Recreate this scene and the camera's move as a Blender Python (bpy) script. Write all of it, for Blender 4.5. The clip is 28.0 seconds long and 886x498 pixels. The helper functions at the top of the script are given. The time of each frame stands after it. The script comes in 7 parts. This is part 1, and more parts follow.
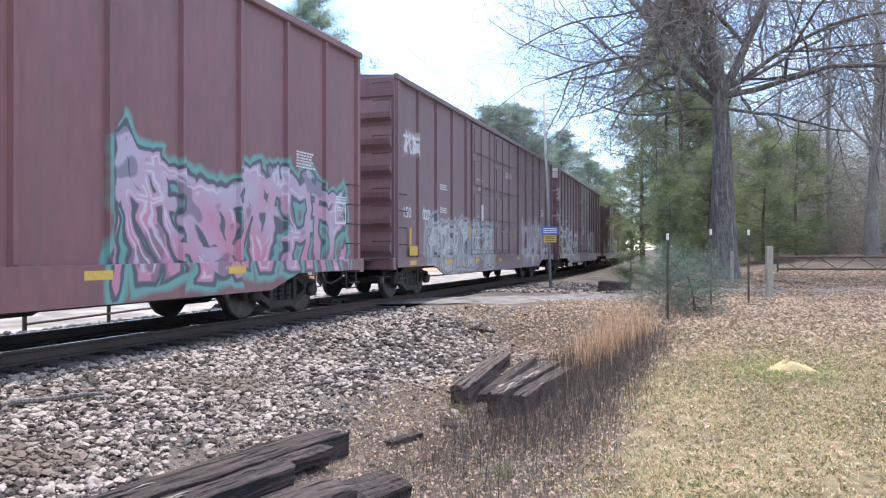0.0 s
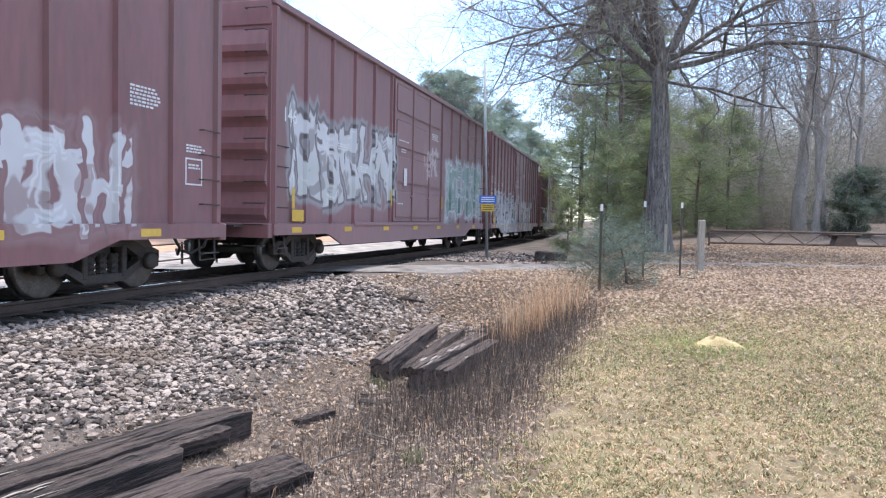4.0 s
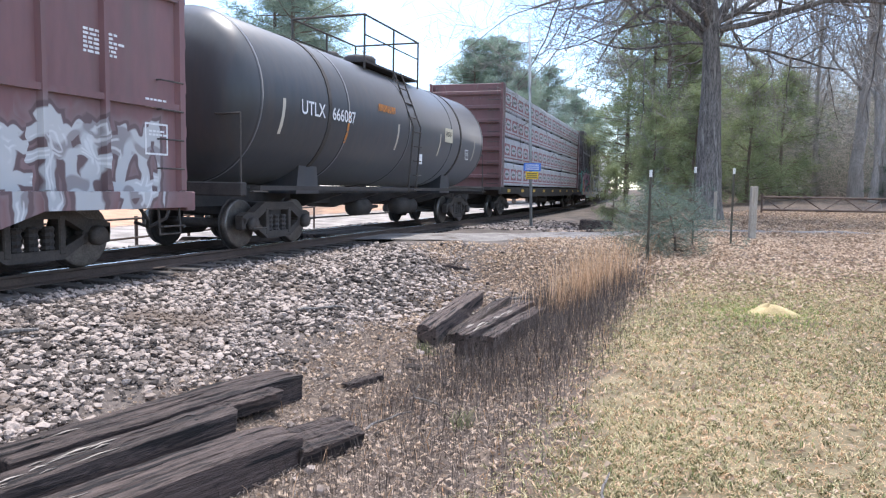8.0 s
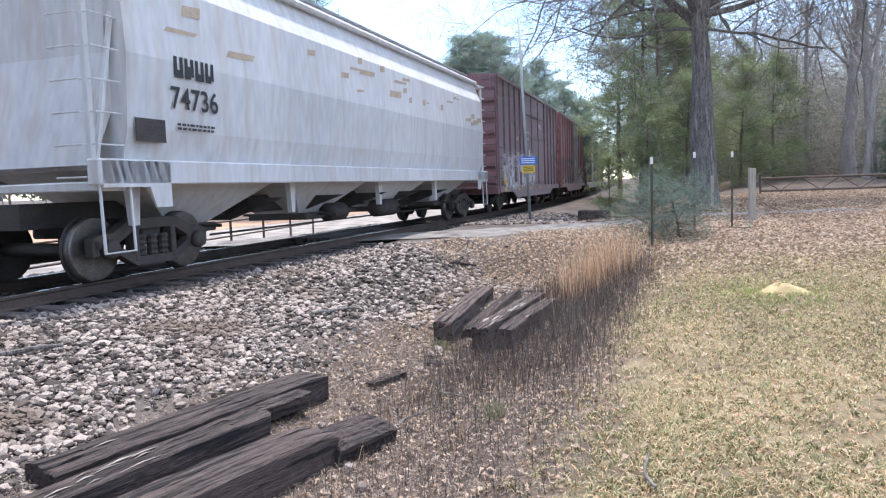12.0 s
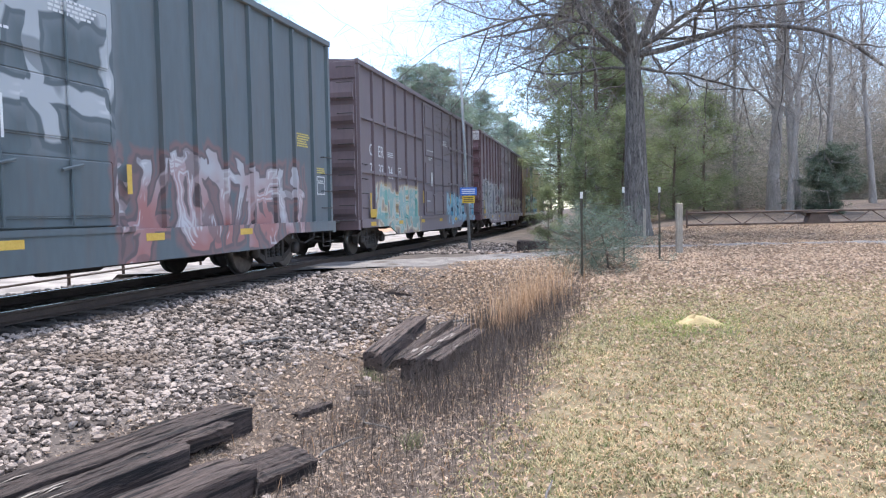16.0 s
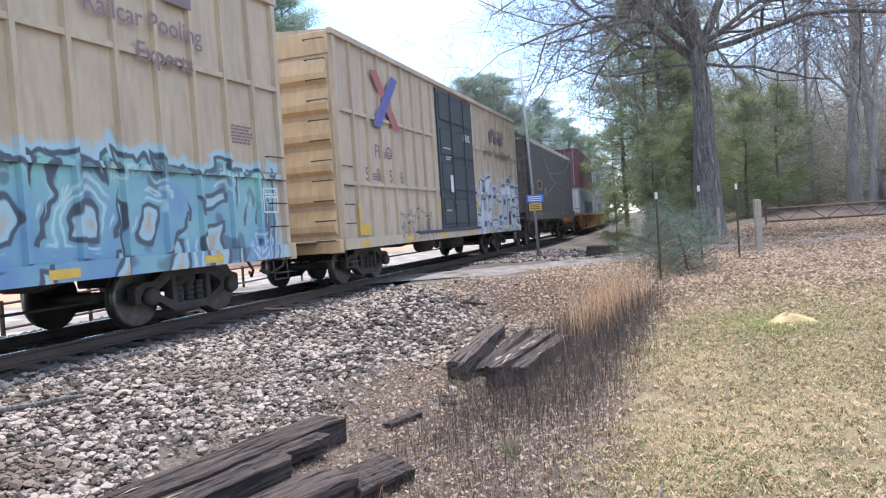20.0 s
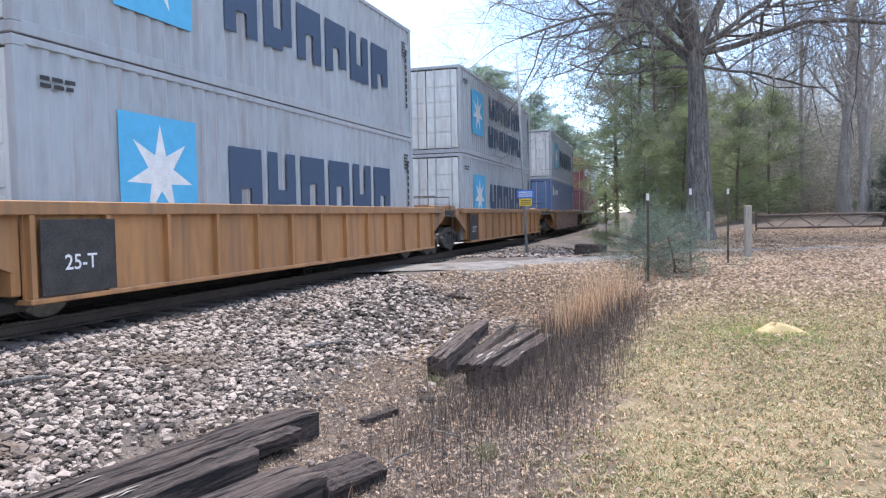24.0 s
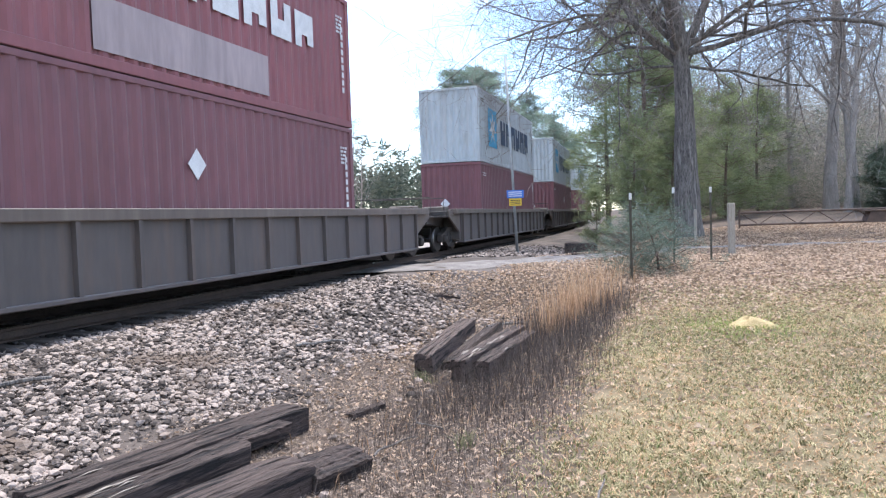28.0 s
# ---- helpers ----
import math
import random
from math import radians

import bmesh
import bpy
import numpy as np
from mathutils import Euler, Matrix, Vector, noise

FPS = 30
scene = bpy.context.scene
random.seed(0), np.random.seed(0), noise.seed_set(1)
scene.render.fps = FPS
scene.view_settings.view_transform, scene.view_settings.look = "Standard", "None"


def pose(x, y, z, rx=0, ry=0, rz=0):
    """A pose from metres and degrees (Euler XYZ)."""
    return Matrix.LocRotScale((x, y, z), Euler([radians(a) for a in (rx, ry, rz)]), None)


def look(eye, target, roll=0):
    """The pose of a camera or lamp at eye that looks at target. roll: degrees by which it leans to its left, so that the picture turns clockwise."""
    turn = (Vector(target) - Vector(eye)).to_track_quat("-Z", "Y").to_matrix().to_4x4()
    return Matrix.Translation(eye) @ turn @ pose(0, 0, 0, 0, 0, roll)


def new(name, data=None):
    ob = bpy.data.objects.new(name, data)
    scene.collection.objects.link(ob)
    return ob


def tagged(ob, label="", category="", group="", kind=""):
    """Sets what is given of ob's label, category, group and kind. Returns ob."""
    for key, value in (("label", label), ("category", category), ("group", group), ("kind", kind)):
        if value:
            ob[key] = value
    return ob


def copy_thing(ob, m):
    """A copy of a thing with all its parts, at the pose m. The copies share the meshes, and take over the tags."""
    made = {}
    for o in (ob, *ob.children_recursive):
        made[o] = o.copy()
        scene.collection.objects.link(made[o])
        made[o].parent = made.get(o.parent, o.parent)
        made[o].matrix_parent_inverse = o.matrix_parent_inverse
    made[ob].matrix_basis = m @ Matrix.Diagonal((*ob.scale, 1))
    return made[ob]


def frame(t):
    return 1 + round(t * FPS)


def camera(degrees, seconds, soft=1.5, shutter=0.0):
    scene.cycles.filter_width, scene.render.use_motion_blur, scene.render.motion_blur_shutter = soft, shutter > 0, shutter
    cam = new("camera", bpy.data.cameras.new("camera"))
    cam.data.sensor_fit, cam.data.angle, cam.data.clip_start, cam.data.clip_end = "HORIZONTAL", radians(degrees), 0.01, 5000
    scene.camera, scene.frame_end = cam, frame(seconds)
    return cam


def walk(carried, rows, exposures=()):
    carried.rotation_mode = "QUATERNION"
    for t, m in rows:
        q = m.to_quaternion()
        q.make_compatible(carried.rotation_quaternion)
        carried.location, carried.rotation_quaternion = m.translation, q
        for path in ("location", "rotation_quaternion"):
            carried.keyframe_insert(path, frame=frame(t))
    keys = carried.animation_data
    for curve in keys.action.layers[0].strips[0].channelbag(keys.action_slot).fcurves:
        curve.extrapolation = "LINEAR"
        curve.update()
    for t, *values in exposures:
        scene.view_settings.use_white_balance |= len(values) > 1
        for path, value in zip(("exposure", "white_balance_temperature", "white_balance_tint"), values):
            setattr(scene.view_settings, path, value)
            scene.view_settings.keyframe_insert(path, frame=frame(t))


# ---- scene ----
V_TRAIN, Y_TRACK, BEND = 15.4, 8.433, 0.0011945


def aim(x, y, z, yaw, pitch, roll):
    """A camera pose from the eye and degrees: yaw to the left of +x, pitch up, roll."""
    a, b = radians(yaw), radians(pitch)
    way = Vector((math.cos(b) * math.cos(a), math.cos(b) * math.sin(a), math.sin(b)))
    return look(Vector((x, y, z)), Vector((x, y, z)) + way, roll)


cam = camera(63.45, 28.0, soft=1.2)
walk(cam, [(r[0], aim(*r[1:])) for r in (
    (0, -0.373, -0.038, 1.171, 21.585, 0.119, 0.009),
    (0.5, -0.130, -0.014, 1.156, 26.316, -0.816, -1.221),
    (1, 0.033, -0.139, 1.177, 24.927, -1.535, 0.101),
    (1.5, 0.044, -0.133, 1.160, 22.150, -1.822, 1.304),
    (2, -0.112, -0.073, 1.131, 18.654, -1.709, 2.242),
    (2.5, -0.220, -0.060, 1.137, 15.620, -1.667, 2.796),
    (4.5, 0.246, -0.083, 1.158, 18.329, -2.594, 0.068),
    (5, 0.148, -0.085, 1.153, 20.376, -2.181, -0.504),
    (5.5, -0.096, -0.098, 1.144, 20.843, -2.037, -0.416),
    (6, -0.141, -0.084, 1.140, 20.236, -2.179, -0.103),
    (6.5, -0.102, -0.071, 1.152, 19.341, -2.841, 0.322),
    (7, 0.062, -0.098, 1.156, 18.784, -3.528, 0.683),
    (7.5, 0.199, -0.097, 1.130, 18.828, -4.242, 0.900),
    (8, 0.200, -0.019, 1.116, 20.274, -4.896, 0.968),
    (8.5, 0.035, 0.079, 1.120, 22.184, -5.313, -0.221),
    (9, -0.082, 0.069, 1.096, 22.146, -5.970, -1.215),
    (9.5, 0.005, 0.070, 1.106, 20.581, -6.583, -1.078),
    (10, 0.269, 0.004, 1.117, 19.527, -6.926, -1.159),
    (10.5, 0.354, -0.033, 1.128, 19.380, -6.942, -1.578),
    (11, 0.294, 0.043, 1.130, 19.942, -6.716, -2.005),
    (11.5, 0.160, 0.155, 1.098, 20.214, -5.945, -2.304),
    (12, 0.060, 0.145, 1.101, 19.880, -5.023, -1.948),
    (12.5, 0.016, 0.064, 1.130, 19.294, -4.311, -0.982),
    (14.5, -0.066, 0.179, 1.122, 17.037, -3.439, 0.666),
    (15, -0.072, 0.171, 1.120, 15.472, -3.284, 0.354),
    (15.5, -0.050, 0.035, 1.153, 14.936, -3.176, -0.299),
    (16, -0.047, -0.080, 1.160, 15.442, -2.944, -1.087),
    (16.5, -0.057, -0.077, 1.162, 16.202, -2.964, -1.953),
    (17, -0.134, 0.023, 1.152, 16.425, -3.274, -2.462),
    (17.5, -0.089, 0.050, 1.138, 16.549, -3.745, -2.755),
    (18, 0.083, -0.005, 1.146, 16.933, -4.083, -3.059),
    (18.5, 0.153, -0.038, 1.145, 18.238, -3.982, -3.467),
    (19, 0.145, -0.008, 1.152, 19.780, -3.399, -3.904),
    (19.5, 0.004, 0.065, 1.136, 20.668, -2.601, -4.042),
    (20, -0.113, 0.096, 1.134, 20.458, -1.841, -3.784),
    (20.5, -0.154, 0.105, 1.132, 19.824, -1.448, -3.271),
    (21, -0.151, 0.099, 1.136, 19.409, -1.359, -2.701),
    (21.5, -0.156, 0.029, 1.139, 19.368, -1.521, -2.384),
    (23.5, 0.043, 0.124, 1.149, 19.951, -2.636, -1.089),
    (24, 0.096, 0.132, 1.144, 19.583, -2.579, -1.126),
    (24.5, 0.162, 0.037, 1.159, 19.000, -2.664, -1.389),
    (25, 0.118, 0.006, 1.150, 18.165, -2.694, -1.825),
    (25.5, -0.091, 0.032, 1.140, 17.572, -2.638, -2.149),
    (26, -0.181, 0.002, 1.152, 17.385, -2.353, -2.359),
    (26.5, -0.113, -0.073, 1.166, 17.648, -2.208, -2.481),
    (27, -0.025, -0.164, 1.179, 18.215, -2.252, -2.474),
    (27.5, -0.018, -0.157, 1.175, 18.770, -2.429, -2.280),
    (28, -0.156, -0.083, 1.166, 19.166, -2.597, -1.834),
)], exposures=[(0, 1.46, 6040, 11.8), (28, 1.46, 6040, 11.8)])

# ---- light ----
SUN_WAY = Vector((0.30, 0.03, 1.0)).normalized()
sun_height = math.asin(SUN_WAY.z)
sun_side = math.atan2(SUN_WAY.y, SUN_WAY.x)
world = bpy.data.worlds.new("sky")
scene.world = world
world.use_nodes = True
wn, wl = world.node_tree.nodes, world.node_tree.links
sky = wn.new("ShaderNodeTexSky")
sky.sky_type, sky.sun_disc = "NISHITA", False
sky.sun_elevation, sky.sun_rotation = sun_height, math.pi / 2 - sun_side
sky.air_density, sky.dust_density, sky.ozone_density = 1.0, 0.4, 1.5
coord = wn.new("ShaderNodeTexCoord")
flat = wn.new("ShaderNodeMapping")
flat.inputs["Scale"].default_value = (2.2, 2.2, 6.0)
wl.new(coord.outputs["Generated"], flat.inputs["Vector"])
puffs = wn.new("ShaderNodeTexNoise")
puffs.inputs["Scale"].default_value, puffs.inputs["Detail"].default_value, puffs.inputs["Roughness"].default_value = 1.3, 7.0, 0.52
wl.new(flat.outputs["Vector"], puffs.inputs["Vector"])
cover = wn.new("ShaderNodeMapRange")
cover.inputs["From Min"].default_value, cover.inputs["From Max"].default_value = 0.45, 0.64
wl.new(puffs.outputs["Fac"], cover.inputs["Value"])
clouds = wn.new("ShaderNodeMixRGB")
height = wn.new("ShaderNodeSeparateXYZ")
wl.new(coord.outputs["Generated"], height.inputs[0])
rise = wn.new("ShaderNodeMapRange")
rise.inputs["From Min"].default_value, rise.inputs["From Max"].default_value = 0.15, 0.85
wl.new(height.outputs["Z"], rise.inputs["Value"])
cloud_tone = wn.new("ShaderNodeMixRGB")
cloud_tone.inputs["Color1"].default_value, cloud_tone.inputs["Color2"].default_value = (2.2, 2.3, 2.5, 1), (8.9, 8.9, 8.9, 1)
wl.new(rise.outputs["Result"], cloud_tone.inputs["Fac"])
wl.new(cloud_tone.outputs["Color"], clouds.inputs["Color2"])
wl.new(cover.outputs["Result"], clouds.inputs["Fac"])
wl.new(sky.outputs["Color"], clouds.inputs["Color1"])
back = wn["Background"]
back.inputs["Strength"].default_value = 0.15
wl.new(clouds.outputs["Color"], back.inputs["Color"])
sun = new("sun", bpy.data.lights.new("sun", "SUN"))
sun.data.energy, sun.data.angle, sun.data.color = 2.15, radians(0.6), (1.0, 0.93, 0.83)
sun.matrix_world = look(SUN_WAY * 200, (0, 0, 0))


# ---- materials ----
def grain(name, c1, c2, rough=0.8, scale=3.0, stretch=(1, 1, 1), bump=0.0, fine=40.0, metal=0.0, c3=None, c3_at=(0.62, 0.72), spot=1.2,
          each=0.0, island=0.0, where="Object"):
    """Two colours by broad and fine grain, a third in blotches, some relief."""
    m = bpy.data.materials.new(name)
    m.use_nodes = True
    n, l = m.node_tree.nodes, m.node_tree.links
    b = n["Principled BSDF"]
    b.inputs["Roughness"].default_value, b.inputs["Metallic"].default_value = rough, metal
    co, mp = n.new("ShaderNodeTexCoord"), n.new("ShaderNodeMapping")
    mp.inputs["Scale"].default_value = stretch
    l.new(co.outputs[where], mp.inputs["Vector"])

    def noise_at(s, detail=4.0):
        t = n.new("ShaderNodeTexNoise")
        t.inputs["Scale"].default_value, t.inputs["Detail"].default_value = s, detail
        l.new(mp.outputs["Vector"], t.inputs["Vector"])
        return t
    wide, thin = noise_at(scale), noise_at(fine, 3.0)
    add = n.new("ShaderNodeMath")
    add.operation = "ADD"
    half = n.new("ShaderNodeMath")
    half.operation, half.inputs[1].default_value = "MULTIPLY", 0.5
    l.new(wide.outputs["Fac"], add.inputs[0])
    l.new(thin.outputs["Fac"], add.inputs[1])
    l.new(add.outputs[0], half.inputs[0])
    src = half
    if each or island:
        info = n.new("ShaderNodeObjectInfo") if each else n.new("ShaderNodeNewGeometry")
        mul = n.new("ShaderNodeMath")
        mul.operation, mul.inputs[1].default_value, mul.inputs[2].default_value = "MULTIPLY_ADD", each or island, -0.5 * (each or island)
        l.new(info.outputs["Random" if each else "Random Per Island"], mul.inputs[0])
        src = n.new("ShaderNodeMath")
        src.operation = "ADD"
        l.new(half.outputs[0], src.inputs[0])
        l.new(mul.outputs[0], src.inputs[1])
    ramp = n.new("ShaderNodeMapRange")
    ramp.inputs["From Min"].default_value, ramp.inputs["From Max"].default_value = 0.36, 0.64
    l.new(src.outputs[0], ramp.inputs["Value"])
    mix = n.new("ShaderNodeMixRGB")
    mix.inputs["Color1"].default_value, mix.inputs["Color2"].default_value = (*c1, 1), (*c2, 1)
    l.new(ramp.outputs["Result"], mix.inputs["Fac"])
    out = mix
    if c3:
        sp = noise_at(spot, 6.0)
        r3 = n.new("ShaderNodeMapRange")
        r3.inputs["From Min"].default_value, r3.inputs["From Max"].default_value = c3_at
        l.new(sp.outputs["Fac"], r3.inputs["Value"])
        out = n.new("ShaderNodeMixRGB")
        out.inputs["Color2"].default_value = (*c3, 1)
        l.new(r3.outputs["Result"], out.inputs["Fac"])
        l.new(mix.outputs["Color"], out.inputs["Color1"])
    l.new(out.outputs["Color"], b.inputs["Base Color"])
    if bump:
        bp = n.new("ShaderNodeBump")
        bp.inputs["Strength"].default_value, bp.inputs["Distance"].default_value = min(1.0, bump), 0.02
        l.new(thin.outputs["Fac"], bp.inputs["Height"])
        l.new(bp.outputs["Normal"], b.inputs["Normal"])
    return m


def tint(c, k):
    return tuple(min(1.0, v * k) for v in c)


def paint(name, c, dirt=(0.09, 0.065, 0.05), amount=0.5, rough=0.55, veil=0.42):
    """Weathered railcar paint: faded, with grime that runs down in streaks."""
    m = grain(name, tint(c, 0.82), tint(c, 1.14), rough, 0.8, (1, 1, 0.25), 0.05, 9.0)
    n, l = m.node_tree.nodes, m.node_tree.links
    b = n["Principled BSDF"]
    old = b.inputs["Base Color"].links[0].from_socket
    co, mp, t = n.new("ShaderNodeTexCoord"), n.new("ShaderNodeMapping"), n.new("ShaderNodeTexNoise")
    mp.inputs["Scale"].default_value = (5.0, 5.0, 0.35)
    t.inputs["Scale"].default_value, t.inputs["Detail"].default_value = 1.0, 5.0
    l.new(co.outputs["Object"], mp.inputs["Vector"])
    l.new(mp.outputs["Vector"], t.inputs["Vector"])
    r = n.new("ShaderNodeMapRange")
    r.inputs["From Min"].default_value, r.inputs["From Max"].default_value, r.inputs["To Max"].default_value = 0.48, 0.78, amount
    l.new(t.outputs["Fac"], r.inputs["Value"])
    mix = n.new("ShaderNodeMixRGB")
    mix.inputs["Color2"].default_value = (*dirt, 1)
    l.new(r.outputs["Result"], mix.inputs["Fac"])
    l.new(old, mix.inputs["Color1"])
    l.new(mix.outputs["Color"], b.inputs["Base Color"])
    # pale sheen painted in for the veiling glare over the train
    b.inputs["Sheen Weight"].default_value, b.inputs["Sheen Roughness"].default_value = veil, 0.6
    b.inputs["Sheen Tint"].default_value = (0.86, 0.84, 0.88, 1)
    return m


def leafy(m, share=0.45):
    """Lets light through thin leaves and blades."""
    n, l = m.node_tree.nodes, m.node_tree.links
    b, out = n["Principled BSDF"], n["Material Output"]
    t, mix = n.new("ShaderNodeBsdfTranslucent"), n.new("ShaderNodeMixShader")
    l.new(b.inputs["Base Color"].links[0].from_socket, t.inputs["Color"])
    mix.inputs[0].default_value = share
    l.new(b.outputs[0], mix.inputs[1])
    l.new(t.outputs[0], mix.inputs[2])
    l.new(mix.outputs[0], out.inputs["Surface"])
    return m


def plain(name, c, rough=0.6, metal=0.0):
    return grain(name, tint(c, 0.9), tint(c, 1.08), rough, 5.0, metal=metal)


# ---- mesh helpers ----
class Shape:
    """Collects points and faces for one mesh."""

    def __init__(self):
        self.v, self.f = [], []

    def add(self, pts, faces):
        k = len(self.v)
        self.v.extend(tuple(p) for p in pts)
        self.f.extend(tuple(i + k for i in q) for q in faces)
        return self

    def box(self, x0, x1, y0, y1, z0, z1, m=None):
        p = [Vector((x, y, z)) for z in (z0, z1) for y in (y0, y1) for x in (x0, x1)]
        if m:
            p = [m @ q for q in p]
        return self.add(p, [(0, 2, 3, 1), (4, 5, 7, 6), (0, 1, 5, 4), (2, 6, 7, 3), (0, 4, 6, 2), (1, 3, 7, 5)])

    def soft(self, x0, x1, y0, y1, z0, z1, c=0.01, m=None):
        """A box with chamfered edges."""
        xs, ys, zs = (x0, x1), (y0, y1), (z0, z1)
        pts, ids = [], {}
        for i in (0, 1):
            for j in (0, 1):
                for k in (0, 1):
                    sx, sy, sz = (c if i == 0 else -c), (c if j == 0 else -c), (c if k == 0 else -c)
                    for a, q in (("x", (xs[i], ys[j] + sy, zs[k] + sz)), ("y", (xs[i] + sx, ys[j], zs[k] + sz)), ("z", (xs[i] + sx, ys[j] + sy, zs[k]))):
                        ids[i, j, k, a] = len(pts)
                        pts.append(m @ Vector(q) if m else q)
        g = lambda *k: ids[k]
        fs = []
        for e in (0, 1):
            o = 1 if e else -1
            fs.append([g(e, 0, 0, "x"), g(e, 1, 0, "x"), g(e, 1, 1, "x"), g(e, 0, 1, "x")][::o])
            fs.append([g(0, e, 0, "y"), g(0, e, 1, "y"), g(1, e, 1, "y"), g(1, e, 0, "y")][::o])
            fs.append([g(0, 0, e, "z"), g(1, 0, e, "z"), g(1, 1, e, "z"), g(0, 1, e, "z")][::o])
            for h in (0, 1):
                p = 1 if e ^ h else -1
                fs.append([g(0, e, h, "y"), g(1, e, h, "y"), g(1, e, h, "z"), g(0, e, h, "z")][::p])
                fs.append([g(e, 0, h, "x"), g(e, 1, h, "x"), g(e, 1, h, "z"), g(e, 0, h, "z")][::-p])
                fs.append([g(e, h, 0, "x"), g(e, h, 1, "x"), g(e, h, 1, "y"), g(e, h, 0, "y")][::p])
        for i in (0, 1):
            for j in (0, 1):
                for k in (0, 1):
                    fs.append([g(i, j, k, "x"), g(i, j, k, "y"), g(i, j, k, "z")])
        return self.add(pts, fs)

    def tube(self, pts, radii, n=8, cap=True):
        """A tube along points."""
        pts = [Vector(p) for p in pts]
        if not hasattr(radii, "__len__"):
            radii = [radii] * len(pts)
        k, rings, side = len(self.v), len(pts), None
        for i, p in enumerate(pts):
            way = (pts[min(i + 1, rings - 1)] - pts[max(i - 1, 0)]).normalized()
            if side is None:
                side = way.orthogonal().normalized()
            side = (side - way * side.dot(way)).normalized()
            up = way.cross(side)
            for j in range(n):
                a = 2 * math.pi * j / n
                self.v.append(tuple(p + (side * math.cos(a) + up * math.sin(a)) * radii[i]))
        for i in range(rings - 1):
            for j in range(n):
                a, b = k + i * n + j, k + i * n + (j + 1) % n
                self.f.append((a, b, b + n, a + n))
        if cap:
            self.f.append(tuple(k + j for j in range(n))[::-1])
            self.f.append(tuple(k + (rings - 1) * n + j for j in range(n)))
        return self

    def lathe(self, rows, n=24, axis="x", m=None):
        """Rings (along, radius) round an axis through the origin."""
        pts, fs = [], []
        for a, r in rows:
            for j in range(n):
                q = 2 * math.pi * j / n
                c, s = r * math.cos(q), r * math.sin(q)
                p = Vector((a, c, s) if axis == "x" else (c, a, s) if axis == "y" else (c, s, a))
                pts.append(m @ p if m else p)
        for i in range(len(rows) - 1):
            for j in range(n):
                a, b = i * n + j, i * n + (j + 1) % n
                fs.append((a, b, b + n, a + n) if axis != "y" else (a, a + n, b + n, b))
        if rows[0][1] > 1e-4:
            fs.append(tuple(range(n))[::-1] if axis != "y" else tuple(range(n)))
        if rows[-1][1] > 1e-4:
            e = tuple((len(rows) - 1) * n + j for j in range(n))
            fs.append(e if axis != "y" else e[::-1])
        return self.add(pts, fs)

    def prism(self, outline, y0, y1, m=None):
        """An outline of (x, z) pushed from y0 to y1."""
        n = len(outline)
        pts = [Vector((x, y, z)) for y in (y0, y1) for x, z in outline]
        if m:
            pts = [m @ p for p in pts]
        fs = [tuple(range(n)), tuple(range(2 * n - 1, n - 1, -1))] + [(i, i + n, (i + 1) % n + n, (i + 1) % n) for i in range(n)]
        return self.add(pts, fs)

    def mesh(self, name, material, smooth=False):
        me = bpy.data.meshes.new(name)
        me.from_pydata(self.v, [], self.f)
        me.materials.append(material)
        if smooth:
            me.polygons.foreach_set("use_smooth", [True] * len(me.polygons))
        me.update()
        return me


def part(name, what, material, parent, label="", at=None, smooth=False):
    """One mesh object under a thing or a part. what: a Shape or a mesh."""
    me = what if isinstance(what, bpy.types.Mesh) else what.mesh(name, material, smooth)
    ob = new(name, me)
    ob.parent = parent
    if at is not None:
        ob.matrix_basis = at
    return tagged(ob, label) if label else ob


def thing(name, what, material, label, category, at=None, group="", kind="", smooth=False):
    """A top-level object: an Empty where what is None."""
    me = None if what is None else what if isinstance(what, bpy.types.Mesh) else what.mesh(name, material, smooth)
    ob = new(name, me)
    if at is not None:
        ob.matrix_world = at
    return tagged(ob, label, category, group, kind)


def smooth_step(a, b, x):
    t = np.clip((x - a) / (b - a), 0, 1)
    return t * t * (3 - 2 * t)


S_A, S_B = -60.0, 130.0


def track_y(s):
    """How far left of the x axis the middle of the track lies."""
    c = np.clip(s, S_A, S_B)
    return Y_TRACK + BEND * c * c / 2 + BEND * c * (s - c)


def track_pose(s, z=0.0):
    c = min(max(s, S_A), S_B)
    return pose(s, float(track_y(s)), z, 0, 0, math.degrees(math.atan(BEND * c)))


# ---- colours ----
BALLAST = grain("ballast_stone", (0.055, 0.043, 0.036), (0.38, 0.31, 0.265), 0.9, 1.3, bump=0.3, fine=60, island=0.62, c3=(0.15, 0.11, 0.083), c3_at=(0.56, 0.70), spot=0.9)
GRIME = grain("grimy_ballast", (0.045, 0.04, 0.038), (0.12, 0.105, 0.10), 0.9, 3.0, bump=0.4, fine=30)
TIMBER = grain("old_timber", (0.024, 0.017, 0.015), (0.135, 0.098, 0.083), 0.9, 4.0, (0.6, 9, 9), 1.0, 18.0, c3=(0.012, 0.009, 0.008), c3_at=(0.54, 0.62), spot=2.2, each=0.2)
TIE = grain("creosoted_tie", (0.03, 0.026, 0.024), (0.09, 0.075, 0.065), 0.85, 4.0, (0.5, 6, 6), 0.4, 20.0, each=0.3)
RAIL_SIDE = grain("rusty_rail", (0.05, 0.035, 0.03), (0.10, 0.07, 0.055), 0.75, 3.0)
RAIL_TOP = grain("polished_steel", (0.55, 0.55, 0.56), (0.7, 0.7, 0.7), 0.22, 8.0, metal=1.0)
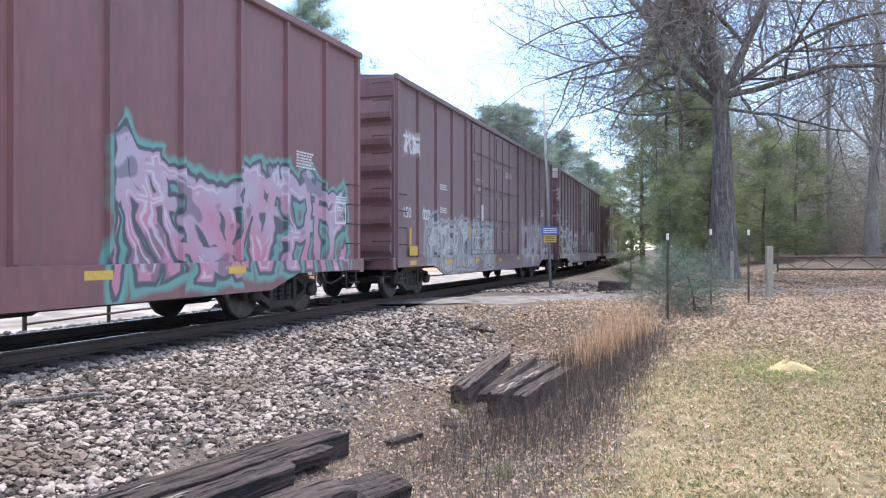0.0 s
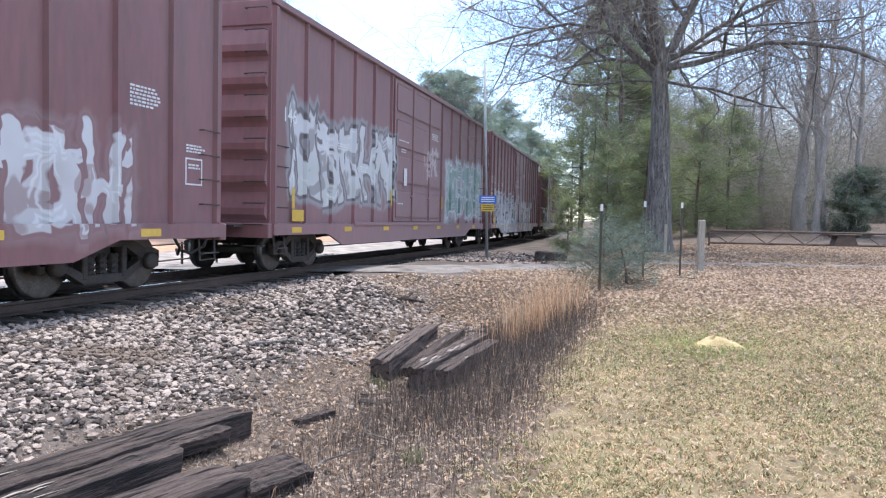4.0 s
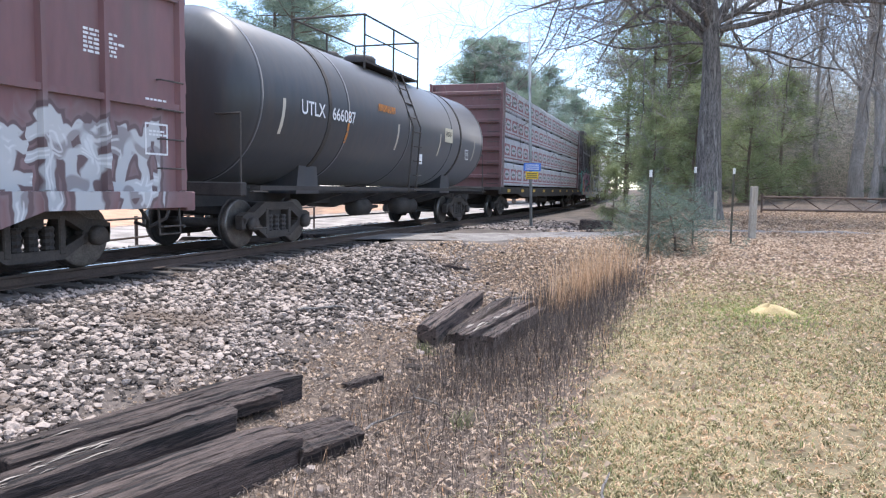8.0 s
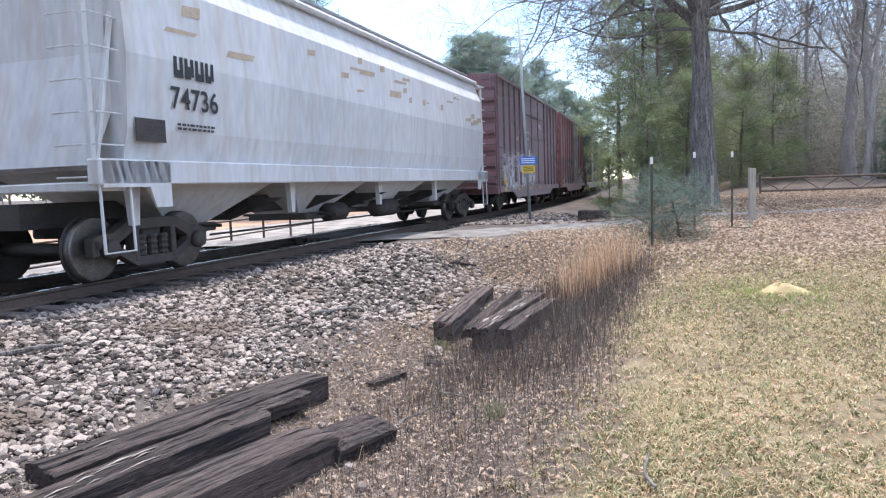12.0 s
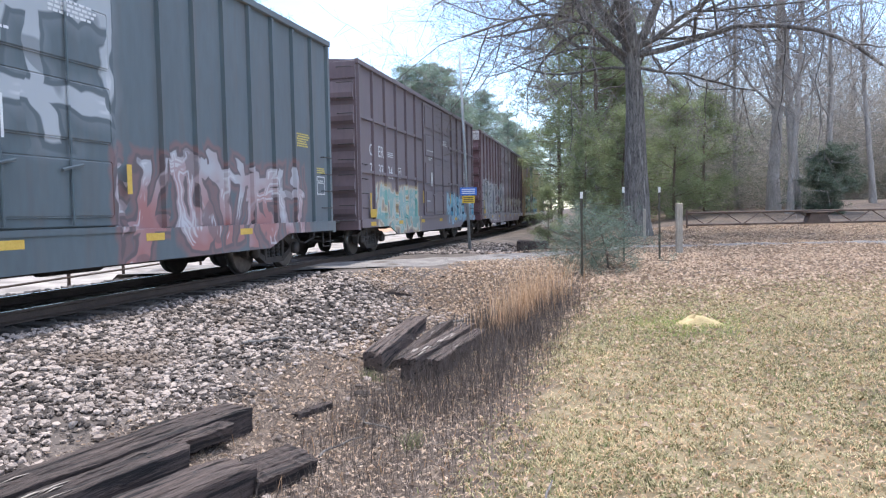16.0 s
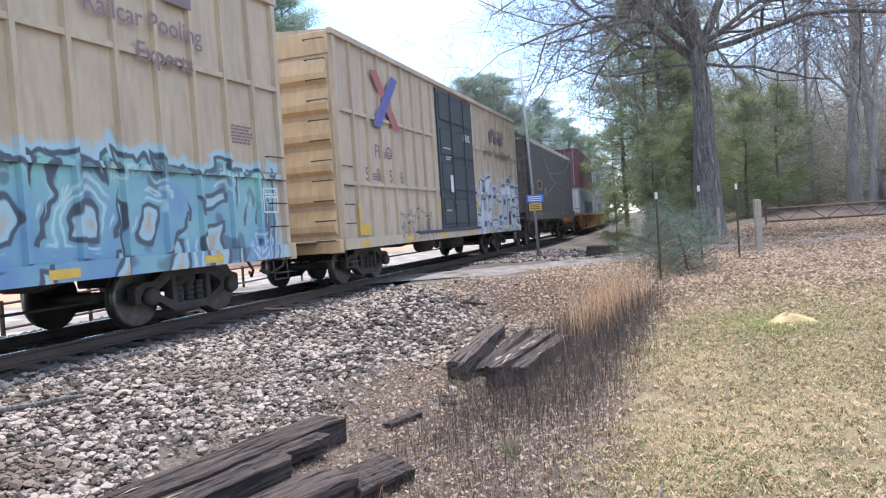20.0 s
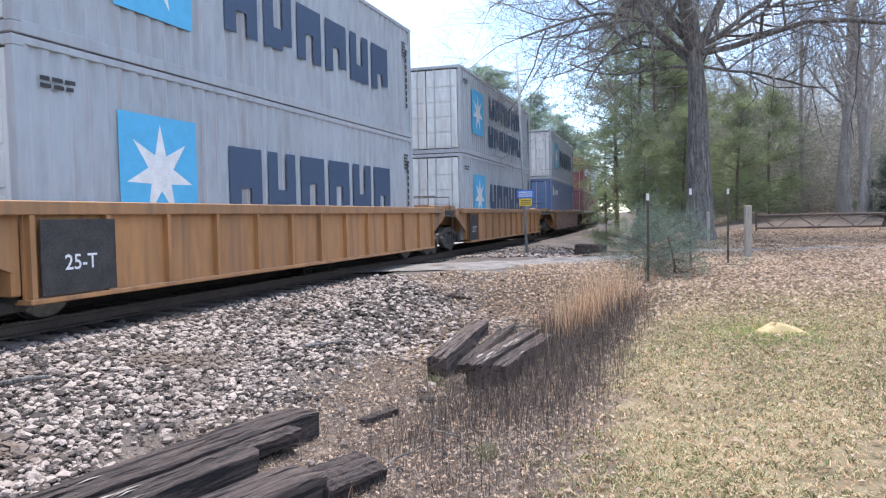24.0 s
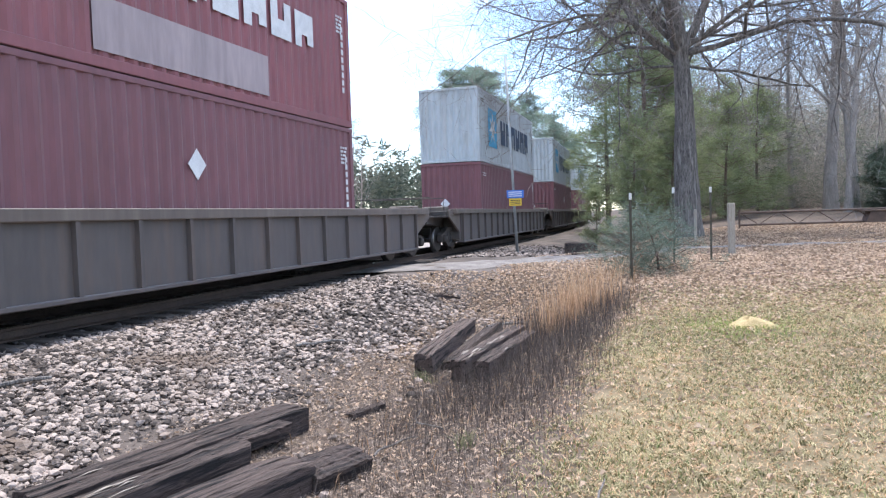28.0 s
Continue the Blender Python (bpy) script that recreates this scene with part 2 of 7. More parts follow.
ROAD = grain("gravel_road", (0.12, 0.108, 0.10), (0.27, 0.245, 0.225), 0.95, 2.2, bump=0.8, fine=30, c3=(0.10, 0.08, 0.065), c3_at=(0.55, 0.68), spot=1.5)
SAND = grain("yellow_sand", (0.36, 0.27, 0.13), (0.52, 0.41, 0.22), 0.95, 6.0, bump=0.5, fine=60)


def ground_material():
    """Lawn, leaf litter, bare dirt and the far gravel lot, by place."""
    m = grain("earth", (0.055, 0.040, 0.030), (0.13, 0.095, 0.072), 0.95, 0.9, bump=0.6, fine=28, c3=(0.18, 0.135, 0.10), spot=7.0, c3_at=(0.55, 0.68))
    n, l = m.node_tree.nodes, m.node_tree.links
    b = n["Principled BSDF"]
    base = b.inputs["Base Color"].links[0].from_socket
    for layer, c1, c2 in (("lawn", (0.085, 0.066, 0.036), (0.22, 0.175, 0.10)), ("lot", (0.19, 0.162, 0.14), (0.36, 0.315, 0.275)), ("clay", (0.36, 0.20, 0.12), (0.46, 0.29, 0.18)),
                          ("grit", (0.05, 0.04, 0.034), (0.13, 0.105, 0.09))):
        at = n.new("ShaderNodeAttribute")
        at.attribute_name = layer
        t, r, mx = n.new("ShaderNodeTexNoise"), n.new("ShaderNodeMapRange"), n.new("ShaderNodeMixRGB")
        t.inputs["Scale"].default_value, t.inputs["Detail"].default_value = 1.1, 8.0
        co = n.new("ShaderNodeTexCoord")
        l.new(co.outputs["Object"], t.inputs["Vector"])
        r.inputs["From Min"].default_value, r.inputs["From Max"].default_value = 0.36, 0.64
        l.new(t.outputs["Fac"], r.inputs["Value"])
        mx.inputs["Color1"].default_value, mx.inputs["Color2"].default_value = (*c1, 1), (*c2, 1)
        l.new(r.outputs["Result"], mx.inputs["Fac"])
        edge, ea, eb = n.new("ShaderNodeTexNoise"), n.new("ShaderNodeMath"), n.new("ShaderNodeMapRange")
        edge.inputs["Scale"].default_value, edge.inputs["Detail"].default_value = 2.5, 6.0
        l.new(co.outputs["Object"], edge.inputs["Vector"])
        ea.operation = "ADD"
        l.new(at.outputs["Fac"], ea.inputs[0])
        l.new(edge.outputs["Fac"], ea.inputs[1])
        eb.inputs["From Min"].default_value, eb.inputs["From Max"].default_value = 0.85, 1.15
        l.new(ea.outputs[0], eb.inputs["Value"])
        over = n.new("ShaderNodeMixRGB")
        l.new(eb.outputs["Result"], over.inputs["Fac"])
        l.new(base, over.inputs["Color1"])
        l.new(mx.outputs["Color"], over.inputs["Color2"])
        base = over.outputs["Color"]
    l.new(base, b.inputs["Base Color"])
    return m


def ground_z(x, y):
    """Height of the earth: the track bed, its shoulder, the ditch and the lawn."""
    x, y = np.asarray(x, float), np.asarray(y, float)
    w = track_y(x) - y
    lawn = -0.46 + 0.46 * smooth_step(2, 18, x) + 1.5 * smooth_step(22, 60, x) * smooth_step(6, 12, w)
    crest = 1.6 + 1.7 * smooth_step(8.5, 11.0, x)
    bed = -0.23 - 0.50 * smooth_step(0, 1, (w - crest) / (5.2 - crest))
    z = bed + (lawn - bed) * smooth_step(5.9, 8.2, w)
    fill = smooth_step(12.5, 15.8, x + 0.25 * (w - 4)) * (1 - smooth_step(21.5, 24.5, x - 0.25 * (w - 4)))
    z = z + (np.maximum(z, -0.13 + 0.05 * smooth_step(3, 9, w)) - z) * fill * smooth_step(1.2, 1.8, w)
    far = -0.25 - 0.45 * smooth_step(1.6, 4.0, -w) + 0.2 * smooth_step(6, 14, -w)
    z = np.where(w < 0, far, z)
    hump = 0.12 * np.exp(-((x - 12.2) / 1.3) ** 2 - ((w - 3.5) / 0.8) ** 2)
    wob = 0.03 * np.sin(x * 2.1 + 1.3 * np.sin(y * 1.7)) * np.sin(y * 2.6 + 0.7) * smooth_step(1.8, 2.6, np.abs(w))
    dip = 0.12 * np.exp(-((x - 3.9) / 2.0) ** 2 - ((w - 5.75) / 0.75) ** 2) + 0.11 * np.exp(-((x - 8.3) / 1.5) ** 2 - ((w - 6.1) / 0.8) ** 2)
    return z + hump - dip + wob * (np.abs(x) < 40)


def build_ground():
    far = [70, 95, 130, 180, 260, 400, 700, 1300, 3000]
    xs = np.array([-q for q in far[::-1]] + list(np.arange(-50, 0, 2.5)) + list(np.arange(0, 26, 0.16)) + list(np.arange(26, 62, 0.8)) + far)
    ys = np.array([-q for q in far[::-1]] + list(np.arange(-50, -8, 2.0)) + list(np.arange(-8, 12.5, 0.16)) + list(np.arange(12.5, 62, 1.5)) + far)
    gx, gy = np.meshgrid(xs, ys, indexing="ij")
    gz = ground_z(gx, gy)
    n = len(ys)
    pts = np.stack([gx, gy, gz], -1).reshape(-1, 3)
    i, j = np.meshgrid(np.arange(len(xs) - 1), np.arange(n - 1), indexing="ij")
    a = (i * n + j).ravel()
    me = bpy.data.meshes.new("ground")
    me.from_pydata(pts.tolist(), [], np.stack([a, a + n, a + n + 1, a + 1], -1).tolist())
    me.materials.append(ground_material())
    me.polygons.foreach_set("use_smooth", [True] * len(me.polygons))
    x, y = pts[:, 0], pts[:, 1]
    w = track_y(x) - y
    lawn_w = smooth_step(6.9, 8.4, w + 0.15 * np.sin(x)) * (1 - smooth_step(9.5, 13.5, x + 0.45 * y))
    masks = {"lawn": lawn_w, "lot": smooth_step(3.4, 5.0, -w) * (1 - smooth_step(11, 13, -w)) * 0.9,
             "clay": smooth_step(11, 13, -w) * (1 - smooth_step(22, 30, -w)),
             "grit": (np.abs(w) < 4.6) * 0.8}
    for k, v in masks.items():
        at = me.attributes.new(k, "FLOAT", "POINT")
        at.data.foreach_set("value", v.astype(np.float32))
    thing("ground", me, None, "leaf-strewn earth with thin winter lawn and ballast shoulder", "ground", kind="structure")


def stones(spots, lo, hi, material, name, label, seed, flat=0.65):
    """Loose angular stones, half sunk where they lie."""
    rng = np.random.default_rng(seed)
    t = (1 + 5 ** 0.5) / 2
    ico = np.array([(-1, t, 0), (1, t, 0), (-1, -t, 0), (1, -t, 0), (0, -1, t), (0, 1, t), (0, -1, -t), (0, 1, -t), (t, 0, -1), (t, 0, 1), (-t, 0, -1), (-t, 0, 1)]) / 1.9
    tri = np.array([(0, 11, 5), (0, 5, 1), (0, 1, 7), (0, 7, 10), (0, 10, 11), (1, 5, 9), (5, 11, 4), (11, 10, 2), (10, 7, 6), (7, 1, 8),
                    (3, 9, 4), (3, 4, 2), (3, 2, 6), (3, 6, 8), (3, 8, 9), (4, 9, 5), (2, 4, 11), (6, 2, 10), (8, 6, 7), (9, 8, 1)])
    n = len(spots)
    size = rng.uniform(lo, hi, n) * rng.choice([0.7, 1.0, 1.0, 1.25], n)
    v = ico[None] * rng.uniform(0.62, 1.2, (n, 12, 1)) * rng.uniform(0.7, 1.25, (n, 1, 3))
    ang = rng.uniform(0, 6.283, (n, 3))
    for a, (p, q) in enumerate(((0, 1), (1, 2), (0, 1))):
        c, s = np.cos(ang[:, a])[:, None], np.sin(ang[:, a])[:, None]
        vp, vq = v[:, :, p].copy(), v[:, :, q].copy()
        v[:, :, p], v[:, :, q] = c * vp - s * vq, s * vp + c * vq
    v[:, :, 2] *= flat
    v = v * (size / 2)[:, None, None] + np.asarray(spots)[:, None, :]
    f = tri[None] + 12 * np.arange(n)[:, None, None]
    me = bpy.data.meshes.new(name)
    me.from_pydata(v.reshape(-1, 3).tolist(), [], f.reshape(-1, 3).tolist())
    me.materials.append(material)
    return thing(name, me, None, label, "gravel", kind="stuff")


def build_track():
    # ties and rails along the bend, the far stretches in longer lengths
    rng = random.Random(4)
    tie_mesh = Shape().soft(-0.115, 0.115, -1.30, 1.30, -0.36, -0.165, 0.012).mesh("tie", TIE)
    bed = thing("railway_track", None, None, "single railway track of steel rails on dark timber ties", "railway track", kind="structure")
    s, made = -14.0, 0
    while s < 62:
        if made < 150:
            ob = part("tie", tie_mesh, None, bed, at=track_pose(s) @ pose(0, rng.uniform(-0.03, 0.03), rng.uniform(-0.008, 0.006), 0, 0, rng.uniform(-0.7, 0.7)))
        s += 0.51
        made += 1
    for side in (-1, 1):
        knots = list(np.arange(-60, 150, 3.0)) + [200, 300, 460]
        knots = [-460, -300, -200, -120] + knots
        for name, material, rows in (("rail", RAIL_SIDE, ((-0.07, -0.165), (-0.07, -0.15), (-0.012, -0.13), (-0.012, -0.05), (-0.036, -0.036), (-0.036, -0.006), (0.036, -0.006), (0.036, -0.036), (0.012, -0.05), (0.012, -0.13), (0.07, -0.15), (0.07, -0.165))),
                                     ("rail_head", RAIL_TOP, ((-0.030, -0.0055), (-0.026, 0.0), (0.026, 0.0), (0.030, -0.0055)))):
            sh, n = Shape(), len(rows)
            for q in knots:
                m = track_pose(float(q))
                for a, b in rows:
                    sh.v.append(tuple(m @ Vector((0, side * 0.7535 + a, b))))
            for i in range(len(knots) - 1):
                for j in range(n - (name == "rail_head")):
                    a, b = i * n + j, i * n + (j + 1) % n
                    sh.f.append((a, a + n, b + n, b))
            part(name, sh, material, bed, "worn shiny rail head" if name == "rail_head" else "")


build_ground()
build_track()


# ---- the train ----
class Calc:
    """Arithmetic on material sockets."""

    def __init__(self, tree, socket):
        self.tree, self.s = tree, socket

    def op(self, kind, other=None, third=None, back=False):
        nd = self.tree.nodes.new("ShaderNodeMath")
        nd.operation = kind
        args = [self, other, third] if not back else [other, self, third]
        for i, a in enumerate(args):
            if isinstance(a, Calc):
                self.tree.links.new(a.s, nd.inputs[i])
            elif a is not None:
                nd.inputs[i].default_value = a
        return Calc(self.tree, nd.outputs[0])

    def __add__(self, o): return self.op("ADD", o)
    def __sub__(self, o): return self.op("SUBTRACT", o)
    def __mul__(self, o): return self.op("MULTIPLY", o)
    def low(self, o): return self.op("MINIMUM", o)
    def high(self, o): return self.op("MAXIMUM", o)
    def size(self): return self.op("ABSOLUTE")
    def under(self, edge, soft=0.02): return (self * (-1.0 / soft) + (edge / soft + 0.5)).op("MINIMUM", 1.0).op("MAXIMUM", 0.0)


def spray(m, pieces):
    """Sprayed shapes that cannot be read: letter-like strokes with spiked tops, outline, halo and highlights.
    pieces: rows of x0, x1, z0, z1, fill, second fill, outline, halo (or None), seed."""
    tree = m.node_tree
    n, l = tree.nodes, tree.links
    b = n["Principled BSDF"]
    base = b.inputs["Base Color"].links[0].from_socket
    co, sep = n.new("ShaderNodeTexCoord"), n.new("ShaderNodeSeparateXYZ")
    l.new(co.outputs["Object"], sep.inputs[0])
    px, pz, py = (Calc(tree, sep.outputs[k]) for k in ("X", "Z", "Y"))
    near = py.under(-1.2)

    def mix(a, c, fac):
        nd = n.new("ShaderNodeMixRGB")
        l.new(fac.s, nd.inputs[0])
        l.new(a, nd.inputs[1])
        if isinstance(c, tuple):
            nd.inputs[2].default_value = (*c, 1)
        else:
            l.new(c, nd.inputs[2])
        return nd.outputs[0]

    def wob(scale, seed, detail=2.0, upright=1):
        mp, t = n.new("ShaderNodeMapping"), n.new("ShaderNodeTexNoise")
        mp.inputs["Location"].default_value = (seed * 3.7, 0, seed * 1.9)
        mp.inputs["Scale"].default_value = (1, 0, upright)
        l.new(co.outputs["Object"], mp.inputs["Vector"])
        l.new(mp.outputs["Vector"], t.inputs["Vector"])
        t.inputs["Scale"].default_value, t.inputs["Detail"].default_value = scale, detail
        return Calc(tree, t.outputs["Fac"]) - 0.5
    for x0, x1, z0, z1, fill, fill2, line, halo, seed in pieces:
        h = z1 - z0
        cells = max(2, round((x1 - x0) / (h * 0.74)))
        cw = (x1 - x0) / cells
        rel = ((pz - z0) * (1 / h)).op("MINIMUM", 1.3).op("MAXIMUM", 0.0)
        x = px + wob(1.0 / h, seed) * (0.95 * h) + wob(5.0 / h, seed + 7.0, 1.0) * (0.15 * h) - x0
        z = pz + wob(1.1 / h, seed + 5.0) * (0.4 * h) - wob(3.4 / h, seed + 11.0, 1.0, 0).size() * rel * (0.5 * h) - z0
        u, k = (x * (1 / cw)).op("FRACT"), (x * (1 / cw)).op("FLOOR")
        r = []
        for shift in (0.0, 41.7):
            rnd, sc = n.new("ShaderNodeTexWhiteNoise"), n.new("ShaderNodeSeparateXYZ")
            rnd.noise_dimensions = "1D"
            l.new((k + (seed * 7.31 + shift)).s, rnd.inputs["W"])
            l.new(rnd.outputs["Color"], sc.inputs[0])
            r += [Calc(tree, sc.outputs[q]) for q in "XYZ"]
        ly = z * (1 / h) - 0.55 + r[3] * 0.14
        lx = (u - 0.5) * (cw / h) - ly * (r[0] - 0.5) * 0.4
        stem, stem2 = (lx + 0.22).size(), (lx - 0.21 + ly * (r[1] - 0.5) * 0.5).size() + r[2].under(0.22, 0.01) * 9.0
        bowl = ((lx * lx + ly * ly * 0.5).op("SQRT") - 0.23).size() + r[4].under(0.45, 0.01) * 9.0
        slant = (lx * 0.85 + ly * (r[5] - 0.5) * 1.5).size() * 0.9 + r[1].under(0.5, 0.01) * 9.0
        bar = (ly - (r[2] - 0.5) * 0.6).size() * 1.15
        cap = (ly - 0.33).size() + r[5].under(0.4, 0.01) * 9.0
        d = stem.low(stem2).low(bowl).low(slant).low(bar).low(cap).high(ly.size() - 0.42)
        d = d.high(((px - (x0 + x1) / 2).size() - (x1 - x0) / 2) * (1 / h) + wob(2.4 / h, seed + 9.0) * 0.3)
        e = d - wob(2.2 / h, seed + 4.0) * 0.12 - 0.075
        fade = ((wob(3.5, seed + 13.0, 6.0) + 0.30) * 7.0).op("MINIMUM", 0.95).op("MAXIMUM", 0.2) * near
        mist = halo or tuple(0.5 * (p + q) for p, q in zip(fill, line))
        base = mix(base, mist, (e + wob(1.4, seed + 3.0) * 0.12).under(0.10 if halo else 0.07, 0.05 if halo else 0.12) * fade * (0.9 if halo else 0.45))
        base = mix(base, line, e.under(0.042, 0.014) * fade)
        shade = n.new("ShaderNodeMixRGB")
        l.new((z * (1 / h) + wob(1.7 / h, seed + 2.0) * 2.6).op("MINIMUM", 1.0).op("MAXIMUM", 0.0).s, shade.inputs[0])
        shade.inputs[1].default_value, shade.inputs[2].default_value = (*fill, 1), (*fill2, 1)
        inner = e.under(0.0, 0.014) * fade
        base = mix(base, shade.outputs[0], inner)
        base = mix(base, line, wob(2.6 / h, seed + 8.0, 1.0).under(-0.085, 0.03) * inner * 0.6)
        base = mix(base, tuple(min(0.75, q * 0.5 + 0.38) for q in fill2), (e + 0.042).size().under(0.012, 0.012) * wob(1.9 / h, seed + 6.0).under(-0.04, 0.04) * inner * 0.7)
    l.new(base, b.inputs["Base Color"])
    return m


IRON = grain("sooty_iron", (0.022, 0.02, 0.02), (0.06, 0.052, 0.048), 0.7, 4.0, bump=0.1)
IRON2 = grain("dusty_iron", (0.032, 0.028, 0.026), (0.075, 0.063, 0.055), 0.75, 4.0)
TREAD = grain("worn_wheel_steel", (0.10, 0.095, 0.09), (0.2, 0.19, 0.18), 0.4, 6.0, metal=0.8)
STENCIL = grain("white_stencil", (0.62, 0.62, 0.62), (0.80, 0.80, 0.80), 0.6, 6.0)
STRIPE = grain("yellow_reflector", (0.58, 0.37, 0.06), (0.70, 0.47, 0.10), 0.5, 6.0)
LADDER = IRON2

WHEEL = Shape().lathe([(-0.07, 0.10), (-0.07, 0.13), (-0.015, 0.16), (-0.015, 0.33), (-0.065, 0.36), (-0.065, 0.415), (0.05, 0.425), (0.062, 0.445), (0.075, 0.445), (0.075, 0.36), (0.03, 0.33), (0.03, 0.10)], 28, "y").mesh("wheel", IRON, True)
RIM = Shape().lathe([(-0.068, 0.365), (-0.068, 0.405), (-0.066, 0.416), (0.045, 0.428), (0.045, 0.424), (-0.060, 0.412), (-0.060, 0.367)], 28, "y").mesh("rim", TREAD, True)
FRAME = (Shape().prism([(-1.12, 0.58), (-0.98, 0.63), (-0.80, 0.63), (-0.46, 0.80), (0.46, 0.80), (0.80, 0.63), (0.98, 0.63), (1.12, 0.58), (1.12, 0.44), (0.74, 0.47), (0.40, 0.66), (-0.40, 0.66), (-0.74, 0.47), (-1.12, 0.44)][::-1], -0.08, 0.08)
         .prism([(-0.74, 0.47), (-0.34, 0.28), (0.34, 0.28), (0.74, 0.47), (0.70, 0.34), (0.38, 0.16), (-0.38, 0.16), (-0.70, 0.34)][::-1], -0.08, 0.08)
         .soft(-0.42, -0.32, -0.09, 0.09, 0.22, 0.70, 0.015).soft(0.32, 0.42, -0.09, 0.09, 0.22, 0.70, 0.015)
         .soft(-1.13, -1.02, -0.08, 0.08, 0.33, 0.56, 0.02).soft(1.02, 1.13, -0.08, 0.08, 0.33, 0.56, 0.02)
         .soft(-0.76, -0.68, -0.08, 0.08, 0.33, 0.50, 0.015).soft(0.68, 0.76, -0.08, 0.08, 0.33, 0.50, 0.015)).mesh("side_frame", IRON2)
SPRING = Shape().lathe([(0.27, 0.07), (0.30, 0.085), (0.34, 0.07), (0.38, 0.085), (0.42, 0.07), (0.46, 0.085), (0.50, 0.07), (0.54, 0.085), (0.57, 0.07)], 10, "z").mesh("spring", IRON)
BOX_CAP = Shape().lathe([(-0.10, 0.11), (-0.06, 0.13), (0.02, 0.13)], 12, "y").mesh("bearing", IRON2, True)
AXLE = Shape().lathe([(-0.98, 0.07), (-0.75, 0.07), (-0.7, 0.09), (0.7, 0.09), (0.75, 0.07), (0.98, 0.07)], 10, "y").mesh("axle", IRON, True)
BOLSTER = Shape().soft(-0.2, 0.2, -1.0, 1.0, 0.52, 0.80, 0.03).mesh("bolster", IRON)
COUPLER = Shape().soft(0.0, 0.5, -0.09, 0.09, 0.76, 0.95, 0.02).soft(0.45, 0.72, -0.13, 0.13, 0.70, 1.0, 0.04).mesh("coupler", IRON2)


def truck(car, x):
    t = part("truck", BOLSTER, None, car, at=pose(x, 0, 0))
    for side in (-1, 1):
        part("side_frame", FRAME, None, t, at=pose(0, side * 0.99, 0))
    for q in (-0.22, 0.0, 0.22):
        part("spring", SPRING, None, t, at=pose(q, -0.99, 0))
    for ax in (-0.88, 0.88):
        part("axle", AXLE, None, t, at=pose(ax, 0, 0.43))
        for side in (-1, 1):
            turn = 180 if side > 0 else 0
            part("wheel", WHEEL, None, t, at=pose(ax, side * 0.78, 0.43, 0, 0, turn))
            part("wheel_rim", RIM, None, t, "bright worn steel rim", at=pose(ax, side * 0.781, 0.43, 0, 0, turn))
            part("bearing_cap", BOX_CAP, None, t, at=pose(ax, side * 1.07, 0.43, 0, 0, turn))
    return t


def words(text, size, material, parent, x, z, y, name="lettering", label="", squeeze=1.0, facing=0):
    """Plain lettering in the built-in font; facing 0: the side towards -y, 1: the end towards -x."""
    cu = bpy.data.curves.new("lettering", "FONT")
    cu.body, cu.size, cu.align_x, cu.offset = text, size, "CENTER", size * 0.012
    ob = bpy.data.objects.new("lettering_source", cu)
    scene.collection.objects.link(ob)
    me = bpy.data.meshes.new_from_object(ob)
    bpy.data.objects.remove(ob)
    me.materials.clear()
    me.materials.append(material)
    turn = pose(x, y, z, 90, 0, 0) if facing == 0 else pose(x, y, z, 90, 0, -90)
    p = part(name, me, None, parent, label, at=turn)
    p.scale = (squeeze, 1, 1)
    return p


def bars(parent, x, z, y, w, rows, h, material, seed=0, name="stencil_block"):
    """Rows of writing too small to read, as plain bars."""
    rng, sh = random.Random(seed), Shape()
    h *= 0.55
    for i in range(rows):
        q = x
        while q < x + w * rng.uniform(0.75, 1.0):
            e = q + h * rng.uniform(1.2, 3.2)
            sh.box(q, e, y - 0.002, y, z - i * h * 1.7, z - i * h * 1.7 + h)
            q = e + h * 0.7
    return tagged(part(name, sh, material, parent, "white painted data lines" if material == STENCIL else ""), kind="stuff")


def ladder(car, x, z0, z1, y, along=True, rungs=None, wide=0.42, material=None):
    """Grab irons on a side (along) or an end."""
    n = rungs or int((z1 - z0) / 0.38) + 1
    out = part("ladder", Shape().box(0, 0.01, 0, 0.01, z0, z0 + 0.01), material or LADDER, car, at=pose(x, y, 0))
    for i in range(n):
        z = z0 + (z1 - z0) * i / max(1, n - 1)
        pts = [(0, 0.03, z), (0, -0.05, z), (wide, -0.05, z), (wide, 0.03, z)] if along else [(0.03, 0, z), (-0.05, 0, z), (-0.05, wide, z), (0.03, wide, z)]
        part("rung", Shape().tube(pts, 0.012, 6), material or LADDER, out)
    return out


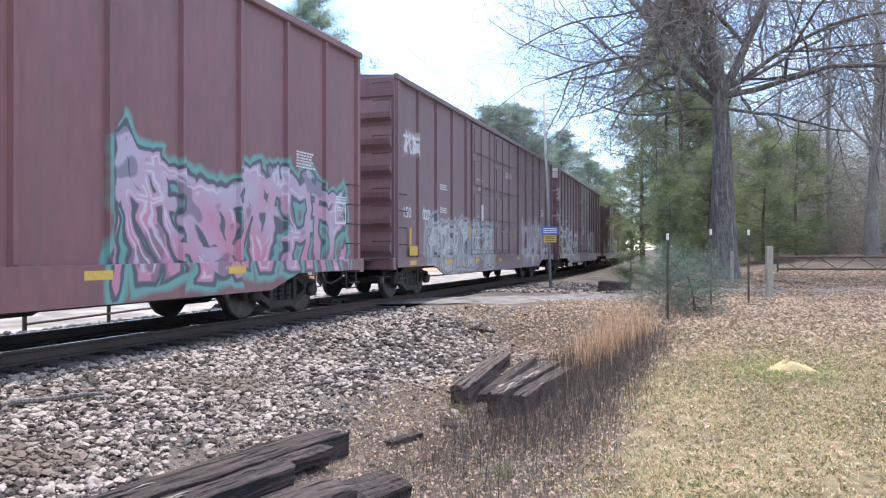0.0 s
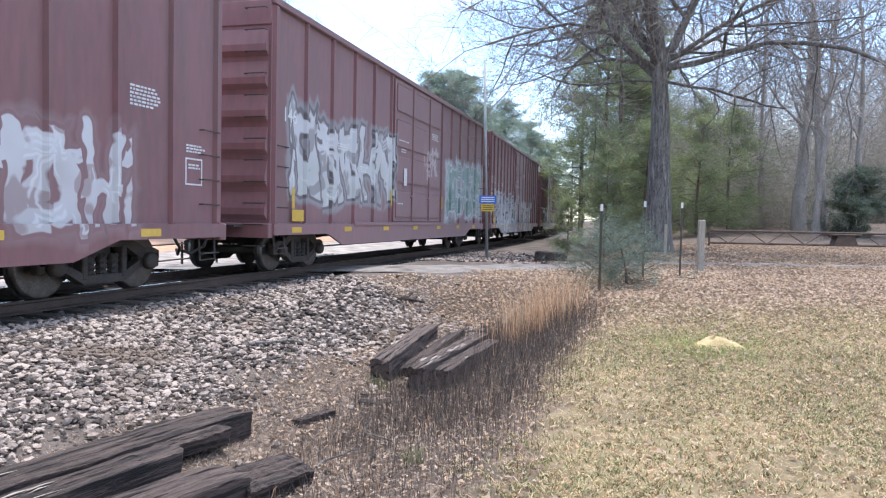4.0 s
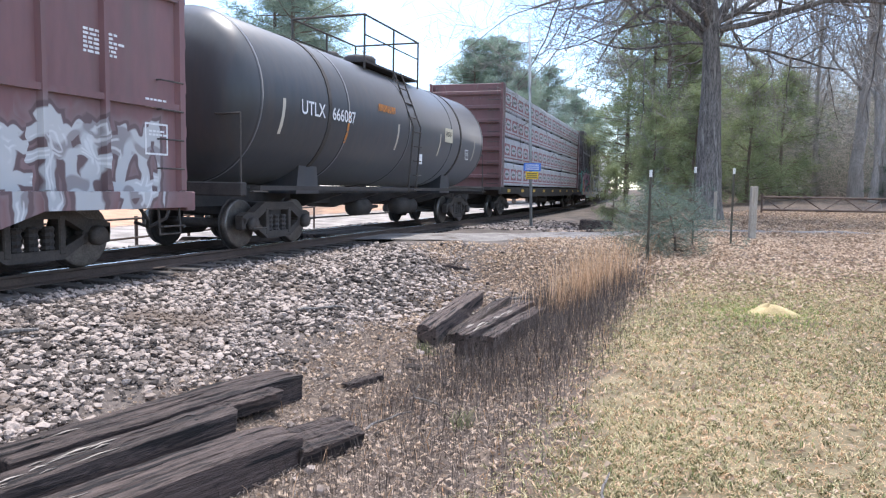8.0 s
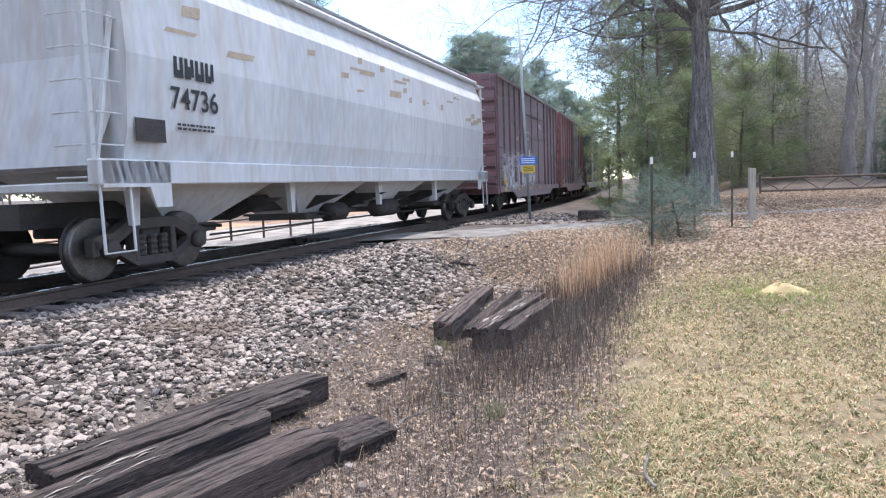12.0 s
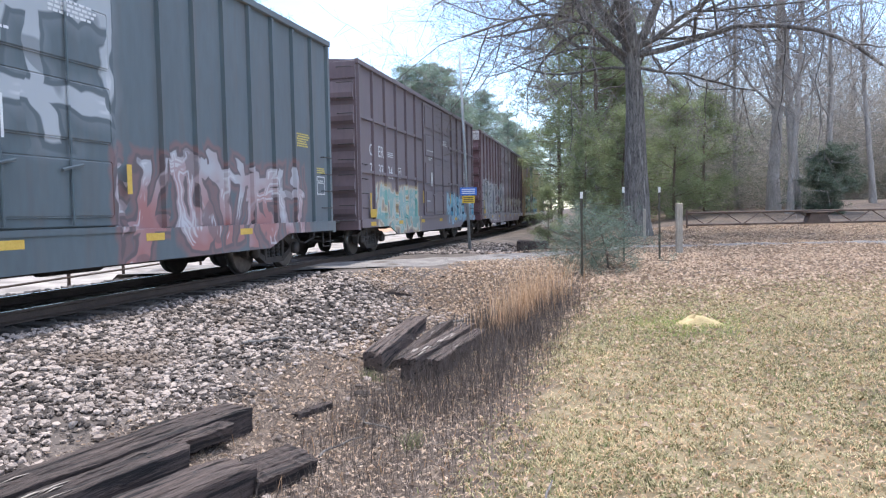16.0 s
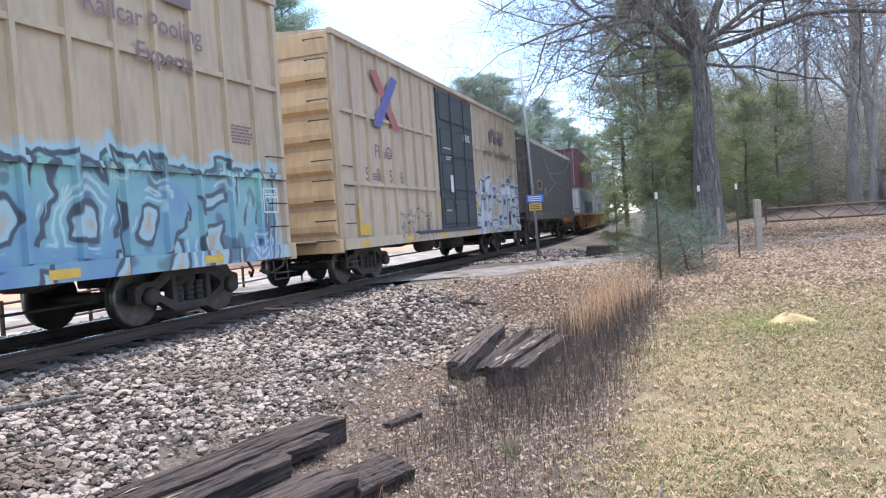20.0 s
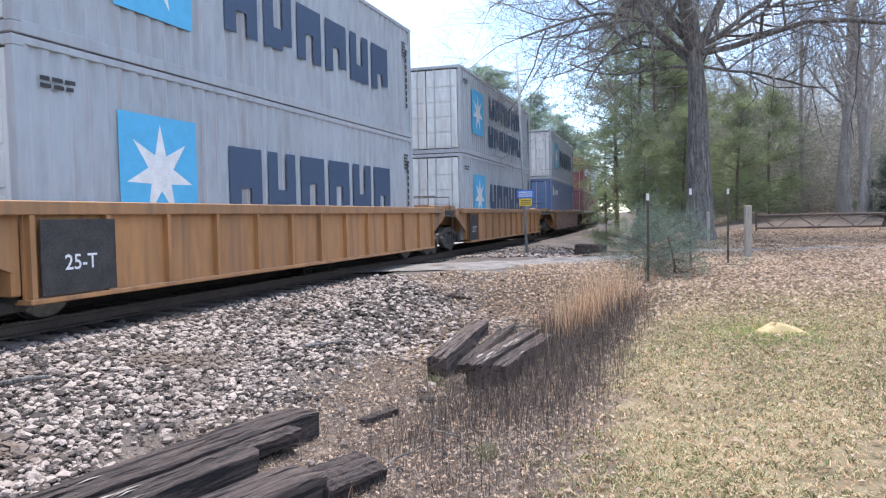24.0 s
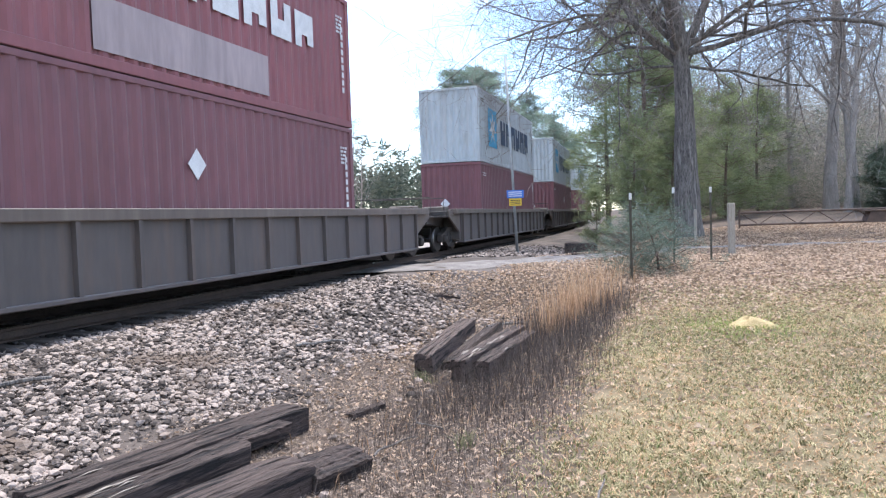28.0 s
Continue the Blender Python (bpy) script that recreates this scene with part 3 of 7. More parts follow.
def underbody(car, L, low=0.95):
    part("center_sill", Shape().box(-L / 2 + 0.3, L / 2 - 0.3, -0.25, 0.25, 0.72, 1.05), IRON, car)
    for i in range(5):
        x = (-0.25 + 0.125 * i) * L
        part("cross_bearer", Shape().add([(x - 0.06, -1.45, low), (x + 0.06, -1.45, low), (x + 0.06, 1.45, low), (x - 0.06, 1.45, low), (x - 0.06, -0.3, 0.62), (x + 0.06, -0.3, 0.62), (x + 0.06, 0.3, 0.62), (x - 0.06, 0.3, 0.62)],
                                           [(0, 3, 2, 1), (4, 5, 6, 7), (0, 1, 5, 4), (1, 2, 6, 5), (2, 3, 7, 6), (3, 0, 4, 7)]), IRON, car)
    part("brake_cylinder", Shape().lathe([(-0.5, 0.05), (-0.48, 0.2), (0.2, 0.2), (0.25, 0.08), (0.9, 0.04)], 14, "x", pose(-1.2, -0.75, 0.62)), IRON, car, smooth=True)
    part("air_reservoir", Shape().lathe([(-0.65, 0.08), (-0.6, 0.22), (0.5, 0.22), (0.55, 0.08)], 14, "x", pose(1.6, -0.7, 0.60)), IRON, car, smooth=True)
    part("brake_rod", Shape().tube([(-L * 0.3, -0.55, 0.42), (L * 0.3, -0.55, 0.42)], 0.02, 6), IRON, car)
    for e in (-1, 1):
        part("coupler", COUPLER, None, car, at=pose(e * (L / 2 - 0.05), 0, 0, 0, 0, 0 if e > 0 else 180))
        part("air_hose", Shape().tube([(e * (L / 2 + 0.25), -0.35, 0.8), (e * (L / 2 + 0.45), -0.37, 0.55), (e * (L / 2 + 0.62), -0.2, 0.42), (e * (L / 2 + 0.78), -0.05, 0.5)], 0.028, 6), IRON, car)


def body_shell(L, half, low, top, ridge=0.12):
    """The closed box of a boxcar with a low ridged roof."""
    x0, x1 = -L / 2, L / 2
    sec = [(-half, low), (-half, top), (0, top + ridge), (half, top), (half, low)]
    pts = [(x, y, z) for x in (x0, x1) for y, z in sec]
    return Shape().add(pts, [(0, 1, 2, 3, 4), (9, 8, 7, 6, 5)] + [(i, i + 5, (i + 1) % 5 + 5, (i + 1) % 5) for i in range(5)][0:1] + [(3, 8, 9, 4), (4, 9, 5, 0)] + [(1, 6, 7, 2), (2, 7, 8, 3)])


def boxcar(name, L, mat, end_mat, label, top=5.2, low=0.78, ribs=16, rails=(), door=(-2.4, 2.4), door_mat=None, door_style="plug", roof_mat=None, end_top=None, doors=1, rib_deep=0.07, slope_sill=True, end_ribs=6, at=0.0):
    car = thing(name, None, None, label, "boxcar", group="freight cars of the train")
    half, x0, x1 = 1.48, -L / 2, L / 2
    part("body", body_shell(L, half, low + 0.05, top), mat, car)
    dm = door_mat or mat
    # side posts, sill and chord, on both sides
    for side in (-1, 1):
        y0, y1 = sorted((side * half, side * (half + rib_deep)))
        spots = [x0 + 0.12 + (L - 0.24) * i / ribs + (at if 0 < i < ribs else 0.0) for i in range(ribs + 1)]
        for x in spots:
            if door[0] - 0.15 < x < door[1] + 0.15:
                continue
            w = 0.085 if x in (spots[0], spots[-1]) else 0.055
            part("side_post", Shape().add([(x - w, side * half, low + 0.2), (x + w, side * half, low + 0.2), (x + w, side * half, top - 0.08), (x - w, side * half, top - 0.08),
                                           (x - w * 0.6, side * (half + rib_deep), low + 0.24), (x + w * 0.6, side * (half + rib_deep), low + 0.24), (x + w * 0.6, side * (half + rib_deep), top - 0.12), (x - w * 0.6, side * (half + rib_deep), top - 0.12)],
                                          [(4, 5, 6, 7), (0, 1, 5, 4), (1, 2, 6, 5), (2, 3, 7, 6), (3, 0, 4, 7)] if side < 0 else [(7, 6, 5, 4), (4, 5, 1, 0), (5, 6, 2, 1), (6, 7, 3, 2), (7, 4, 0, 3)]), mat, car)
        yy = sorted((side * (half - 0.02), side * (half + rib_deep + 0.012)))
        part("top_chord", Shape().soft(x0, x1, yy[0], yy[1], top - 0.10, top + 0.03, 0.01), mat, car)
        mid = 0.26 if slope_sill else 0.0
        out = [(x0, low + 0.22), (x1, low + 0.22), (x1, low), (x1 - 2.4, low), (x1 - 3.2, low - mid), (x0 + 3.2, low - mid), (x0 + 2.4, low), (x0, low)]
        part("side_sill", Shape().prism(out[::-1], side * (half + rib_deep + 0.006) - 0.025, side * (half + rib_deep + 0.006) + 0.025), mat, car)
        for z in rails:
            for a, b in ((x0 + 0.1, door[0] - 0.1), (door[1] + 0.1, x1 - 0.1)):
                part("side_rail", Shape().box(a, b, *sorted((side * half, side * (half + rib_deep * 0.8))), z - 0.04, z + 0.04), mat, car)
        # doors
        span = (door[1] - door[0]) / doors
        for k in range(doors):
            a, b = door[0] + span * k, door[0] + span * (k + 1)
            yd = sorted((side * (half + 0.01), side * (half + 0.06)))
            d = part("door", Shape().soft(a + 0.04, b - 0.04, yd[0], yd[1], low + 0.28, top - 0.16, 0.012), dm, car, "closed sliding door")
            if door_style == "plug":
                for i in range(4):
                    z = low + 0.28 + (top - low - 0.44) * (i + 0.5) / 4
                    part("door_panel", Shape().soft(a + 0.16, b - 0.16, *sorted((side * (half + 0.05), side * (half + 0.085))), z - 0.38, z + 0.38, 0.03), dm, d)
                for q in (0.32, 0.68):
                    x = a + (b - a) * q
                    part("lock_rod", Shape().tube([(x, side * (half + 0.11), low + 0.3), (x, side * (half + 0.11), top - 0.2)], 0.02, 6), dm, d)
                    part("door_handle", Shape().tube([(x - 0.18, side * (half + 0.13), low + 1.0), (x + 0.18, side * (half + 0.13), low + 1.08)], 0.022, 6), dm, d)
            else:
                z, i = low + 0.45, 0
                while z < top - 0.35:
                    part("door_rib", Shape().soft(a + 0.1, b - 0.1, *sorted((side * (half + 0.05), side * (half + 0.085))), z, z + 0.09, 0.02), dm, d)
                    z += 0.22
        part("door_track", Shape().box(door[0] - (door[1] - door[0]) * 0.6, door[1] + 0.2, *sorted((side * (half + 0.02), side * (half + 0.12))), low + 0.18, low + 0.26), dm, car)
    # ends with pressed ribs
    for e in (-1, 1):
        xe = e * L / 2
        for i in range(end_ribs):
            z0 = low + 0.25 + (top - low - 0.75) * i / end_ribs
            h = (top - low - 0.75) / end_ribs
            out = [(0, z0 + h * 0.08), (0.10, z0 + h * 0.22), (0.10, z0 + h * 0.42), (0, z0 + h * 0.92)]
            part("end_rib", Shape().prism([(xe + e * a, b) for a, b in out], -half + 0.06, half - 0.06), end_mat, car)
        part("end_plate", Shape().soft(*sorted((xe, xe + e * 0.03)), -half, half, top - 0.48, top - 0.03, 0.008), end_top or end_mat, car)
        ladder(car, xe + e * 0.11, low - 0.2, top - 0.2, -half + 0.05 if e < 0 else half - 0.47, along=False)
        part("brake_platform", Shape().box(*sorted((xe + e * 0.1, xe + e * 0.45)), -1.0, 0.2, low + 0.15, low + 0.19), IRON2, car)
        part("end_sill", Shape().soft(*sorted((xe - e * 0.05, xe + e * 0.14)), -half - 0.05, half + 0.05, low - 0.05, low + 0.22, 0.015), end_mat, car)
        ladder(car, x0 + 0.14 if e < 0 else x1 - 0.56, low - 0.25, low + 1.7, -half - 0.04, along=True)
        part("sill_step", Shape().tube([(e * (L / 2 - 0.55), -half, low), (e * (L / 2 - 0.55), -half - 0.02, 0.42), (e * (L / 2 - 0.15), -half - 0.02, 0.42), (e * (L / 2 - 0.15), -half, low)], 0.018, 6), IRON2, car)
        truck(car, e * (L / 2 - 2.1))
    for i in range(int(L / 1.1)):
        x = x0 + 0.5 + i * (L - 1.0) / int(L / 1.1 - 1)
        part("roof_rib", Shape().add([(x - 0.05, -half, top + 0.02), (x + 0.05, -half, top + 0.02), (x + 0.05, 0, top + 0.15), (x - 0.05, 0, top + 0.15), (x + 0.05, half, top + 0.02), (x - 0.05, half, top + 0.02)], [(0, 1, 2, 3), (3, 2, 4, 5)]), roof_mat or end_mat, car)
    underbody(car, L)
    return car


TRAIN = []


def couple(car, l, r):
    """Puts a car in the train by the places of its ends at the start."""
    TRAIN.append((car, (l + r) / 2))
    return car


def corrugated(L, half, z0, z1, pitch=0.28, deep=0.032, side=-1, x0=None):
    """A pressed steel container wall along x."""
    x0 = -L / 2 if x0 is None else x0
    n = max(3, int(L / pitch))
    p, pts, fs = L / n, [], []
    prof = []
    for i in range(n):
        prof += [(i * p, 0), (i * p + p * 0.27, 0), (i * p + p * 0.5, 1), (i * p + p * 0.77, 1)]
    prof.append((L, 0))
    for x, d in prof:
        y = side * (half - d * deep)
        pts += [(x0 + x, y, z0), (x0 + x, y, z1)]
    for i in range(len(prof) - 1):
        q = (2 * i, 2 * i + 2, 2 * i + 3, 2 * i + 1)
        fs.append(q if side < 0 else q[::-1])
    return Shape().add(pts, fs)


def container(name, mat, label, H=2.896, L=12.192, door_end=True, door_mat=None):
    """A shipping container, its base at z = 0, door towards -x (or the blank end)."""
    box = thing(name, None, None, label, "shipping container", group="containers on the train")
    h, x0, x1 = 1.219, -L / 2, L / 2
    for side in (-1, 1):
        part("side_wall", corrugated(L - 0.24, h - 0.012, 0.12, H - 0.08, side=side, x0=x0 + 0.12), mat, box)
        ys = sorted((side * (h - 0.11), side * h))
        part("bottom_rail", Shape().soft(x0 + 0.12, x1 - 0.12, *ys, 0.0, 0.15, 0.008), mat, box)
        part("top_rail", Shape().soft(x0 + 0.12, x1 - 0.12, *ys, H - 0.09, H, 0.008), mat, box)
        for e in (-1, 1):
            part("corner_post", Shape().soft(*sorted((e * L / 2, e * (L / 2 - 0.15))), *ys, 0.12, H - 0.12, 0.01), mat, box)
            for z in (0, H - 0.12):
                part("corner_casting", Shape().soft(*sorted((e * (L / 2 + 0.004), e * (L / 2 - 0.17))), *sorted((side * (h - 0.16), side * (h + 0.004))), z - 0.004, z + 0.122, 0.012), mat, box)
    part("roof", Shape().box(x0 + 0.1, x1 - 0.1, -h + 0.05, h - 0.05, H - 0.06, H - 0.02), mat, box)
    part("floor_panel", Shape().box(x0 + 0.1, x1 - 0.1, -h + 0.08, h - 0.08, 0.06, 0.14), IRON2, box)
    for e in (-1, 1):
        xe = e * (L / 2)
        if (e < 0) == door_end:
            for k in (-1, 1):
                d = part("door", Shape().soft(*sorted((xe - e * 0.06, xe - e * 0.02)), *sorted((k * 0.015, k * (h - 0.13))), 0.16, H - 0.14, 0.008), door_mat or mat, box, "container door")
                for q in (0.28, 0.8):
                    part("lock_bar", Shape().tube([(xe + e * 0.015, k * (h - 0.13) * q, 0.12), (xe + e * 0.015, k * (h - 0.13) * q, H - 0.10)], 0.02, 6), STEEL_BAR, d)
                for i in range(5):
                    z = 0.2 + (H - 0.4) * i / 5
                    part("door_panel", Shape().soft(*sorted((xe - e * 0.025, xe - e * 0.005)), *sorted((k * 0.06, k * (h - 0.2))), z, z + (H - 0.4) / 5 - 0.09, 0.01), door_mat or mat, d)
        else:
            n, pts, fs = 9, [], []
            p = (2 * h - 0.22) / n
            prof = [(i * p + a * p, d) for i in range(n) for a, d in ((0, 0), (0.27, 0), (0.5, 1), (0.77, 1))] + [(n * p, 0)]
            for y, d in prof:
                x = xe - e * (0.02 + 0.035 * d)
                pts += [(x, y - h + 0.11, 0.12), (x, y - h + 0.11, H - 0.1)]
            for i in range(len(prof) - 1):
                q = (2 * i, 2 * i + 1, 2 * i + 3, 2 * i + 2)
                fs.append(q if e < 0 else q[::-1])
            part("end_wall", Shape().add(pts, fs), mat, box)
        part("end_beam", Shape().soft(*sorted((xe, xe - e * 0.1)), -h + 0.1, h - 0.1, H - 0.1, H, 0.008), mat, box)
        part("end_beam", Shape().soft(*sorted((xe, xe - e * 0.1)), -h + 0.1, h - 0.1, 0.0, 0.13, 0.008), mat, box)
    return box


STEEL_BAR = grain("galvanised_bar", (0.35, 0.35, 0.35), (0.5, 0.5, 0.5), 0.45, 8.0, metal=0.6)


def well_car(L, mat, label, floor=0.36, wall=1.35, well=None, top_mat=None, trucks=(True, True), ribbed=True):
    """A low well wagon: two deep ribbed side girders between end platforms."""
    car = thing("well_wagon", None, None, label, "well wagon", group="freight cars of the train")
    w = well or L - 4.2
    for side in (-1, 1):
        ya, yb = sorted((side * 1.33, side * 1.37))
        g = part("side_girder", Shape().box(-w / 2, w / 2, ya, yb, floor - 0.06, wall - 0.05), mat, car)
        part("top_flange", Shape().soft(-w / 2 - 0.9, w / 2 + 0.9, *sorted((side * 1.24, side * 1.46)), wall - 0.10, wall + 0.06, 0.012), top_mat or mat, car)
        part("bottom_flange", Shape().soft(-w / 2, w / 2, *sorted((side * 1.20, side * 1.46)), floor - 0.10, floor - 0.04, 0.01), mat, car)
        n = int(w / 1.05) if ribbed else 1
        for i in range(n + 1):
            x = -w / 2 + 0.06 + (w - 0.12) * i / n
            part("girder_rib", Shape().box(x - 0.035, x + 0.035, *sorted((side * 1.37, side * 1.45)), floor - 0.04, wall - 0.10), mat, g)
    part("well_floor", Shape().box(-w / 2, w / 2, -1.25, 1.25, floor - 0.08, floor - 0.02), IRON, car)
    for e in (-1, 1):
        x0, x1 = sorted((e * w / 2, e * (L / 2 - 0.25)))
        part("end_platform", Shape().prism([(e * w / 2, floor), (e * (w / 2 + 0.5), 0.85), (e * (L / 2 - 0.25), 0.95), (e * (L / 2 - 0.25), 1.15), (e * w / 2, 1.25)], -0.75, 0.75), mat, car)
        part("bulkhead", Shape().soft(*sorted((e * w / 2, e * (w / 2 + 0.12))), -1.33, 1.33, floor, wall + 0.05, 0.02), mat, car)
        part("deck", Shape().soft(x0, x1, -1.28, 1.28, 1.13, 1.19, 0.01), IRON2, car)
        for side in (-1, 1):
            part("end_bracket", Shape().prism([(e * (w / 2 + 0.1), 1.30), (e * (w / 2 + 1.3), 1.36), (e * (w / 2 + 1.3), 1.14), (e * (w / 2 + 0.1), 0.62)], side * 1.30 - 0.03, side * 1.30 + 0.03), top_mat or mat, car)
        if trucks[(e + 1) // 2]:
            truck(car, e * (L / 2 - (1.0 if L < 20 else 1.9)))
        part("coupler", COUPLER, None, car, at=pose(e * (L / 2 - 0.1), 0, 0, 0, 0, 0 if e > 0 else 180))
        part("handrail", Shape().tube([(e * (L / 2 - 0.5), -1.25, 1.15), (e * (L / 2 - 0.5), -1.25, 1.75), (e * (L / 2 - 0.5), 1.25, 1.75), (e * (L / 2 - 0.5), 1.25, 1.15)], 0.016, 6), IRON2, car)
        part("brake_box", Shape().soft(*sorted((e * (w / 2 + 0.55), e * (w / 2 + 1.05))), -1.1, -0.35, 1.19, 1.50, 0.03), top_mat or mat, car)
        part("air_pipe", Shape().tube([(e * (w / 2 + 0.2), -1.05, 1.27), (e * (w / 2 + 0.9), -0.9, 1.33), (e * (L / 2 - 0.3), -0.6, 1.26)], 0.03, 6), IRON, car)
        part("cross_beam", Shape().soft(*sorted((e * (w / 2 + 1.25), e * (w / 2 + 1.45))), -1.28, 1.28, 1.19, 1.34, 0.02), IRON2, car)
    return car


# ---- cars of other kinds ----
def lettering_blocks(parent, x0, x1, z0, z1, y, count, material, seed, name="brand_mark", label="dark brand mark drawn as plain blocks"):
    """A brand name as plain upright blocks, not lettered."""
    rng, w, H = random.Random(seed), (x1 - x0) / count, z1 - z0
    for i in range(count):
        a, b = x0 + i * w + w * 0.09, x0 + (i + 1) * w - w * 0.09
        t, cut = (b - a) * 0.34, z0 + H * rng.choice((0.36, 0.5, 0.62))
        sh = Shape().box(a, a + t, y - 0.003, y, z0, z1).box(b - t, b, y - 0.003, y, z0 + (H * 0.12 if i % 2 else 0), z1)
        sh.box(a + t, b - t, y - 0.003, y, *((z0, cut) if rng.random() < 0.5 else (cut, z1)))
        part(name, sh, material, parent, label)


def tank_car(L, mat):
    car = thing("tank_car", None, None, "sooty black tank car with a railed hatch platform on top", "tank car", group="freight cars of the train")
    r, zc = 1.50, 2.62
    half = L / 2 - 0.36
    rows = [(-half - 0.42, 0.02), (-half - 0.40, 0.5), (-half - 0.30, 0.95), (-half - 0.12, 1.30), (-half + 0.12, r)]
    part("tank", Shape().lathe(rows + [(-a, q) for a, q in rows[::-1]], 48, "x", pose(0, 0, zc)), mat, car, smooth=True)
    for x in (-half + 0.2, -half * 0.5, 0.0, half * 0.5, half - 0.2):
        part("weld_band", Shape().lathe([(x - 0.04, r - 0.01), (x - 0.04, r + 0.008), (x + 0.04, r + 0.008), (x + 0.04, r - 0.01)], 48, "x", pose(0, 0, zc)), mat, car, smooth=True)
    for x in (-half * 0.62, half * 0.62):
        part("saddle", Shape().prism([(x - 0.45, 0.95), (x + 0.45, 0.95), (x + 0.35, 1.5), (x - 0.35, 1.5)], -1.0, 1.0), mat, car)
        part("tank_strap", Shape().lathe([(x - 0.06, r), (x - 0.06, r + 0.02), (x + 0.06, r + 0.02), (x + 0.06, r)], 48, "x", pose(0, 0, zc)), IRON2, car)
    part("dome", Shape().lathe([(0, 0.42), (0.32, 0.42), (0.38, 0.36), (0.42, 0.0)], 20, "z", pose(0.2, 0, zc + r - 0.06)), IRON, car, smooth=True)
    for x in (-0.9, 1.3):
        part("valve", Shape().lathe([(0, 0.16), (0.26, 0.16), (0.30, 0.1), (0.30, 0)], 12, "z", pose(x, 0.2, zc + r - 0.04)), IRON, car, smooth=True)
    part("platform", Shape().box(-1.5, 1.9, -0.95, 0.95, zc + r - 0.12, zc + r - 0.07), IRON2, car)
    zt = zc + r
    for y in (-0.95, 0.95):
        for x in (-1.5, 0.2, 1.9):
            part("rail_post", Shape().tube([(x, y, zt - 0.3), (x, y, zt + 0.95)], 0.025, 6), IRON2, car)
        part("hand_rail", Shape().tube([(-1.5, y, zt + 0.95), (1.9, y, zt + 0.95)], 0.025, 6), IRON2, car)
        part("hand_rail", Shape().tube([(-1.5, y, zt + 0.5), (1.9, y, zt + 0.5)], 0.018, 6), IRON2, car)
    for x in (-1.5, 1.9):
        part("hand_rail", Shape().tube([(x, -0.95, zt + 0.95), (x, 0.95, zt + 0.95)], 0.025, 6), IRON2, car)
    for dx in (-0.25, 0.25):
        part("ladder_rail", Shape().tube([(0.2 + dx, -1.05, zt - 0.1), (0.2 + dx, -1.62, zc), (0.2 + dx, -1.5, 1.0)], 0.02, 6), IRON2, car)
    for i in range(8):
        z = 1.05 + i * 0.36
        y = -1.64 if z < zc else -1.05 - 0.57 * (zt - z) / (zt - zc)
        part("rung", Shape().tube([(-0.05, y, z), (0.45, y, z)], 0.014, 6), IRON2, car)
    for side in (-1, 1):
        part("side_walk", Shape().box(-L / 2 + 0.5, L / 2 - 0.5, *sorted((side * 1.30, side * 1.5)), 1.02, 1.10), IRON, car)
    for e in (-1, 1):
        part("end_sill", Shape().soft(*sorted((e * L / 2 - e * 0.05, e * (L / 2 - 0.2))), -1.45, 1.45, 0.92, 1.15, 0.02), IRON, car)
        part("end_rail", Shape().tube([(e * (L / 2 - 0.1), -1.4, 1.1), (e * (L / 2 - 0.1), -1.4, 2.25), (e * (L / 2 - 0.1), 1.4, 2.25), (e * (L / 2 - 0.1), 1.4, 1.1)], 0.022, 6), IRON2, car)
        ladder(car, e * (L / 2 - 0.42) - 0.2, 0.4, 1.0, -1.5, along=True, rungs=2)
        truck(car, e * (L / 2 - 1.75))
    part("bottom_outlet", Shape().lathe([(0.55, 0.12), (0.8, 0.2), (1.15, 0.3)], 14, "z"), IRON, car)
    underbody(car, L)
    return car


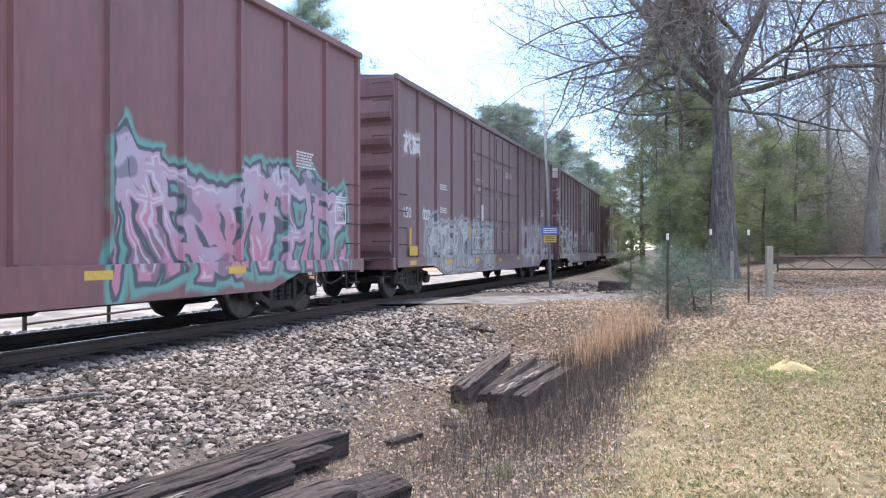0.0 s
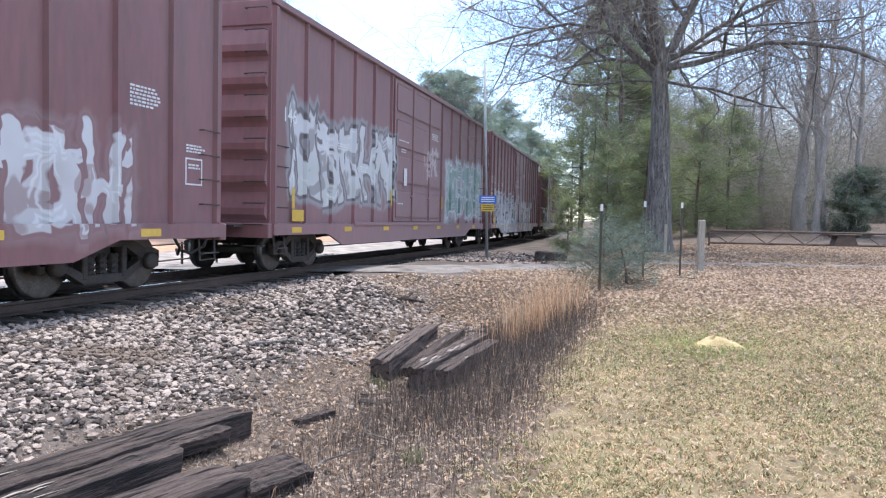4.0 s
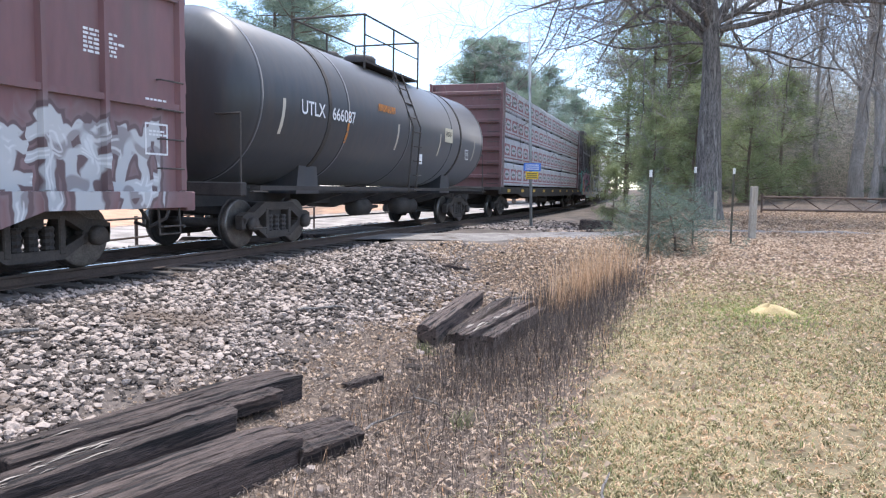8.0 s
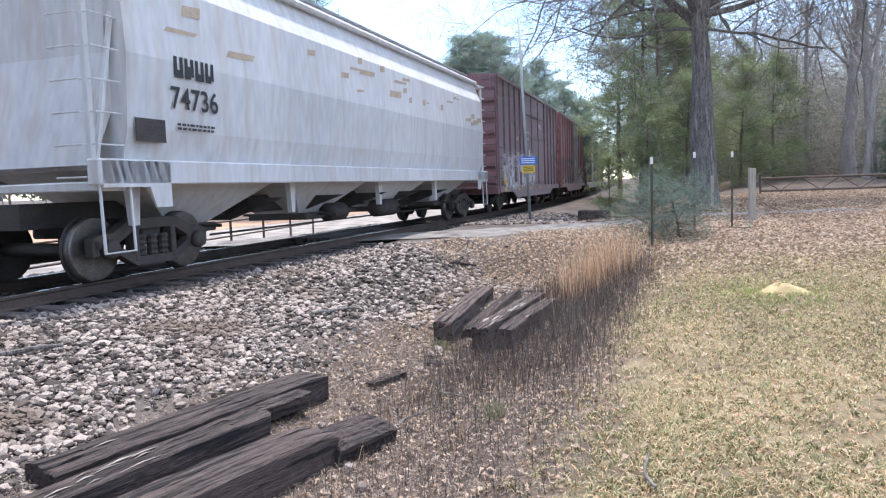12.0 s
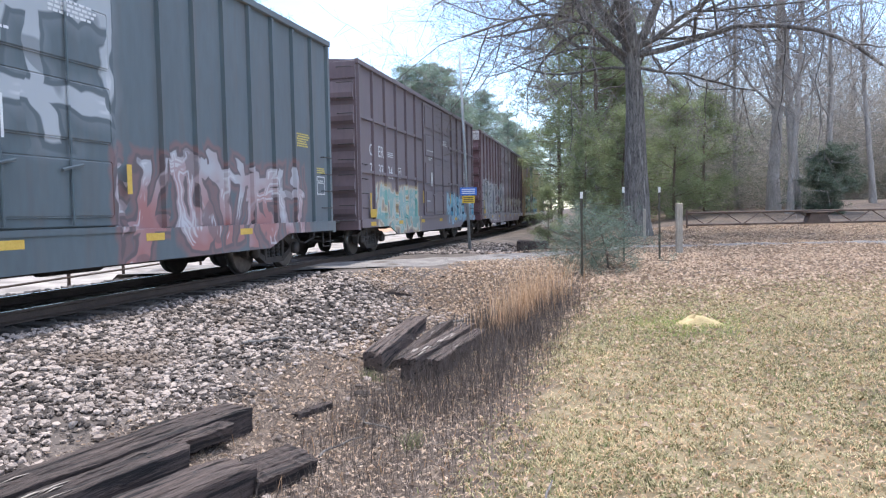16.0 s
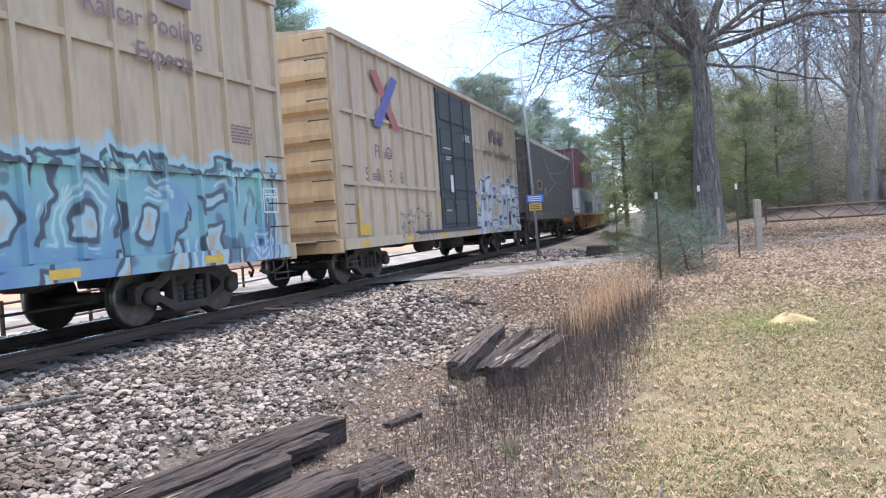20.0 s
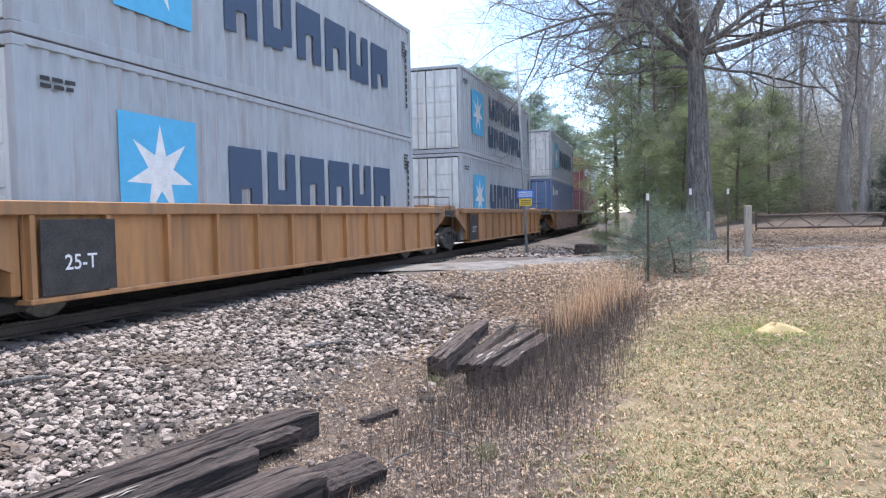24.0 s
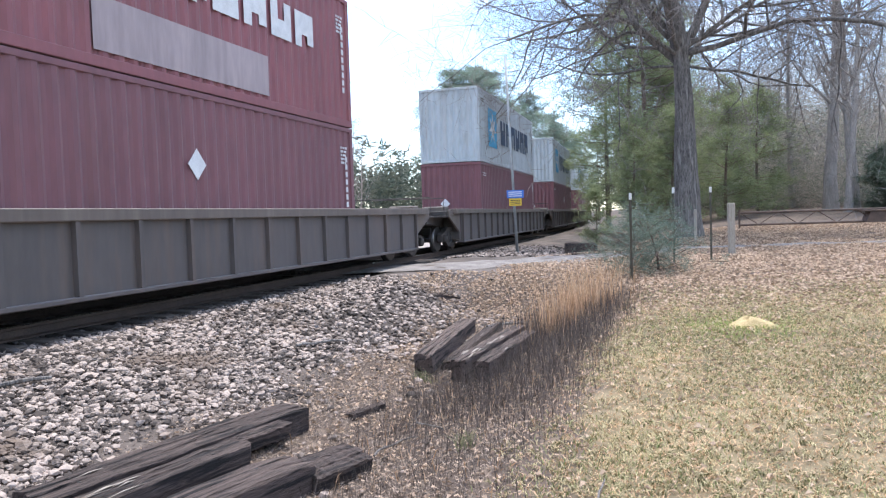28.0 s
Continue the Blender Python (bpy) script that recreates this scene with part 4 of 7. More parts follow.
def hopper_car(name, L, mat, label, top=4.75, low=1.55, bays=3, ribs=0, boxy=False):
    """A covered hopper: bowed sides, slope sheets at the ends, discharge bays below."""
    car = thing(name, None, None, label, "hopper car", group="freight cars of the train")
    x0, x1 = -L / 2 + 0.85, L / 2 - 0.85
    sec = [(-1.40, low), (-1.52, low + 0.5), (-1.58, 2.9), (-1.52, 3.9), (-1.25, top - 0.18), (-0.8, top), (0.8, top), (1.25, top - 0.18), (1.52, 3.9), (1.58, 2.9), (1.52, low + 0.5), (1.40, low)]
    if boxy:
        sec = [(-1.50, low), (-1.54, low + 0.3), (-1.56, 2.9), (-1.56, top - 0.35), (-1.48, top - 0.12), (-0.9, top), (0.9, top), (1.48, top - 0.12), (1.56, top - 0.35), (1.56, 2.9), (1.54, low + 0.3), (1.50, low)]
    n = len(sec)
    pts = [(x, y, z) for x in (x0, x1) for y, z in sec]
    fs = [(i, i + n, (i + 1) % n + n, (i + 1) % n) for i in range(n)] + [tuple(range(n)), tuple(range(2 * n - 1, n - 1, -1))]
    part("body", Shape().add(pts, fs), mat, car)
    for side in (-1, 1):
        part("side_sill", Shape().soft(-L / 2 + 0.3, L / 2 - 0.3, *sorted((side * 1.36, side * 1.56)), low - 0.22, low + 0.1, 0.02), mat, car)
        part("top_chord", Shape().tube([(x0, side * 1.34, top - 0.2), (x1, side * 1.34, top - 0.2)], 0.07, 8), mat, car)
        for i in range(ribs):
            x = x0 + (x1 - x0) * (i + 0.5) / ribs
            part("side_rib", Shape().soft(x - 0.05, x + 0.05, *sorted((side * 1.45, side * 1.62)), low + 0.05, 4.0, 0.015), mat, car)
    span = (x1 - x0 - 0.6) / bays
    for i in range(bays):
        a, b = x0 + 0.3 + i * span, x0 + 0.3 + (i + 1) * span
        c = (a + b) / 2
        bay = part("hopper_bay", Shape().add([(a, -1.3, low), (b, -1.3, low), (b, 1.3, low), (a, 1.3, low), (c - 0.45, -0.5, 0.62), (c + 0.45, -0.5, 0.62), (c + 0.45, 0.5, 0.62), (c - 0.45, 0.5, 0.62)],
                                              [(0, 1, 5, 4), (1, 2, 6, 5), (2, 3, 7, 6), (3, 0, 4, 7), (4, 5, 6, 7)]), mat, car)
        part("gate", Shape().soft(c - 0.5, c + 0.5, -0.7, 0.7, 0.50, 0.64, 0.02), IRON2, bay)
        part("gate_shaft", Shape().tube([(c, -1.15, 0.6), (c, 1.15, 0.6)], 0.03, 6), IRON2, bay)
        part("bay_brace", Shape().prism([(a - 0.12, low), (a + 0.12, low), (a + 0.05, low - 0.75), (a - 0.05, low - 0.75)], -1.3, -1.2), mat, car)
        part("roof_hatch", Shape().soft(a + 0.3, b - 0.3, -0.45, 0.45, top, top + 0.12, 0.04), mat, car)
    part("running_board", Shape().box(x0 - 0.4, x1 + 0.4, -0.95, -0.55, top + 0.13, top + 0.17), STEEL_BAR, car)
    for e in (-1, 1):
        xe, xi = e * (L / 2 - 0.35), (x1 if e > 0 else x0)
        part("slope_sheet", Shape().prism([(xi, top - 0.3), (xi, 2.2), (xi + e * 0.36, 1.5), (xi + e * 0.42, 1.5), (xi + e * 0.06, 2.9)], -1.3, 1.3), mat, car)
        part("end_deck", Shape().soft(*sorted((xi, xe)), -1.45, 1.45, 1.18, 1.30, 0.02), mat, car)
        for y in (-1.42, 1.36):
            part("end_post", Shape().soft(*sorted((xe, xe - e * 0.08)), y, y + 0.08, 1.25, top - 0.25, 0.01), mat, car)
            part("end_brace", Shape().tube([(xe - e * 0.05, y + 0.04, 1.3), (xi, y + 0.04, 3.4)], 0.04, 6), mat, car)
        part("end_beam", Shape().soft(*sorted((xe, xi)), -1.42, -1.34, top - 0.35, top - 0.25, 0.01), mat, car)
        part("end_beam", Shape().soft(*sorted((xe, xe - e * 0.08)), -1.42, 1.42, top - 0.35, top - 0.25, 0.01), mat, car)
        ladder(car, xe - (0.5 if e > 0 else 0.0), 1.35, top - 0.3, -1.47, along=True, material=mat)
        ladder(car, xe + e * 0.02, 1.35, top - 0.3, -1.35 if e < 0 else 0.9, along=False, material=mat)
        part("sill_step", Shape().tube([(xe - e * 0.5, -1.5, 1.3), (xe - e * 0.5, -1.52, 0.42), (xe, -1.52, 0.42), (xe, -1.5, 1.3)], 0.02, 6), mat, car)
        part("corner_plate", Shape().prism([(xe, 1.55), (xe - e * 1.2, 1.55), (xe - e * 1.2, 0.95), (xe - e * 0.9, 0.95), (xe - e * 0.8, 1.22), (xe, 1.22)], -1.56, -1.53), mat, car)
        truck(car, e * (L / 2 - 1.75))
    underbody(car, L, 1.0)
    return car


MARK_GREEN = plain("mark_grey_green", (0.20, 0.25, 0.24))


def wrapped_bundles(car, x0, x1, z0, z1, half, wrap, red, seed):
    """Wrapped lumber packs stacked on both sides of the middle web."""
    rng = random.Random(seed)
    tiers, cols = 4, 6
    hz, wx = (z1 - z0) / tiers, (x1 - x0) / cols
    for t in range(tiers):
        for c in range(cols):
            a, b = x0 + c * wx + rng.uniform(0.01, 0.05), x0 + (c + 1) * wx - rng.uniform(0.01, 0.05)
            z = z0 + t * hz
            o = rng.uniform(0, 0.04)
            pack = part("lumber_pack", Shape().soft(a, b, -half + o, -0.12, z + 0.06, z + hz - 0.02, 0.03), wrap, car, "lumber pack in printed white wrap")
            part("spacer", Shape().box(a + 0.3, a + 0.4, -half + 0.05, -0.15, z, z + 0.06), TIMBER, pack)
            n = 3
            for i in range(n):
                cx = a + (b - a) * (i + 0.5) / n
                w, h = min(0.46, (b - a) / n * 0.38), 0.22
                cz = z + hz * 0.52
                part("printed_panel", Shape().box(cx - w, cx + w, -half + o - 0.003, -half + o, cz - h, cz + h), red, pack, "red printed panel")
                part("printed_oval", Shape().prism([(cx + w * 0.86 * math.cos(q * math.pi / 8), cz + h * 0.72 * math.sin(q * math.pi / 8)) for q in range(16)], -half + o - 0.006, -half + o - 0.003), wrap, pack)
                part("printed_bar", Shape().box(cx - w * 0.55, cx + w * 0.55, -half + o - 0.009, -half + o - 0.006, cz - h * 0.17, cz + h * 0.17), MARK_GREEN, pack, "dark brand mark drawn as a bar")
            for q in (0.12, 0.5, 0.86):
                part("strap", Shape().box(a + (b - a) * q, a + (b - a) * q + 0.025, -half + o - 0.012, -half + o - 0.010, z + 0.07, z + hz - 0.03), STEEL_BAR, pack, "thin steel strap")
            part("printed_line", Shape().box(a + 0.03, b - 0.03, -half + o - 0.002, -half + o, z + 0.16, z + 0.21), red, pack, "red printed line")
            part("pack_far", Shape().soft(a, b, 0.12, half - o, z + 0.06, z + hz - 0.02, 0.03), wrap, car)


def centerbeam_car(L, mat, wrap, red):
    car = thing("centerbeam_flatcar", None, None, "dark centerbeam flatcar loaded with white-wrapped lumber packs", "flatcar", group="freight cars of the train")
    part("deck", Shape().soft(-L / 2 + 0.2, L / 2 - 0.2, -1.45, 1.45, 1.05, 1.18, 0.02), IRON, car)
    for side in (-1, 1):
        part("side_sill", Shape().prism([(-L / 2 + 0.2, 1.18), (L / 2 - 0.2, 1.18), (L / 2 - 0.2, 0.92), (L / 2 - 3.4, 0.92), (L / 2 - 4.4, 0.78), (-L / 2 + 4.4, 0.78), (-L / 2 + 3.4, 0.92), (-L / 2 + 0.2, 0.92)][::-1], side * 1.47 - 0.03, side * 1.47 + 0.03), IRON, car)
    part("center_web", Shape().box(-L / 2 + 1.0, L / 2 - 1.0, -0.06, 0.06, 1.15, 4.9), mat, car)
    for i in range(12):
        x = -L / 2 + 1.0 + (L - 2.0) * i / 11
        part("web_post", Shape().soft(x - 0.08, x + 0.08, -0.1, 0.1, 1.15, 4.95, 0.02), mat, car)
    for i in range(9):
        x = -L / 2 + 1.4 + i * (L - 2.8) / 8
        part("reflector", Shape().box(x, x + 0.5, -1.512, -1.505, 0.98, 1.1), STRIPE, car, "yellow reflector strip")
    for e in (-1, 1):
        xb = e * (L / 2 - 1.0)
        part("bulkhead", Shape().soft(*sorted((xb, xb + e * 0.25)), -1.45, 1.45, 1.15, 5.05, 0.02), mat, car, "steel bulkhead")
        for i in range(7):
            z = 1.5 + i * 0.52
            part("bulkhead_rib", Shape().soft(*sorted((xb + e * 0.25, xb + e * 0.36)), -1.4, 1.4, z, z + 0.14, 0.02), mat, car)
        for y in (-1.44, 1.36):
            part("bulkhead_post", Shape().soft(*sorted((xb + e * 0.25, xb + e * 0.42)), y, y + 0.1, 1.15, 5.05, 0.01), mat, car)
        ladder(car, xb + e * 0.42, 1.3, 4.8, -1.3 if e < 0 else 0.8, along=False)
        truck(car, e * (L / 2 - 2.2))
    wrapped_bundles(car, -L / 2 + 1.02, L / 2 - 1.02, 1.18, 5.0, 1.42, wrap, red, 3)
    underbody(car, L, 1.0)
    return car


# ---- stencils and plates ----
BLACK = plain("black_stencil", (0.03, 0.03, 0.03))
YELLOW_INK = plain("yellow_stencil", (0.72, 0.58, 0.16))
PURPLE_INK = plain("purple_stencil", (0.21, 0.145, 0.155))
BLUE_INK, RED_INK = plain("blue_stencil", (0.13, 0.14, 0.34)), plain("red_stencil", (0.38, 0.14, 0.14))


def panel(L, ribs, i):
    """The middle of a side panel between two posts."""
    return -L / 2 + 0.12 + (L - 0.24) * (i + 0.5) / ribs


def frame_plate(car, x, z, w, h, y, material=None, name="stencil_frame"):
    """A thin outlined data box."""
    sh, t = Shape(), 0.025
    sh.box(x, x + w, y - 0.003, y, z, z + t).box(x, x + w, y - 0.003, y, z + h - t, z + h).box(x, x + t, y - 0.003, y, z + t, z + h - t).box(x + w - t, x + w, y - 0.003, y, z + t, z + h - t)
    part(name, sh, material or STENCIL, car, "white outlined data box")
    bars(car, x + 0.07, z + h - 0.12, y, w - 0.12, max(2, int(h / 0.12) - 1), 0.05, material or STENCIL, int(x * 10))


def dress(car, L, ribs, seed, numbers=(), ink=None, door=(-2.4, 2.4), low=0.78, top=5.2):
    """Data lines, reflectors and numbers on the near side of a boxcar. numbers: rows of panel, height, text, size."""
    rng = random.Random(seed)
    ink = ink or STENCIL
    y = -1.485
    for p, z, text, size in numbers:
        words(text, size, ink, car, panel(L, ribs, p), z, y, "car_number")
    for k in range(2):
        x = panel(L, ribs, rng.choice((2, 3))) - 0.25
        bars(car, x, rng.uniform(2.7, 3.1) - 0.5 * k, y, 0.55, 3, 0.06, ink, seed + k)
    bars(car, panel(L, ribs, ribs - 2) - 0.3, 2.9, y, 0.6, 6, 0.055, ink, seed + 5)
    bars(car, panel(L, ribs, ribs - 1) - 0.2, 2.2, y, 0.45, 3, 0.05, ink, seed + 6)
    frame_plate(car, panel(L, ribs, ribs - 1) - 0.22, rng.uniform(1.45, 1.7), 0.42, 0.42, y)
    yd = -1.568
    bars(car, door[0] + 0.35, 3.35, yd, 0.9, 1, 0.06, STENCIL, seed + 7)
    bars(car, door[0] + 0.55, 3.1, yd, 0.45, 2, 0.07, STENCIL, seed + 8)
    bars(car, door[1] - 1.2, 3.9, yd, 0.8, 4, 0.06, STENCIL, seed + 9)
    bars(car, door[0] + 0.3, 1.55, yd, 0.5, 1, 0.07, STENCIL, seed + 10)
    part("label_plate", Shape().box(door[0] + 0.75, door[0] + 1.0, yd - 0.03, yd - 0.025, 2.1, 2.6), STENCIL, car, "white paper label")
    for i in range(int(L / 2.6)):
        x = -L / 2 + 0.7 + i * 2.6
        part("reflector", Shape().box(x, x + 0.42, -1.5855, -1.5815, low + 0.04, low + 0.15), STRIPE, car, "yellow reflector strip")
    for x, z in ((-L / 2 + 0.75, 1.3), (door[0] - 0.25, 1.5), (door[1] + 0.12, 1.5)):
        part("warning_label", Shape().box(x, x + 0.10, -1.56, -1.556, z, z + 0.42), STRIPE, car, "yellow upright label")
    part("warning_label", Shape().box(-L / 2 + 0.75, -L / 2 + 1.25, -1.56, -1.556, 1.05, 1.28), STRIPE, car, "yellow warning label")


# ---- the cars in their order, by the places of their ends at the start ----
RED = (0.185, 0.066, 0.066)
DARK = (0.145, 0.064, 0.066)
PURPLE = (0.10, 0.06, 0.065)
WHITE, INK, TEAL, PINK = (0.72, 0.72, 0.74), (0.03, 0.03, 0.035), (0.13, 0.42, 0.36), (0.62, 0.24, 0.34)


def owner_marks(car, last):
    """Reporting mark, number, raised stencil plates and a reflector at the leading end of a boxcar."""
    for text, x, z in (("NO", -8.62, 2.90), ("KL", -7.80, 2.90), ("601", -8.62, 2.36), (last, -7.78, 2.36)):
        words(text, 0.45, STENCIL, car, x, z, -1.485, "reporting_mark" if text.isalpha() else "car_number")
    part("reflector", Shape().box(-9.13, -9.03, -1.560, -1.555, 1.42, 2.48), STRIPE, car, "tall yellow reflector strip")
    for x0, x1, z0, z1 in ((-8.95, -8.35, 1.20, 1.66), (-8.05, -7.46, 1.34, 1.84), (-7.15, -6.58, 1.33, 1.86), (-4.42, -3.62, 1.18, 1.62)):
        p = part("stencil_plate", Shape().soft(x0, x1, -1.50, -1.482, z0, z1, 0.006), PLATE_PAINT, car, "maroon panel repainted for data lines")
        bars(p, x0 + 0.08, z1 - 0.16, -1.502, x1 - x0 - 0.22, 2, 0.09, STENCIL, int(x0 * 7))
    frame_plate(car, -6.98, 2.60, 0.28, 0.36, -1.485)


def red_car(i, l, r, color, pieces, label, **kw):
    L = r - l
    pieces = [p[:4] + tuple(tint(q, 0.82) if q else q for q in p[4:8]) + p[8:] for p in pieces]
    numbers, ink = kw.pop("numbers", ()), kw.pop("ink", None)
    body = spray(paint("boxcar_paint", color), pieces)
    car = boxcar("boxcar", L, body, paint("boxcar_end", tint(color, 1.05), amount=0.3), label, **kw)
    dress(car, L, kw.get("ribs", 16), i, numbers, ink, kw.get("door", (-2.4, 2.4)))
    if "end_number" in END_NUMBERS.get(i, {}):
        words(END_NUMBERS[i]["end_number"], 0.36, END_NUMBERS[i]["ink"], car, -L / 2 - 0.036, 4.82, 0.0, "end_number", facing=1, squeeze=2.2)
    return couple(car, l, r)


END_NUMBERS = {1: dict(end_number="027", ink=STENCIL), 15: dict(end_number="134", ink=BLACK)}


PLATE_PAINT = paint("plate_maroon", (0.10, 0.038, 0.038), amount=0.2)
RUST_LABEL = plain("dull_orange", (0.50, 0.20, 0.05))
END_WHITE = paint("white_end_band", (0.62, 0.58, 0.56), amount=0.3)
c = red_car(0, -5.3, 12.7, RED, [(2.75, 8.3, 0.75, 2.35, PINK, (0.55, 0.45, 0.56), (0.06, 0.06, 0.08), TEAL, 1.0)], "oxide red boxcar with pink and teal graffiti", ribs=14, door=(-3.6, 0.6), doors=2)
c = red_car(1, 14.4, 32.4, DARK, [(-6.9, -1.2, 0.72, 2.0, (0.36, 0.36, 0.36), (0.52, 0.52, 0.52), (0.10, 0.09, 0.09), (0.42, 0.42, 0.42), 2.0), (3.3, 7.6, 0.72, 2.3, (0.52, 0.48, 0.50), (0.42, 0.38, 0.40), (0.22, 0.15, 0.16), None, 3.0), (-8.4, -7.5, 3.5, 4.0, WHITE, WHITE, (0.3, 0.2, 0.2), None, 3.3)], "dark red boxcar with pale grey graffiti", ribs=14, door=(-3.3, 1.7), doors=2, numbers=((0, 1.96, "150", 0.36), (1, 1.96, "027", 0.36)))
c = red_car(2, 34.0, 52.4, DARK, [(-8.15, -2.5, 0.70, 2.2, (0.13, 0.11, 0.11), (0.36, 0.36, 0.38), (0.74, 0.74, 0.76), None, 5.0), (1.8, 5.5, 0.70, 2.1, (0.22, 0.16, 0.17), (0.40, 0.36, 0.38), (0.64, 0.62, 0.64), None, 6.0), (-9.1, -8.75, 2.6, 4.2, (0.5, 0.42, 0.48), (0.55, 0.5, 0.52), (0.25, 0.15, 0.16), None, 6.5)], "dark red boxcar with bold grey and black graffiti", ribs=18, door=(-1.6, 2.1), end_top=END_WHITE, at=-0.17)
owner_marks(c, "403")
c = red_car(3, 53.8, 72.1, RED, [(-7.2, -1.6, 0.75, 2.0, (0.16, 0.30, 0.26), (0.5, 0.5, 0.5), (0.2, 0.12, 0.12), None, 4.0), (3.0, 7.0, 0.9, 2.2, (0.6, 0.58, 0.58), WHITE, (0.25, 0.12, 0.12), None, 7.0)], "red boxcar with green and pale graffiti", ribs=16)
c = red_car(4, 73.7, 92.0, RED, [(-8.2, -2.4, 1.6, 3.3, (0.6, 0.62, 0.6), WHITE, (0.10, 0.08, 0.08), (0.30, 0.30, 0.31), 7.0), (0.5, 1.9, 2.5, 3.4, (0.55, 0.45, 0.45), (0.6, 0.5, 0.5), (0.25, 0.1, 0.1), None, 7.5), (3.5, 8.7, 1.35, 3.15, (0.10, 0.22, 0.17), (0.26, 0.40, 0.36), (0.62, 0.64, 0.66), (0.44, 0.45, 0.46), 8.0)], "red boxcar with green and white graffiti", ribs=14, numbers=((0, 3.0, "146", 0.40),))
c = red_car(5, 93.7, 112.1, RED, [(-7.2, -1.0, 0.6, 2.3, (0.66, 0.66, 0.70), (0.50, 0.50, 0.55), (0.16, 0.16, 0.18), (0.58, 0.58, 0.62), 9.0), (0.3, 5.8, 0.62, 2.35, (0.62, 0.60, 0.62), (0.5, 0.48, 0.5), (0.12, 0.08, 0.09), None, 9.5)], "red boxcar covered in white graffiti along its lower side", ribs=18, door=(-1.6, 2.4), at=-0.17)
owner_marks(c, "590")
c = red_car(6, 113.9, 131.7, (0.15, 0.055, 0.055), [(-5.9, -1.5, 0.6, 2.1, (0.45, 0.48, 0.47), (0.66, 0.68, 0.66), (0.10, 0.06, 0.06), None, 10.0), (3.6, 8.3, 0.6, 1.85, (0.45, 0.47, 0.49), (0.58, 0.58, 0.58), (0.10, 0.05, 0.05), None, 11.0)], "brownish red boxcar with mixed graffiti", ribs=20, rails=(2.15, 3.6), end_top=END_WHITE, at=-0.45)
for text, x, z in (("LW", -7.9, 2.93), ("150", -7.9, 2.38), ("109", -7.02, 2.36)):
    words(text, 0.42, STENCIL, c, x, z, -1.485, "car_number")
part("warning_label", Shape().box(-8.14, -7.62, -1.487, -1.482, 1.42, 1.72), STRIPE, c, "yellow warning label with worn print")
bars(c, -8.08, 1.62, -1.4885, 0.4, 3, 0.04, BLACK, 4)
part("corner_label", Shape().box(-8.88, -8.46, -1.60, -1.596, 0.86, 1.0), RUST_LABEL, c, "dull orange corner label")
part("inspection_plate", Shape().box(-8.12, -7.62, -1.487, -1.482, 1.76, 2.06), plain("dull_blue_plate", (0.10, 0.13, 0.20)), c, "dull blue plate")
ring = Shape().lathe([(-0.002, 0.17), (-0.002, 0.20), (0.002, 0.20), (0.002, 0.17)], 24, "x", Matrix.Rotation(radians(90), 4, "Z"))
part("round_stencil", ring, STENCIL, c, "white ring stencil", at=pose(-6.25, -1.486, 2.78))
bars(c, -6.37, 2.8, -1.486, 0.22, 2, 0.05, STENCIL, 2)
bars(c, -7.25, 1.9, -1.486, 0.5, 2, 0.07, STENCIL, 3)
CREAM = plain("cream_strip", (0.55, 0.5, 0.42))
TANK = paint("tank_black", (0.03, 0.032, 0.036), (0.10, 0.06, 0.04), 0.25, 0.4, 0.22)
c = couple(tank_car(14.2, TANK), 133.0, 147.2)
words("666087", 0.34, STENCIL, c, -3.6, 2.42, -1.515, "car_number")
words("UTLX", 0.36, STENCIL, c, -4.85, 2.42, -1.515, "reporting_mark")
lettering_blocks(c, -1.93, -0.95, 2.82, 2.98, -1.512, 8, RUST_LABEL, 6, label="orange brand mark drawn as blocks")
part("data_plate", Shape().box(2.7, 3.35, -1.516, -1.51, 2.42, 2.82), plain("cream_plate", (0.62, 0.56, 0.42)), c, "cream data plate")
bars(c, 2.78, 2.7, -1.518, 0.5, 4, 0.04, BLACK, 5)
part("placard", Shape().box(0.72, 0.92, -1.49, -1.485, 1.72, 1.98), STENCIL, c, "white placard with a red corner")
frame_plate(c, 4.6, 2.0, 0.32, 0.3, -1.512)
for q in (-5.9, -3.4, -0.75, 2.3, 4.2, 5.6):
    strip = Shape()
    for k in range(4):
        a0, a1 = radians(-24 + 6 * k), radians(-18 + 6 * k)
        p0, p1 = (-1.506 * math.cos(a0), 2.62 + 1.506 * math.sin(a0)), (-1.506 * math.cos(a1), 2.62 + 1.506 * math.sin(a1))
        strip.add([(q, p0[0] - 0.003, p0[1]), (q + 0.09, p0[0] - 0.003, p0[1]), (q + 0.09, p1[0] - 0.003, p1[1]), (q, p1[0] - 0.003, p1[1])], [(0, 1, 2, 3)])
    part("reflector", strip, RUST_LABEL if q == -3.4 else CREAM, c, "worn cream reflector strip" if q != -3.4 else "worn orange reflector strip")
WRAP = grain("white_wrap", (0.60, 0.61, 0.66), (0.74, 0.75, 0.79), 0.35, 2.0, bump=0.25, fine=12)
WRAP_RED = plain("red_print", (0.38, 0.125, 0.155), 0.4)
c = couple(centerbeam_car(24.0, paint("centerbeam_maroon", (0.13, 0.05, 0.05)), WRAP, WRAP_RED), 148.8, 172.8)
